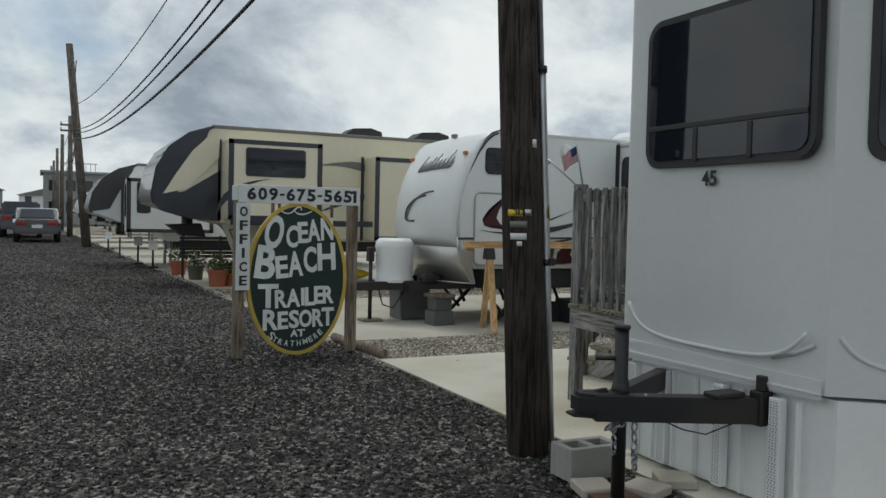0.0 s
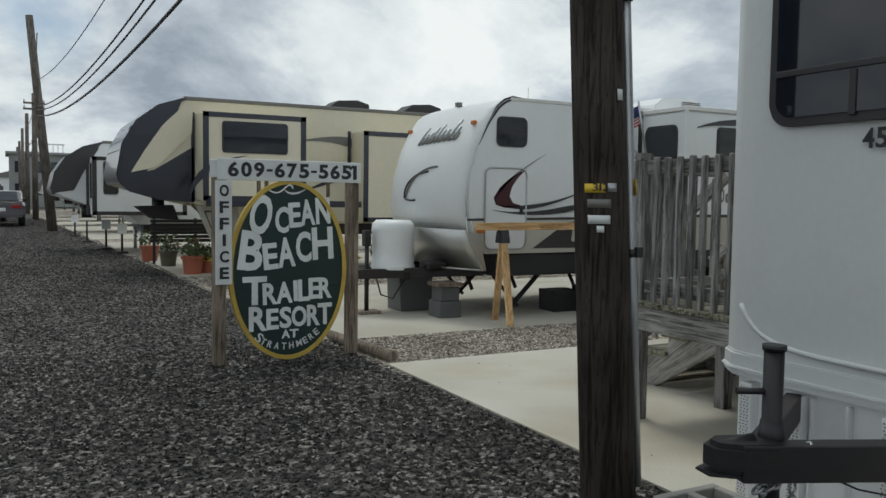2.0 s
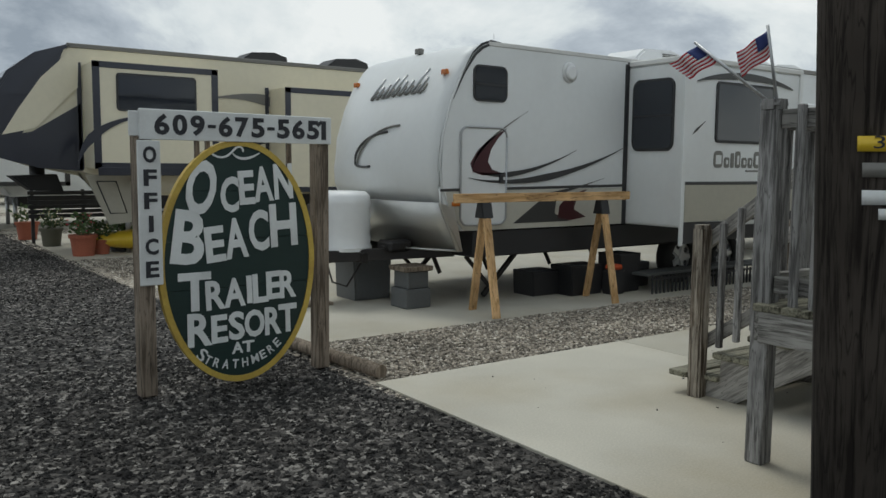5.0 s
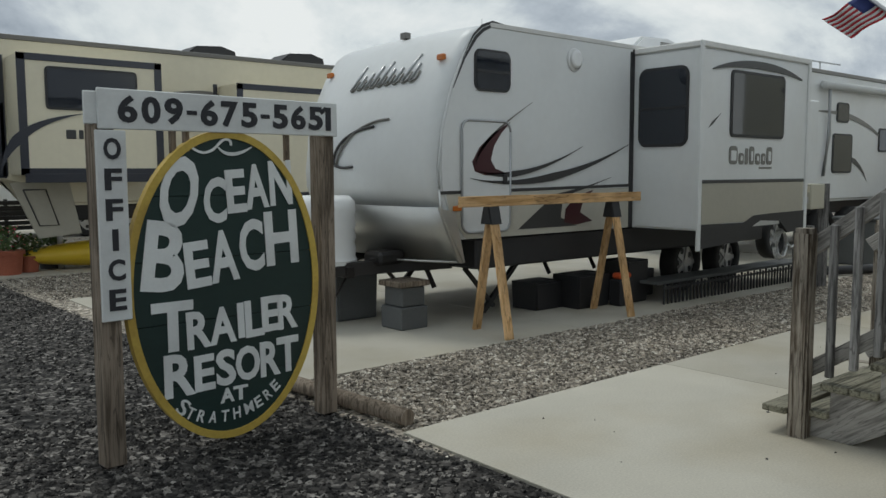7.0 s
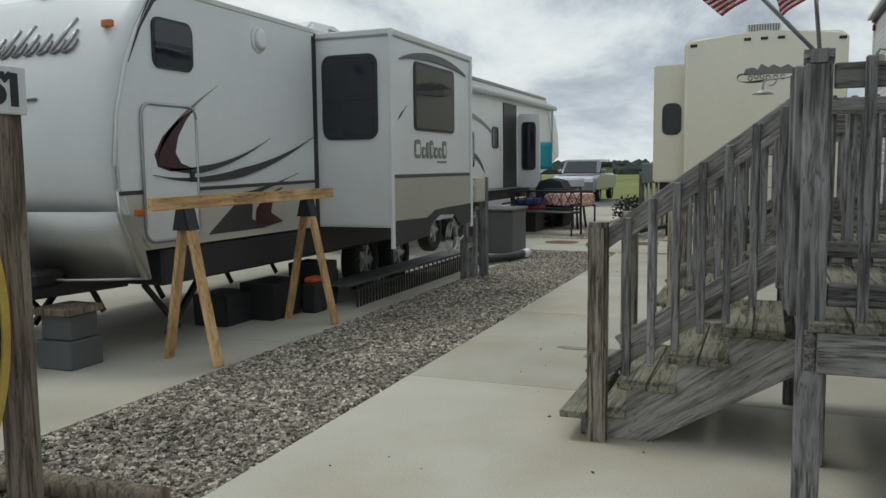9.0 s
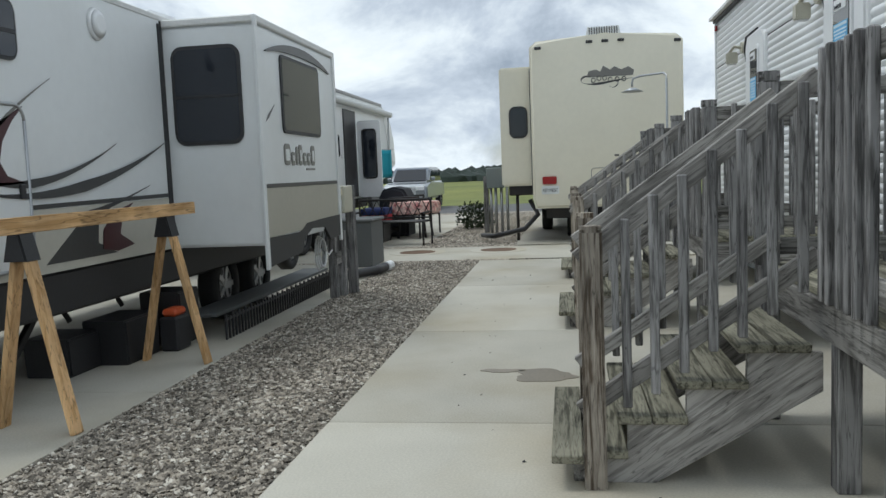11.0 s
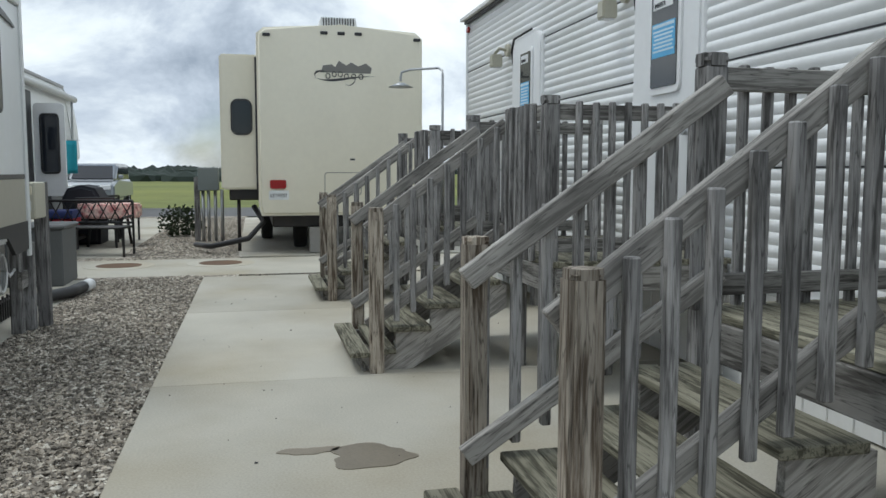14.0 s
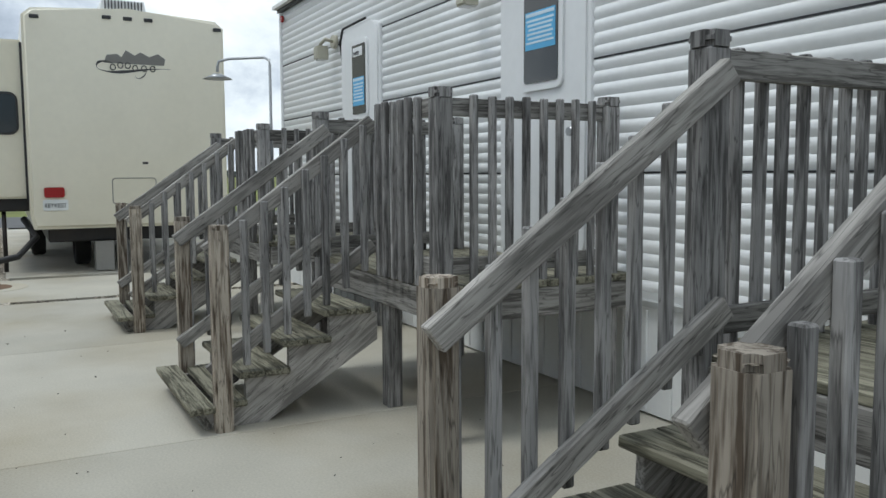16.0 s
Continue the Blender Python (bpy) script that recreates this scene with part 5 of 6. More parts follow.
# tongue
for s in (-1, 1):
    beam("tongue", tr, (4.35, 11.14, 0.50), (6.0, 11.14 + s * 0.75, 0.56), 0.08, 0.12, BLACK)
beam("tongue_cross", tr, (5.05, 10.75, 0.50), (5.05, 11.5, 0.50), 0.08, 0.1, BLACK)
rod("tongue_jack", tr, (4.62, 11.14, 0.03), (4.62, 11.14, 1.02), 0.03, BLACK)
block("jack_foot", tr, 4.47, 4.79, 11.0, 11.28, 0.0, 0.035, BROWNZ)
block("jack_head", tr, 4.57, 4.66, 11.08, 11.2, 0.85, 1.05, BLACK)
bm = bmesh.new()
bmesh.ops.create_cone(bm, cap_ends=True, segments=20, radius1=0.03, radius2=0.03, depth=0.02, matrix=Matrix.Translation((5.2, 10.6, 0.62)))
attach("hitch_ball", bm, BLACK, tr)
prof = [(0.0, 0.56), (0.30, 0.56), (0.31, 0.60), (0.29, 0.63), (0.30, 0.70), (0.285, 0.76), (0.30, 0.80), (0.285, 0.88), (0.30, 0.92), (0.285, 1.0), (0.30, 1.05), (0.29, 1.13), (0.24, 1.18), (0.0, 1.19)]
bm = bmesh.new()
rings = [[bm.verts.new((5.0 + r * 0.95 * math.cos(k * math.tau / 28), 11.14 + r * 1.15 * math.sin(k * math.tau / 28), z)) for k in range(28)] for r, z in prof[1:-1]]
for a, b in zip(rings, rings[1:]):
    for k in range(28):
        bm.faces.new((a[k], a[(k + 1) % 28], b[(k + 1) % 28], b[k]))
bm.faces.new(rings[0])
bm.faces.new(rings[-1])
o = attach("gas_bottle_cover", bm, PLASTW, tr, True, label="white ribbed plastic gas bottle cover")
o.data.set_sharp_from_angle(angle=radians(50))
block("battery_box", tr, 5.25, 5.55, 10.55, 10.85, 0.56, 0.68, BLACK, 0.03)
pipe("safety_chain", tr, [(4.7, 11.0, 0.47), (4.75, 10.95, 0.25), (4.9, 10.9, 0.2), (5.05, 10.85, 0.44)], 0.012, BLACK, 6)
for s in (0, 1):
    beam("stabiliser", tr, (6.35, 10.3 + 1.6 * s, 0.06), (6.85, 10.3 + 1.6 * s, 0.52), 0.05, 0.05, BLACK)
    beam("stabiliser", tr, (6.1, 10.3 + 1.6 * s, 0.50), (6.5, 10.3 + 1.6 * s, 0.10), 0.04, 0.04, BLACK)
for x in (5.9, 6.6, 7.6, 8.4):
    beam("hanger_pipe", tr, (x, 10.7, 0.52), (x + 0.05, 10.6, 0.30), 0.04, 0.04, BLACK)

blk = thing("block_pier", (5.45, 10.4, 0), "stack of dark weathered blocks under the tongue", "block")
block("block", blk, 5.30, 5.62, 10.28, 10.62, 0.0, 0.20, GREYBOX, 0.01)
block("block", blk, 5.33, 5.60, 10.30, 10.60, 0.201, 0.38, GREYBOX, 0.01)
block("cap", blk, 5.28, 5.64, 10.27, 10.63, 0.381, 0.43, BROWNZ, 0.006)
bin_ = thing("dark_bin", (5.35, 11.35, 0), "dark grey plastic tub on the concrete", "bin")
prism("tub", bin_, [(5.12, 0.0), (5.58, 0.0), (5.60, 0.46), (5.10, 0.46)], "y", 11.1, 11.6, GREYBOX, 0.02)
cr = thing("storage_crates", (7.9, 10.3, 0), "dark storage crates under the trailer", "crate")
for x, y, w_, h in ((7.7, 10.15, 0.5, 0.34), (8.35, 10.05, 0.35, 0.45), (7.25, 10.4, 0.4, 0.28), (8.8, 10.3, 0.35, 0.3)):
    prism("crate", cr, [(x - w_ / 2, 0), (x + w_ / 2, 0), (x + w_ / 2 + 0.02, h), (x - w_ / 2 - 0.02, h)], "y", y - 0.2, y + 0.2, CHAR, 0.015)
block("crate_lid", cr, 7.95, 8.15, 9.78, 9.92, 0.28, 0.34, ORANGE, 0.02)
block("crate", cr, 7.93, 8.17, 9.76, 9.94, 0, 0.279, CHAR, 0.02)
lat = thing("plastic_edging", (10, 9.5, 0), "low black plastic picket edging along the concrete", "edging")
for k in range(46):
    x = 8.4 + k * 0.074
    block("picket", lat, x, x + 0.025, 9.52, 9.54, 0.0, 0.22 - 0.02 * (k % 2), CHAR, 0.004)
block("rail", lat, 8.38, 11.82, 9.525, 9.535, 0.16, 0.185, CHAR, 0.003)
block("rail", lat, 8.38, 11.82, 9.60, 9.95, 0.20, 0.23, GREYBOX, 0.003)

# ---- sawhorses with a plank ----
def sawhorse(x, y0, y1, H):
    h = thing("sawhorse", (x, (y0 + y1) / 2, 0), "raw pine sawhorse with black metal brackets", "sawhorse", "sawhorses")
    ym = (y0 + y1) / 2
    beam("leg", h, (x - 0.02, y0, 0.0), (x + 0.02, ym - 0.02, H), 0.038, 0.089, PINEZ, (1, 0, 0))
    beam("leg", h, (x + 0.10, y1, 0.0), (x + 0.05, ym + 0.03, H), 0.038, 0.089, PINEZ, (1, 0, 0))
    prism("bracket", h, [(ym - 0.075, H - 0.13), (ym + 0.085, H - 0.13), (ym + 0.045, H + 0.02), (ym - 0.035, H + 0.02)], "x", x - 0.045, x + 0.095, CHAR, 0.01)


sawhorse(5.80, 9.29, 9.88, 1.08)
sawhorse(7.53, 9.28, 9.90, 1.08)
pk = thing("pine_plank", (6.7, 9.56, 1.08), "long raw pine plank laid across two sawhorses", "plank")
block("plank", pk, 5.42, 7.97, 9.54, 9.58, 1.101, 1.19, PINEX, 0.003)

# ---- meter posts, boxes and pedestals ----
SITE[0] = "meter"
mp_ = thing("meter_post", (10.0, 9.05, 0), "timber posts carrying a beige electric box", "meter post")
block("post", mp_, 9.92, 10.02, 8.92, 9.02, 0, 1.26, WZ, 0.006)
block("post", mp_, 9.60, 9.69, 9.06, 9.15, 0, 0.92, WZ, 0.006)
block("post", mp_, 9.76, 9.84, 9.0, 9.09, 0, 0.75, WZ, 0.006)
block("rail", mp_, 9.58, 10.05, 9.04, 9.08, 0.38, 0.52, WX, 0.004)
block("meter_box", mp_, 9.52, 9.85, 8.90, 9.05, 0.96, 1.26, BEIGEBOX, 0.01)
block("meter_lid", mp_, 9.515, 9.522, 8.92, 9.03, 1.16, 1.23, TAN, 0.003)
block("number_plate", mp_, 9.512, 9.52, 8.93, 9.03, 1.03, 1.11, SIGNW, 0.003)
letters("plate_number", mp_, row_of("47", 0, 0.06, 0, 0.05), (9.512, 9.01, 1.045), (0, -1, 0), (-1, 0, 0), 0.002, INK, 0.02)
for k in range(3):
    pipe("hose_coil", mp_, [(9.27 + (0.11 + 0.012 * k) * math.cos(t * 0.42), 9.10 + 0.02 * k, 0.55 + (0.15 + 0.015 * k) * math.sin(t * 0.42)) for t in range(16)], 0.012, PLASTW, 6)
pipe("hose_lead", mp_, [(9.38, 9.12, 0.58), (9.5, 9.11, 0.50), (9.62, 9.10, 0.55)], 0.012, PLASTW, 6)
SITE[0] = "box"
bx = thing("deck_box", (11.6, 9.45, 0), "dark grey resin storage box", "box")
block("box", bx, 11.3, 12.05, 9.15, 9.75, 0, 0.66, GREYBOX, 0.012)
block("lid", bx, 11.27, 12.08, 9.12, 9.78, 0.661, 0.71, GREYBOX, 0.015)
SITE[0] = "hose"
hs = thing("drain_hose", (11.2, 9.1, 0), "black drain hose with a white end on the gravel", "hose")
pipe("hose", hs, [(10.2, 9.35, 0.08), (10.7, 9.2, 0.07), (11.0, 9.05, 0.07), (11.4, 9.0, 0.07)], 0.06, CHAR, 10)
rod("coupling", hs, (11.42, 9.0, 0.07), (11.6, 8.97, 0.07), 0.065, PLASTW)
SITE[0] = "pedestal"
ep = thing("electric_pedestal", (18.1, 8.2, 0), "grey electric pedestal on conduits and timber posts", "pedestal")
block("box", ep, 18.0, 18.3, 7.95, 8.32, 0.95, 1.38, STEELBOX, 0.012)
block("post", ep, 18.15, 18.25, 8.30, 8.40, 0, 1.2, WZ, 0.005)
for y in (7.9, 8.02, 8.14, 8.24):
    rod("conduit", ep, (18.1, y, 0), (18.1, y, 0.97), 0.03, STEEL)
SITE[0] = "pedestal"
bs = thing("shrub", (19.6, 8.75, 0), "small dark evergreen shrub", "shrub")


def foliage(parent, c, rx, rz, n, size, mat, name="leaves"):
    rng = random.Random(int(c[0] * 100 + c[1] * 10))
    bm = bmesh.new()
    for _ in range(n):
        a, h = rng.uniform(0, math.tau), rng.random()
        r = rx * math.sqrt(rng.random()) * (0.5 + 0.8 * math.sin(math.pi * (0.15 + 0.75 * h)))
        p = Vector((c[0] + r * math.cos(a), c[1] + r * math.sin(a), c[2] + rz * h * (0.75 + 0.5 * rng.random())))
        d = Vector((rng.uniform(-1, 1), rng.uniform(-1, 1), rng.uniform(-0.2, 1))).normalized() * size * rng.uniform(0.6, 1.3)
        s = d.cross(Vector((rng.uniform(-1, 1), rng.uniform(-1, 1), 0.3))).normalized() * size * 0.28
        v = [bm.verts.new(q) for q in (p, p + d * 0.5 + s, p + d, p + d * 0.5 - s)]
        bm.faces.new(v)
    return attach(name, bm, mat, parent, kind="stuff")


foliage(bs, (19.6, 8.75, 0.0), 0.35, 0.5, 700, 0.09, BUSH)
SITE[0] = "plain"
for x, y in ((16.55, 10.0), (16.65, 8.5)):
    mh = thing("manhole", (x, y, 0), "rusty manhole lid in a round concrete collar", "manhole", "manholes")
    rod("collar", mh, (x, y, -0.05), (x, y, -0.004), 0.52, CONCRETE, 0.52, 32)
    rod("lid", mh, (x, y, -0.05), (x, y, 0.002), 0.33, RUST, 0.33, 32)
SITE[0] = "far_landing"
sh = thing("outdoor_shower", (11.0, 5.75, 0.75), "chrome outdoor shower pipe with a wide rose", "shower")
pipe("riser", sh, [(10.84, 5.62, 0.76), (10.84, 5.62, 1.6), (10.84, 5.62, 2.30), (10.86, 5.62, 2.34), (10.92, 5.64, 2.37), (11.2, 5.86, 2.38), (11.26, 5.93, 2.36), (11.27, 5.94, 2.31), (11.27, 5.94, 2.27)], 0.012, STEEL)
rod("rose", sh, (11.27, 5.94, 2.21), (11.27, 5.94, 2.255), 0.12, STEEL, 0.03, 24)

# ---- cream destination trailer ----
SITE[0] = "cottage"
ct = thing("cottage_trailer", (21, 6.05, 0), "tall cream trailer end with a slide-out and tail lights", "trailer")
CX0 = 16.64
prism("body", ct, [(4.70, 0.62), (7.38, 0.62), (7.42, 0.8), (7.42, 3.52), (7.30, 3.62), (6.06, 3.70), (4.82, 3.62), (4.70, 3.52)], "x", CX0, 26.5, CREAM, 0.05, 3, smooth=True)
prism("end_panel", ct, [(4.82, 0.72), (7.30, 0.72), (7.30, 3.44), (7.22, 3.50), (6.06, 3.58), (4.90, 3.50), (4.82, 3.44)], "x", CX0 - 0.006, CX0 + 0.01, CREAM)
block("slide_out", ct, 17.1, 21.0, 7.4, 8.02, 1.04, 3.24, CREAM, 0.03, 2)
window(ct, "x", 17.1, -1, 7.50, 7.85, 1.93, 2.52, 0.12, 0.03)
block("slide_seal", ct, 17.06, 17.12, 7.40, 7.45, 1.0, 3.2, CHAR, 0.004)
block("chassis", ct, 16.9, 26, 4.9, 7.2, 0.42, 0.62, BLACK, 0.02)
block("slide_frame", ct, 17.2, 20.8, 7.4, 7.9, 0.86, 1.05, BLACK, 0.02)
for x in (20.0, 20.9):
    wheel(ct, x, 7.25, 0.36, 0.36, 0.22, 1)
wheel(ct, 17.9, 6.7, 0.36, 0.36, 0.22, 1)
for y in (4.80, 5.78, 6.06, 6.34, 7.26):
    block("roof_lamp", ct, CX0 - 0.03, CX0, y - 0.06, y + 0.06, 3.47 if abs(y - 6.06) > 1 else 3.53, 3.52 if abs(y - 6.06) > 1 else 3.58, CHAR, 0.008)
prism("tail_lamp", ct, rounded(6.98, 7.24, 1.06, 1.20, 0.03), "x", CX0 - 0.04, CX0, RED, 0.01)
prism("plate", ct, rounded(6.94, 7.26, 0.88, 1.03, 0.02), "x", CX0 - 0.02, CX0, SIGNW, 0.003)
letters("plate_letters", ct, row_of("KEYWEST", 0, 0.27, 0, 0.06), (CX0 - 0.02, 7.235, 0.92), (0, -1, 0), (-1, 0, 0), 0.003, INK, 0.01)
pipe("hatch_line", ct, [(CX0 - 0.008, y, z) for y, z in rounded(5.75, 6.35, 0.95, 1.32, 0.05) + rounded(5.75, 6.35, 0.95, 1.32, 0.05)[:1]], 0.006, GREYP, 5)
block("ladder_mark", ct, CX0 - 0.01, CX0, 5.85, 5.93, 1.52, 1.55, CHAR, 0)
prism("air_conditioner", ct, [(5.75, 3.66), (6.40, 3.66), (6.36, 3.86), (5.79, 3.86)], "x", 16.9, 17.8, PLASTW, 0.02)
for k in range(12):
    block("ac_fin", ct, 16.88, 16.90, 5.82 + k * 0.045, 5.835 + k * 0.045, 3.72, 3.84, CHAR, 0)
prism("emblem", ct, [(5.58, 2.93), (6.4, 2.93), (6.36, 3.04), (6.22, 3.06), (6.16, 3.02), (6.1, 3.12), (5.98, 3.05), (5.9, 3.10), (5.78, 3.04), (5.66, 3.09), (5.56, 3.02)], "x", CX0 - 0.01, CX0 - 0.005, GREYP)
swoosh("emblem_script", ct, ((6.48, 2.84), (6.55, 2.96), (6.35, 2.98), (6.28, 2.92)), 0.035, "x", CX0 - 0.01, DARKG)
swoosh("emblem_script", ct, ((6.48, 2.84), (6.2, 2.74), (5.9, 2.90), (5.5, 2.88)), 0.045, "x", CX0 - 0.01, DARKG)
for k, y in enumerate((6.28, 6.18, 6.08, 5.98, 5.86, 5.74)):
    ring = [(y + 0.035 * math.cos(t * math.tau / 10), 2.875 + 0.04 * math.sin(t * math.tau / 10) + (0.03 if k in (1, 2) else 0)) for t in range(11)]
    pipe("emblem_script", ct, [(CX0 - 0.012, *p) for p in ring], 0.008, DARKG, 5)
swoosh("emblem_script", ct, ((5.82, 2.86), (5.85, 2.74), (5.95, 2.70), (5.99, 2.76)), 0.02, "x", CX0 - 0.01, DARKG)
block("jack_pier", ct, 16.75, 17.0, 6.35, 6.6, 0, 0.42, BLOCKM, 0.01)
pipe("drain_pipe", ct, [(17.3, 7.5, 0.75), (17.0, 7.35, 0.5), (16.8, 7.6, 0.25), (16.9, 8.2, 0.12), (17.8, 8.5, 0.08)], 0.045, CHAR, 8)
rod("stabiliser", ct, (17.3, 7.75, 0), (17.3, 7.75, 0.9), 0.03, BLACK)

# ---- generic trailers ----
def big_trailer(name, x0, x1, y0, y1, H, floor, nose, label, wall, graphic, slides=(), doors=(), wins=(), ac=(), overhang=1.7, side=-1, group="trailers", cap=None):
    """A fifth-wheel: a box with a raked nose over a raised bedroom. The nose points to -x when nose is -1."""
    t = thing(name, ((x0 + x1) / 2, (y0 + y1) / 2, 0), label, "trailer", group)
    f = x0 if nose < 0 else x1
    s = 1 if nose < 0 else -1
    b = x1 if nose < 0 else x0
    Z = lambda k: floor + (H - floor) * k
    up = 0.62
    prof = [(f + s * 0.05, floor + up + 0.10), (f, floor + up + 0.25), (f + s * 0.10, Z(0.62)), (f + s * 0.35, Z(0.80)), (f + s * 0.75, Z(0.93)), (f + s * 1.25, H), (b, H), (b, floor), (f + s * (overhang + 0.35), floor), (f + s * (overhang + 0.1), floor + up * 0.55), (f + s * 0.9, floor + up * 0.75)]
    prism("body", t, prof, "y", y0, y1, wall, 0.05, 3, smooth=True)
    c = [(x - s * 0.012, z + 0.006) for x, z in prof[0:6]]
    inner = [(f + s * 1.05, Z(0.86)), (f + s * 0.75, Z(0.62)), (f + s * 0.55, Z(0.40))]
    prism("nose_cap", t, c + inner, "y", y0 - 0.012, y1 + 0.012, cap or graphic, 0.03, 2, smooth=True)
    block("roof_edge", t, min(f + s * 1.2, b), max(f + s * 1.2, b), y0 - 0.02, y0 + 0.02, H - 0.05, H + 0.02, GREYP, 0.01)
    block("chassis", t, min(f + s * (overhang + 0.5), b), max(f + s * (overhang + 0.5), b), y0 + 0.15, y1 - 0.15, floor - 0.22, floor, BLACK, 0.02)
    xa = b - s * 2.4
    yo = y0 + 0.12 if side < 0 else y1 - 0.12
    for k in (0, 0.95):
        wheel(t, xa - s * k, yo, 0.37, 0.37, 0.22, side)
    for k in (0.35, 1.1):
        rod("landing_leg", t, (f + s * (overhang + 0.5), y0 + k * (y1 - y0) / 1.5, 0), (f + s * (overhang + 0.5), y0 + k * (y1 - y0) / 1.5, floor), 0.045, STEEL)
    rod("pin", t, (f + s * 0.9, (y0 + y1) / 2, floor + 0.15), (f + s * 0.9, (y0 + y1) / 2, floor + up * 0.75), 0.12, BLACK)
    yw = y0 if side < 0 else y1
    for a0, a1, z0, z1, dep in slides:
        ys = yw + side * dep
        block("slide_out", t, a0, a1, min(ys, yw), max(ys, yw), z0, z1, wall, 0.02, 2)
        for q in ((a0, a0 + 0.09, z0, z1), (a1 - 0.09, a1, z0, z1), (a0, a1, z1 - 0.09, z1), (a0, a1, z0, z0 + 0.09)):
            block("slide_frame", t, q[0] - 0.01, q[1] + 0.01, min(ys + side * 0.012, ys), max(ys + side * 0.012, ys), q[2], q[3], graphic, 0.004)
        for xx in ((a0 - 0.09, a0 - 0.02),):
            block("slide_seal", t, *xx, min(yw + side * 0.02, yw), max(yw + side * 0.02, yw), z0 - 0.02, z1 + 0.03, graphic, 0.004)
    for a0, a1, z0, z1, dep in wins:
        window(t, "y", yw + side * dep, side, a0, a1, z0, z1, 0.06, 0.03)
    for xx, yy in ac:
        prism("roof_unit", t, [(xx - 0.45, H), (xx + 0.5, H), (xx + 0.46, H + 0.2), (xx + 0.2, H + 0.27), (xx - 0.25, H + 0.24), (xx - 0.45, H + 0.1)], "y", yy - 0.33, yy + 0.33, CHAR if wall is TAN or wall is CREAM else PLASTW, 0.03)
    return t


SITE[0] = "next_lot"
fa = big_trailer("fifth_wheel", 2.74, 11.6, 17.5, 19.9, 3.24, 0.95, -1, "tan and navy fifth-wheel trailer with two slide-outs", TAN, NAVY,
                 slides=((4.16, 6.12, 1.38, 2.95, 0.70), (7.35, 10.2, 1.0, 2.76, 0.70)), wins=((4.50, 5.76, 2.24, 2.80, 0.70),), ac=((7.6, 18.6), (9.3, 18.4)))
FY = 17.5
prism("lower_sweep", fa, [(2.78, 1.66), (2.84, 1.80), (3.4, 1.92), (4.12, 2.36), (4.12, 1.34), (3.5, 1.38), (2.95, 1.52)], "y", FY - 0.02, FY - 0.006, NAVY)
prism("nose_sweep", fa, [(2.98, 1.86), (3.45, 1.97), (4.08, 2.60), (4.1, 2.98), (3.95, 3.10), (3.55, 2.72), (3.22, 2.25)], "y", FY - 0.024, FY - 0.013, TAN)
prism("windscreen_wrap", fa, [(2.82, 2.30), (3.15, 2.78), (3.55, 3.08), (4.0, 3.23), (3.75, 3.05), (3.35, 2.65), (3.05, 2.30), (2.9, 2.12)], "y", FY - 0.03, FY - 0.015, NAVY)
prism("windscreen", fa, [(2.80, 2.25), (3.0, 2.68), (3.40, 3.02), (3.46, 3.0), (3.1, 2.62), (2.95, 2.22)], "y", FY + 0.15, 19.7, TINT)
swoosh("swoosh", fa, ((6.2, 2.55), (7.4, 2.75), (7.9, 2.4), (7.3, 2.15)), 0.18, "y", FY - 0.012, GREYP)
swoosh("swoosh", fa, ((6.2, 1.55), (7.2, 1.9), (8.0, 2.2), (9.6, 2.35)), 0.14, "y", FY - 0.016, NAVY)
swoosh("swoosh", fa, ((3.9, 1.4), (4.0, 1.9), (4.4, 2.1), (5.0, 2.2)), 0.14, "y", FY - 0.716, NAVY)
block("beltline", fa, 4.2, 7.3, FY - 0.715, FY - 0.702, 1.28, 1.40, NAVY, 0.004)
for k, (a, w_) in enumerate(((4.75, 0.13), (4.92, 0.06), (5.02, 0.13))):
    block("name_mark", fa, a, a + w_, FY - 0.715, FY - 0.702, 1.86, 1.98, DARKG, 0.01)
prism("pin_box", fa, [(3.2, 1.25), (3.9, 1.28), (4.0, 1.0), (3.5, 1.02)], "y", 18.4, 19.0, BLACK, 0.03)
prism("cap_flap", fa, [(4.15, 1.28), (4.95, 1.30), (5.1, 0.55), (4.5, 0.5)], "y", FY - 0.02, FY + 0.03, KHAKI, 0.01)
pipe("cap_flap_line", fa, [(x, FY - 0.025, z) for x, z in ((4.32, 1.18), (4.62, 1.18), (4.78, 0.68), (4.52, 0.68), (4.32, 1.18))], 0.012, DARKG, 5)

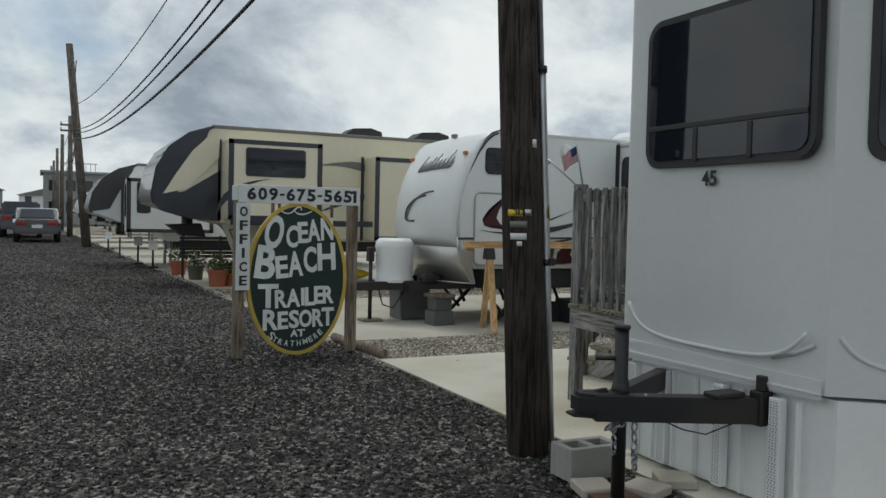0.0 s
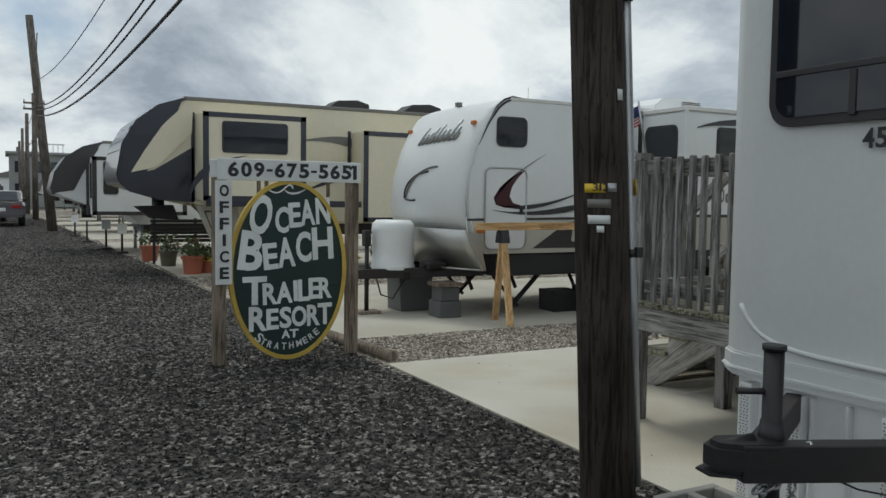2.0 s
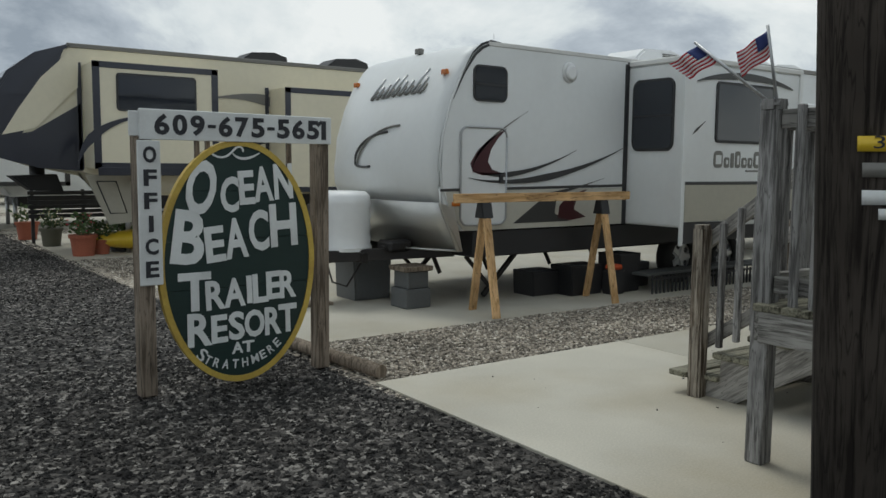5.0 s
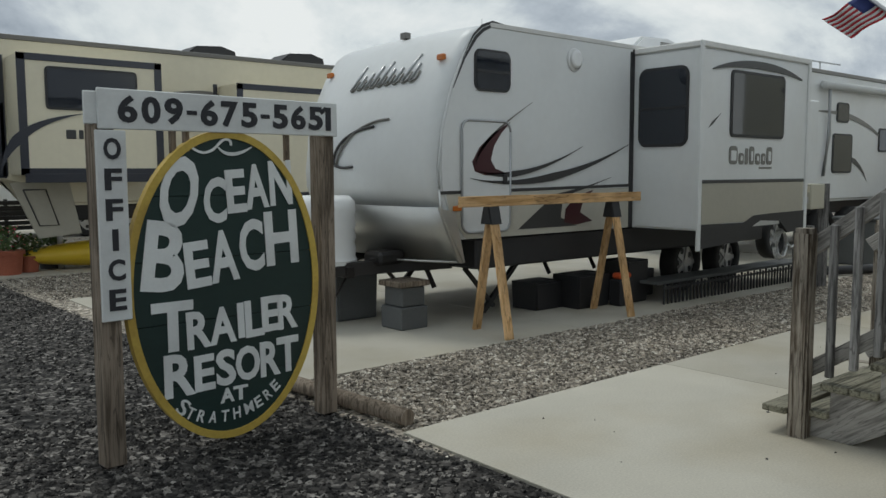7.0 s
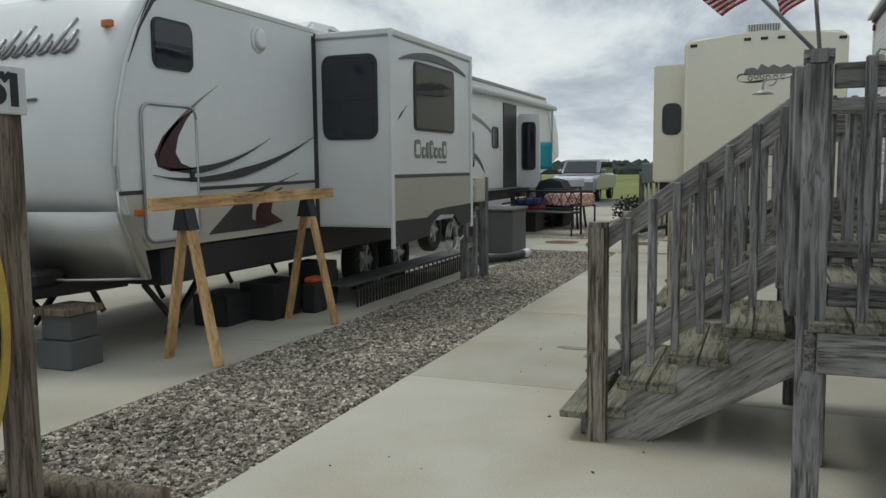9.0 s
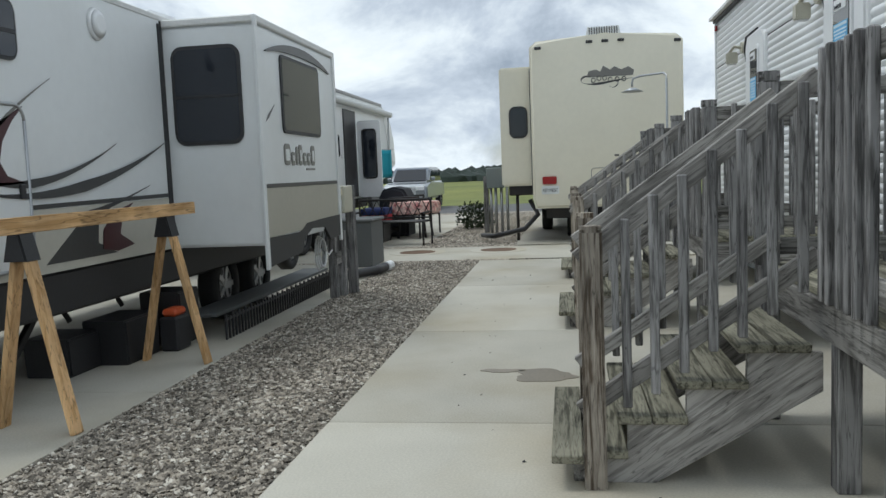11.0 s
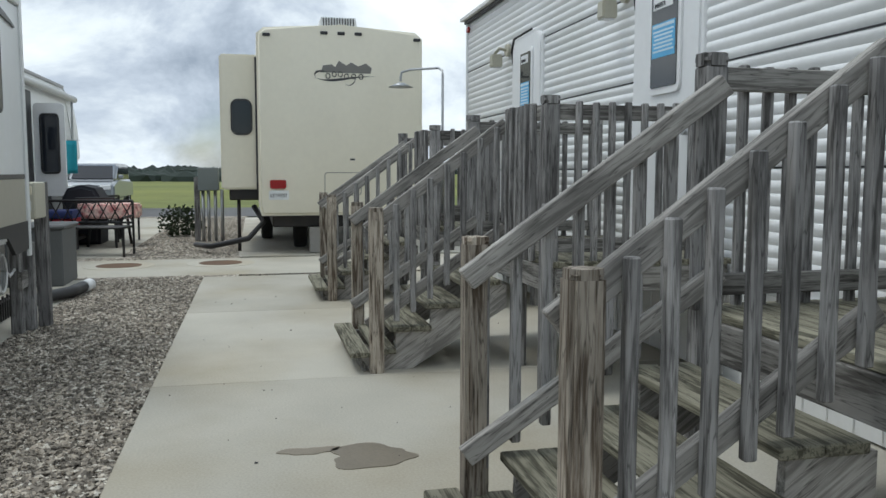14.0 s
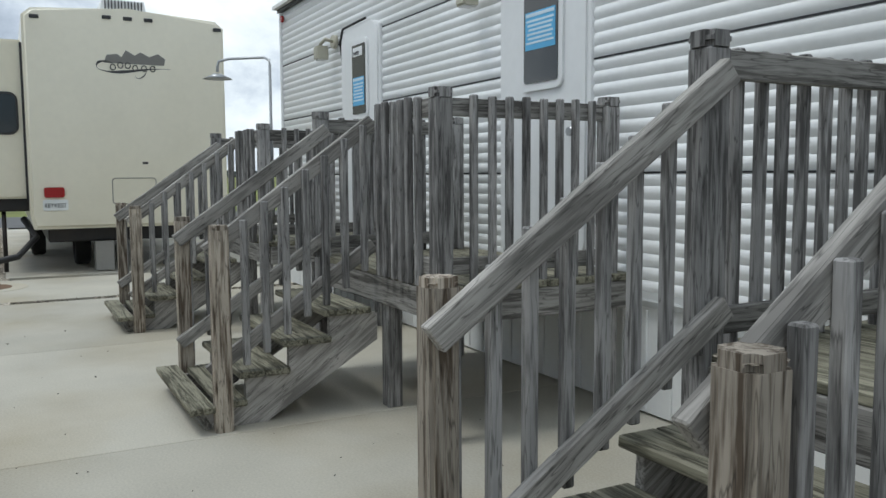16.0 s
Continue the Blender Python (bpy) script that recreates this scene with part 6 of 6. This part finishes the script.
RVY = 24.1
SITE[0] = "third_lot"
rv3 = big_trailer("fifth_wheel", 2.85, 11.5, RVY, RVY + 2.4, 2.75, 0.7, -1, "white fifth-wheel trailer with a black nose", WHITE, DARKG, slides=((3.75, 6.0, 0.95, 2.35, 0.7),), wins=((4.0, 4.35, 1.45, 2.25, 0.7),), ac=((6.0, RVY + 1.2), (5.0, RVY + 1.0)), cap=DARKG)
block("slide_window", rv3, 3.735, 3.75, RVY - 0.52, RVY - 0.16, 1.35, 2.2, TINT, 0.004)
SITE[0] = "lane"
for i, (y, h, fl, xo) in enumerate(((31.2, 2.7, 0.7, 3.7), (38.3, 2.8, 0.7, 3.9), (45.0, 2.6, 0.7, 3.6), (52.0, 2.8, 0.7, 3.8), (60, 2.8, 0.7, 3.7), (68, 2.7, 0.7, 3.9), (76, 2.8, 0.7, 3.7))):
    v = big_trailer("fifth_wheel", xo, xo + 8, y, y + 2.4, h, fl, -1, "white trailer with dark windows beside the road", WHITE, GREYP, slides=((xo + 1.8, xo + 4.2, 0.95, 2.3, 0.6),), wins=((xo + 2.1, xo + 2.6, 1.4, 2.1, 0.6), (xo + 3.1, xo + 3.8, 1.4, 2.0, 0.6)), ac=((xo + 3, y + 1.2),), cap=(GREYP, WHITE, KHAKI)[i % 3])
    block("front_pane", v, xo + 1.785, xo + 1.80, y - 0.48, y - 0.12, 1.35, 2.1, TINT, 0.004)

SITE[0] = "neighbour"
w5 = big_trailer("fifth_wheel", 15.2, 24.2, 10.6, 13.0, 3.1, 0.85, 1, "white fifth-wheel trailer with its door open", WHITE, DARKG, wins=((17.7, 18.35, 1.35, 2.05, 0), (17.8, 18.2, 2.25, 2.6, 0), (19.3, 19.65, 1.75, 2.2, 0)), ac=((17.0, 11.8), (16.2, 11.8)), cap=WHITE)
block("slide_out", w5, 14.6, 16.4, 10.1, 10.62, 1.0, 2.5, WHITE, 0.02)
window(w5, "y", 10.1, -1, 15.0, 16.1, 1.5, 2.2, 0.05, 0.03)
block("doorway", w5, 19.95, 20.75, 10.575, 10.60, 0.9, 2.75, CHAR, 0.004)
dr = prism("door", w5, rounded(10.02, 10.56, 0.88, 2.55, 0.08), "x", 20.76, 20.81, PLASTW, 0.006, label="white door standing open")
prism("door_pane", dr, rounded(10.13, 10.43, 1.30, 2.35, 0.06), "x", 20.745, 20.80, TINT)
pipe("door_pane_rim", dr, [(20.745, y, z) for y, z in rounded(10.13, 10.43, 1.30, 2.35, 0.06) + rounded(10.13, 10.43, 1.30, 2.35, 0.06)[:1]], 0.02, CHAR, 5)
pipe("awning_roll", w5, [(17.2, 10.5, 2.85), (20, 10.48, 2.87), (23.5, 10.5, 2.88)], 0.07, SIDEM, 10)
for x in (17.4, 23.3):
    pipe("awning_arm", w5, [(x, 10.5, 2.85), (x + 0.1, 10.55, 2.0), (x, 10.57, 1.3)], 0.03, STEEL, 6)
swoosh("swoosh", w5, ((17.0, 2.4), (18.2, 2.5), (19.4, 2.2), (19.8, 1.7)), 0.1, "y", 10.588, GREYP)
swoosh("swoosh", w5, ((18.0, 1.7), (18.5, 1.6), (18.8, 1.4), (18.9, 1.2)), 0.1, "y", 10.588, DARKG)
block("steps", w5, 19.95, 20.75, 10.0, 10.55, 0.35, 0.42, BLACK, 0.01)
block("steps", w5, 19.95, 20.75, 9.7, 10.1, 0.12, 0.19, BLACK, 0.01)
prism("porch_screen", w5, [(10.35, 0.0), (10.5, 0.0), (10.52, 1.2), (10.45, 1.2)], "x", 21.2, 22.2, GREYBOX, 0.01)
tw = thing("towel", (22.4, 10.3, 1.2), "teal towel hung beside the trailer door", "towel")
bm = bmesh.new()
g = [[bm.verts.new((22.3 + 0.05 * math.sin(i), 10.2 + 0.07 * i, 1.95 - 0.11 * j + 0.01 * math.sin(i * j))) for j in range(7)] for i in range(6)]
for i in range(5):
    for j in range(6):
        bm.faces.new((g[i][j], g[i + 1][j], g[i + 1][j + 1], g[i][j + 1]))
o = attach("cloth", bm, TEAL, tw, True)
o.modifiers.new("cloth", "SOLIDIFY").thickness = 0.01
pipe("line", tw, [(22.4, 10.15, 1.96), (22.35, 10.6, 1.97)], 0.006, STEEL, 5)
an = thing("roof_antenna", (18.6, 11.4, 3.1), "thin roof television antenna", "antenna")
rod("mast", an, (18.6, 11.4, 3.08), (18.6, 11.4, 3.45), 0.015, STEEL)
rod("boom", an, (18.0, 11.4, 3.45), (19.3, 11.4, 3.47), 0.015, STEEL)

# ---- patio furniture ----
SITE[0] = "patio"


def bench(x, y, L, ang):
    b = thing("patio_bench", (x, y, 0), "black wrought-iron patio bench with a lattice back", "bench", "patio seats")
    bm = bmesh.new()
    for sx in (-L / 2, L / 2):
        for sy in (-0.22, 0.22):
            add_rod(bm, (x + sx, y + sy, -0.012), (x + sx, y + sy, 0.44 if sy > 0 else 0.85), 0.02, None, 8)
        add_rod(bm, (x + sx, y - 0.22, 0.62), (x + sx, y + 0.24, 0.60), 0.02, None, 8)
    add_rod(bm, (x - L / 2, y - 0.22, 0.85), (x + L / 2, y - 0.22, 0.85), 0.022, None, 8)
    add_rod(bm, (x - L / 2, y - 0.22, 0.50), (x + L / 2, y - 0.22, 0.50), 0.018, None, 8)
    k = int(L / 0.18)
    for i in range(k):
        a = -L / 2 + L * i / k
        add_rod(bm, (x + a, y - 0.22, 0.5), (x + a + L / k, y - 0.22, 0.85), 0.010, None, 6)
        add_rod(bm, (x + a + L / k, y - 0.22, 0.5), (x + a, y - 0.22, 0.85), 0.010, None, 6)
    attach("frame", bm, BLACK, b)
    block("seat", b, x - L / 2, x + L / 2, y - 0.22, y + 0.24, 0.42, 0.46, BLACK, 0.012)
    b.rotation_euler.z = radians(ang)


bench(15.55, 9.75, 1.5, 78)
bench(16.9, 9.75, 0.62, 100)
bench(18.3, 9.6, 0.6, 150)
tb = thing("patio_table", (17.3, 9.6, 0), "round patio table under a flowered cloth", "table")
prism("cloth", tb, [(17.3 + 0.55 * math.cos(t * math.tau / 28), 9.6 + 0.55 * math.sin(t * math.tau / 28)) for t in range(28)], "z", 0.50, 0.75, CLOTH, 0.03)
for a in range(4):
    rod("leg", tb, (17.3 + 0.42 * math.cos(a * 1.57 + 0.7), 9.6 + 0.42 * math.sin(a * 1.57 + 0.7), -0.012), (17.3 + 0.35 * math.cos(a * 1.57 + 0.7), 9.6 + 0.35 * math.sin(a * 1.57 + 0.7), 0.5), 0.025, BLACK)
gr = thing("covered_grill", (18.0, 10.1, 0), "barbecue grill under a dark fitted cover", "grill")
prism("cover", gr, [(9.8, -0.01), (10.4, -0.01), (10.42, 0.85), (10.33, 1.02), (10.1, 1.08), (9.87, 1.02), (9.78, 0.85)], "x", 17.5, 18.4, STOOLG, 0.06, 3, smooth=True)
cs = thing("seat_cushions", (16.3, 10.2, 0), "stacked blue and red seat cushions", "cushion")
prism("cushion", cs, rounded(16.0, 16.7, 0.42, 0.54, 0.05), "y", 9.95, 10.45, FLAGR, 0.04)
prism("cushion", cs, rounded(15.98, 16.72, 0.55, 0.68, 0.05), "y", 9.95, 10.45, FLAGB, 0.05)
block("stand", cs, 16.0, 16.7, 10.0, 10.4, -0.012, 0.419, BLACK, 0.02)

# ---- potted plants and clutter by the next lot ----
SITE[0] = "plain"


def pot_plant(x, y, r, h, mat, spread, petals):
    p = thing("potted_plant", (x, y, 0), "flowering plant in a clay-coloured pot", "potted plant", "potted plants")
    bm = bmesh.new()
    add_rod(bm, (x, y, 0), (x, y, h * 0.86), r * 0.78, r * 0.95, 20)
    add_rod(bm, (x, y, h * 0.84), (x, y, h), r * 1.06, r * 1.08, 20)
    attach("pot", bm, mat, p)
    foliage(p, (x, y, h), spread, spread * 1.7, 130, 0.10, LEAF)
    if petals:
        foliage(p, (x, y, h + 0.03), spread, spread * 1.6, 45, 0.05, petals, "flowers")


pot_plant(3.78, 18.45, 0.22, 0.36, TERRA, 0.19, PETAL)
pot_plant(3.5, 22.2, 0.22, 0.36, TERRA, 0.2, BLOOM)
pot_plant(3.65, 20.5, 0.20, 0.34, OLIVEP, 0.17, BLOOM)
pot_plant(4.5, 18.9, 0.22, 0.34, CHAR, 0.15, None)
pot_plant(4.1, 18.6, 0.16, 0.25, TERRA, 0.15, BLOOM)
SITE[0] = "next_lot"
ky = thing("kayak", (6.2, 18.6, 0), "yellow kayak lying under the trailer", "kayak")
bm = bmesh.new()
rr = []
for i in range(15):
    t = i / 14
    w_ = 0.34 * math.sin(math.pi * t) ** 0.6 + 0.01
    rr.append([bm.verts.new((4.2 + 3.6 * t, 18.0 + w_ * math.cos(k * math.tau / 12), 0.22 + 0.6 * w_ * math.sin(k * math.tau / 12))) for k in range(12)])
for a, b in zip(rr, rr[1:]):
    for k in range(12):
        bm.faces.new((a[k], a[(k + 1) % 12], b[(k + 1) % 12], b[k]))
attach("hull", bm, YELLOWK, ky, True)
sk = thing("slatted_skirt", (4.6, 20.6, 0), "dark slatted panel beside the trailer", "panel")
for k in range(6):
    block("slat", sk, 3.75, 5.6, 20.5, 20.53, 0.46 + k * 0.085, 0.53 + k * 0.085, CHAR, 0.006)
for x in (3.8, 4.7, 5.55):
    block("stay", sk, x, x + 0.06, 20.53, 20.58, 0, 0.98, CHAR, 0.004)
SITE[0] = "plain"
for x, y, h in ((3.0, 27.0, 0.85), (2.8, 31.0, 0.7), (2.7, 35, 0.8), (3.2, 25.0, 0.8)):
    lp = thing("lot_post", (x, y, 0), "short black post with a lot sign on a base plate", "post", "lot posts")
    rod("post", lp, (x, y, 0), (x, y, h), 0.03, BLACK)
    block("base", lp, x - 0.14, x + 0.14, y - 0.14, y + 0.14, 0, 0.05, BLACK, 0.01)
    if h > 0.7:
        block("plate", lp, x - 0.12, x + 0.12, y - 0.045, y - 0.03, h - 0.28, h, SIGNW, 0.004)

# ---- cars ----
def car(x, y, ang, paint, suv, label, group="cars"):
    c = thing("car", (x, y, 0), label, "car", group)
    L, W, H = (4.7, 1.85, 1.75) if suv else (4.6, 1.8, 1.42)
    f = x - L / 2
    if suv:
        low = [(f, 0.40), (f, 0.95), (f + 0.1, 1.05), (f + 1.15, 1.12), (f + 4.6, 1.12), (f + 4.7, 0.9), (f + 4.7, 0.4)]
        top = [(f + 1.1, 1.10), (f + 1.75, 1.68), (f + 2.1, 1.74), (f + 4.2, 1.73), (f + 4.6, 1.10)]
    else:
        low = [(f, 0.35), (f, 0.62), (f + 0.15, 0.74), (f + 1.25, 0.90), (f + 3.6, 0.95), (f + 4.5, 0.92), (f + 4.6, 0.7), (f + 4.6, 0.35)]
        top = [(f + 1.2, 0.90), (f + 2.0, 1.38), (f + 2.4, 1.43), (f + 3.2, 1.40), (f + 4.0, 0.95)]
    prism("body", c, low, "y", y - W / 2, y + W / 2, paint, 0.10, 3, smooth=True)
    prism("cabin", c, top, "y", y - W / 2 + 0.12, y + W / 2 - 0.12, paint, 0.08, 2, smooth=True)
    z0, z1 = (1.15, 1.62) if suv else (0.95, 1.32)
    a, b = top[0], top[1]

    def edge(p, q, t, o):
        return (p[0] + (q[0] - p[0]) * t + o, p[1] + (q[1] - p[1]) * t + 0.02)

    for p, q, o in ((top[0], top[1], -0.015), (top[-1], top[-2], 0.015)):
        bm = bmesh.new()
        e0, e1 = edge(p, q, 0.1, o), edge(p, q, 0.9, o)
        bm.faces.new([bm.verts.new(v) for v in ((e0[0], y - W / 2 + 0.22, e0[1]), (e0[0], y + W / 2 - 0.22, e0[1]), (e1[0], y + W / 2 - 0.30, e1[1]), (e1[0], y - W / 2 + 0.30, e1[1]))])
        g_ = attach("windscreen", bm, TINT, c)
        g_.modifiers.new("pane", "SOLIDIFY").thickness = 0.01
    for s in (-1, 1):
        yy = y + s * (W / 2 - 0.125)
        prism("side_glass", c, [(top[0][0] + 0.25, z0), (top[1][0] + 0.08, z1), (top[3][0] - 0.05, z1), (top[4][0] - 0.35, z0)], "y", min(yy, yy + s * 0.02), max(yy, yy + s * 0.02), TINT)
        for xx in (f + 0.9, f + L - 0.95):
            wheel(c, xx, y + s * (W / 2 - 0.12), 0.33, 0.33, 0.22, s)
        block("tail_lamp", c, f + L - 0.06, f + L + 0.015, y + s * (W / 2 - 0.32) - 0.17, y + s * (W / 2 - 0.32) + 0.17, (0.72 if not suv else 0.85), (0.86 if not suv else 1.05), RED, 0.01)
        block("head_lamp", c, f - 0.015, f + 0.06, y + s * (W / 2 - 0.30) - 0.18, y + s * (W / 2 - 0.30) + 0.18, (0.58 if not suv else 0.80), (0.70 if not suv else 0.95), PLASTW, 0.01)
        block("mirror", c, top[0][0] + 0.35, top[0][0] + 0.5, y + s * (W / 2 + 0.0) - 0.09, y + s * (W / 2 + 0.0) + 0.09, z0 + 0.02, z0 + 0.17, paint, 0.03)
    block("number_plate", c, f + L, f + L + 0.02, y - 0.2, y + 0.2, 0.60, 0.74, SIGNW, 0.004)
    block("grille", c, f - 0.02, f + 0.02, y - 0.45, y + 0.45, (0.45 if not suv else 0.62), (0.58 if not suv else 0.92), STEEL, 0.01)
    block("bumper", c, f - 0.03, f + 0.05, y - 0.8, y + 0.8, 0.36, 0.48, CHAR, 0.02)
    c.rotation_euler.z = radians(ang)
    return c


SITE[0] = "lane"
car(1.42, 39.6, -90, CARB, False, "dark sedan parked with its tail to the lane")
car(0.7, 45.5, -90, CARB, True, "dark sport utility car parked beyond the sedan")
car(-0.3, 50.0, -90, FLAGR, False, "dark red sedan parked far down the lane")
SITE[0] = "plain"
car(36.5, 13.7, 0, CARG, True, "silver-grey sport utility car parked by the marsh")

# ---- far house and horizon ----
SITE[0] = "lane"
hs_ = thing("beach_house", (6, 95, 0), "two-storey grey house with a railed roof deck", "house")
block("wall", hs_, 1.8, 9, 92, 100, 0, 5.2, HOUSE, 0.02)
block("roof", hs_, 1.5, 9.3, 91.7, 100.3, 5.2, 5.45, HOUSE, 0.02)
for k in range(9):
    block("baluster", hs_, 3.0 + 0.45 * k, 3.08 + 0.45 * k, 91.9, 92.0, 5.45, 6.2, PLASTW, 0)
block("rail", hs_, 2.9, 6.8, 91.88, 92.02, 6.2, 6.32, PLASTW, 0)
for x in (2.3, 3.9, 5.5):
    for z in (1.2, 3.4):
        block("window", hs_, x, x + 0.9, 91.96, 92.02, z, z + 1.1, TINT, 0)
for i, (x, y, w_, h) in enumerate(((-8, 130, 9, 6), (10, 120, 10, 6.5), (-20, 160, 10, 7), (4, 170, 12, 6))):
    b = thing("beach_house", (x, y, 0), "distant pale beach house with a pitched roof", "house", "far houses")
    block("wall", b, x - w_ / 2, x + w_ / 2, y, y + 8, 0, h * 0.7, (HOUSE, VINYL)[i % 2], 0.02)
    prism("roof", b, [(x - w_ / 2 - 0.4, h * 0.7), (x + w_ / 2 + 0.4, h * 0.7), (x, h)], "y", y - 0.4, y + 8.4, GREYP)
    for k in range(3):
        for z in (0.8, 2.8):
            block("window", b, x - w_ / 2 + 1 + k * w_ / 3.4, x - w_ / 2 + 2.1 + k * w_ / 3.4, y - 0.05, y + 0.02, z, z + 1.2, TINT, 0)


def woods(x0, y0, x1, y1, n, hmin, hmax, seed, label):
    """A far belt of trees with an uneven crown line, as many overlapping clumps."""
    rng = random.Random(seed)
    bm = bmesh.new()
    for i in range(n):
        t = rng.random()
        x, y = x0 + (x1 - x0) * t + rng.uniform(-25, 25), y0 + (y1 - y0) * t
        h = hmin + (hmax - hmin) * (0.5 + 0.5 * noise.noise((t * 23, seed, 0))) * rng.uniform(0.75, 1.1)
        r = bmesh.ops.create_icosphere(bm, subdivisions=1, radius=1)
        bmesh.ops.scale(bm, verts=r["verts"], vec=(h * rng.uniform(0.8, 1.5), h * rng.uniform(1.0, 2.2), h))
        for v in r["verts"]:
            v.co += v.co * rng.uniform(-0.2, 0.2)
        bmesh.ops.translate(bm, verts=r["verts"], vec=(x, y, 0))
    return tagged(attach("backdrop", bm, TREES), label, "woods", kind="structure")


woods(620, -900, 620, 900, 900, 3.5, 6.5, 3, "dark line of far woods beyond the marsh")
woods(300, 60, 330, 260, 60, 1.6, 3.0, 5, "nearer clump of dark trees on the marsh")
woods(160, 5, 170, 45, 40, 1.2, 2.6, 9, "low scrub on the marsh")

# ---- damp marks, crumbs and stones ----
def stain(x, y, rx, ry, seed):
    rng = random.Random(seed)
    ph_ = [rng.uniform(0, 6) for _ in range(4)]
    pts = []
    for k in range(48):
        a = k * math.tau / 48
        r = 1 + 0.22 * math.sin(2 * a + ph_[0]) + 0.14 * math.sin(3 * a + ph_[1]) + 0.07 * math.sin(7 * a + ph_[2])
        pts.append((x + rx * r * math.cos(a), y + ry * r * math.sin(a)))
    return tagged(prism("puddle", None, pts, "z", 0.0005, 0.004, DAMP), "thin damp patch drying on the concrete", "puddle")


stain(7.33, 7.42, 0.15, 0.24, 4)
stain(7.47, 7.72, 0.06, 0.13, 6)


def stones(name, region, count, smin, smax, mat, label, z, seed):
    """Loose stones strewn over a rectangle: small uneven eight-sided lumps."""
    rng = np.random.RandomState(seed)
    base = np.array([(1, 0, 0), (-1, 0, 0), (0, 1, 0), (0, -1, 0), (0, 0, 1), (0, 0, -1)], float)
    tri = np.array([(0, 2, 4), (2, 1, 4), (1, 3, 4), (3, 0, 4), (2, 0, 5), (1, 2, 5), (3, 1, 5), (0, 3, 5)])
    x0, x1, y0, y1 = region
    pos = np.stack([rng.uniform(x0, x1, count), rng.uniform(y0, y1, count), np.full(count, z)], 1)
    size = smin + (smax - smin) * rng.rand(count) ** 2
    sc = np.stack([size * rng.uniform(0.7, 1.4, count), size * rng.uniform(0.7, 1.4, count), size * rng.uniform(0.45, 0.9, count)], 1)
    ang = rng.uniform(0, math.tau, count)
    v = base[None] * sc[:, None] * rng.uniform(0.75, 1.25, (count, 6, 1))
    v[:, :4, 2] += (rng.rand(count, 4) - 0.5) * size[:, None] * 0.7
    v[:, 4, :2] += (rng.rand(count, 2) - 0.5) * size[:, None] * 1.1
    c, s = np.cos(ang)[:, None], np.sin(ang)[:, None]
    v = np.stack([v[..., 0] * c - v[..., 1] * s, v[..., 0] * s + v[..., 1] * c, v[..., 2]], 2) + pos[:, None]
    f = tri[None] + (np.arange(count) * 6)[:, None, None]
    me = bpy.data.meshes.new(name)
    me.from_pydata(v.reshape(-1, 3).tolist(), [], f.reshape(-1, 3).tolist())
    me.materials.append(mat)
    return tagged(new(name, me), label, "gravel", kind="stuff")


stones("strip_stones", (3.72, 14.9, 8.67, 10.05), 42000, 0.008, 0.021, GRAVEL, "loose grey and tan gravel between the concrete pads", -0.004, 1)
stones("strip_stones", (3.6, 13.3, 15.32, 17.88), 9000, 0.012, 0.026, GRAVEL, "loose grey and tan gravel between the farther pads", -0.004, 2)
stones("strip_stones", (17.45, 30, 8.27, 10.18), 7000, 0.012, 0.028, GRAVEL, "loose gravel beyond the concrete walk", -0.014, 3)
stones("strip_stones", (14.86, 15.14, -1, 24), 900, 0.012, 0.024, GRAVEL, "loose gravel along the concrete walk", -0.014, 6)
stones("road_stones", (-0.4, 3.67, 2.6, 10.2), 42000, 0.007, 0.020, ROAD, "loose dark road gravel with pale bits", -0.014, 4)
stones("road_stones", (-1.0, 3.5, 10.2, 24), 20000, 0.010, 0.022, ROAD, "loose dark road gravel farther along", -0.014, 5)
stones("road_stones", (-2.5, 3.2, 24, 60), 24000, 0.014, 0.034, ROAD, "loose dark road gravel far down the lane", -0.016, 8)
stones("concrete_crumbs", (4.0, 13.0, 5.3, 8.6), 70, 0.004, 0.010, BLACK, "scattered dark crumbs on the concrete", 0.003, 7)
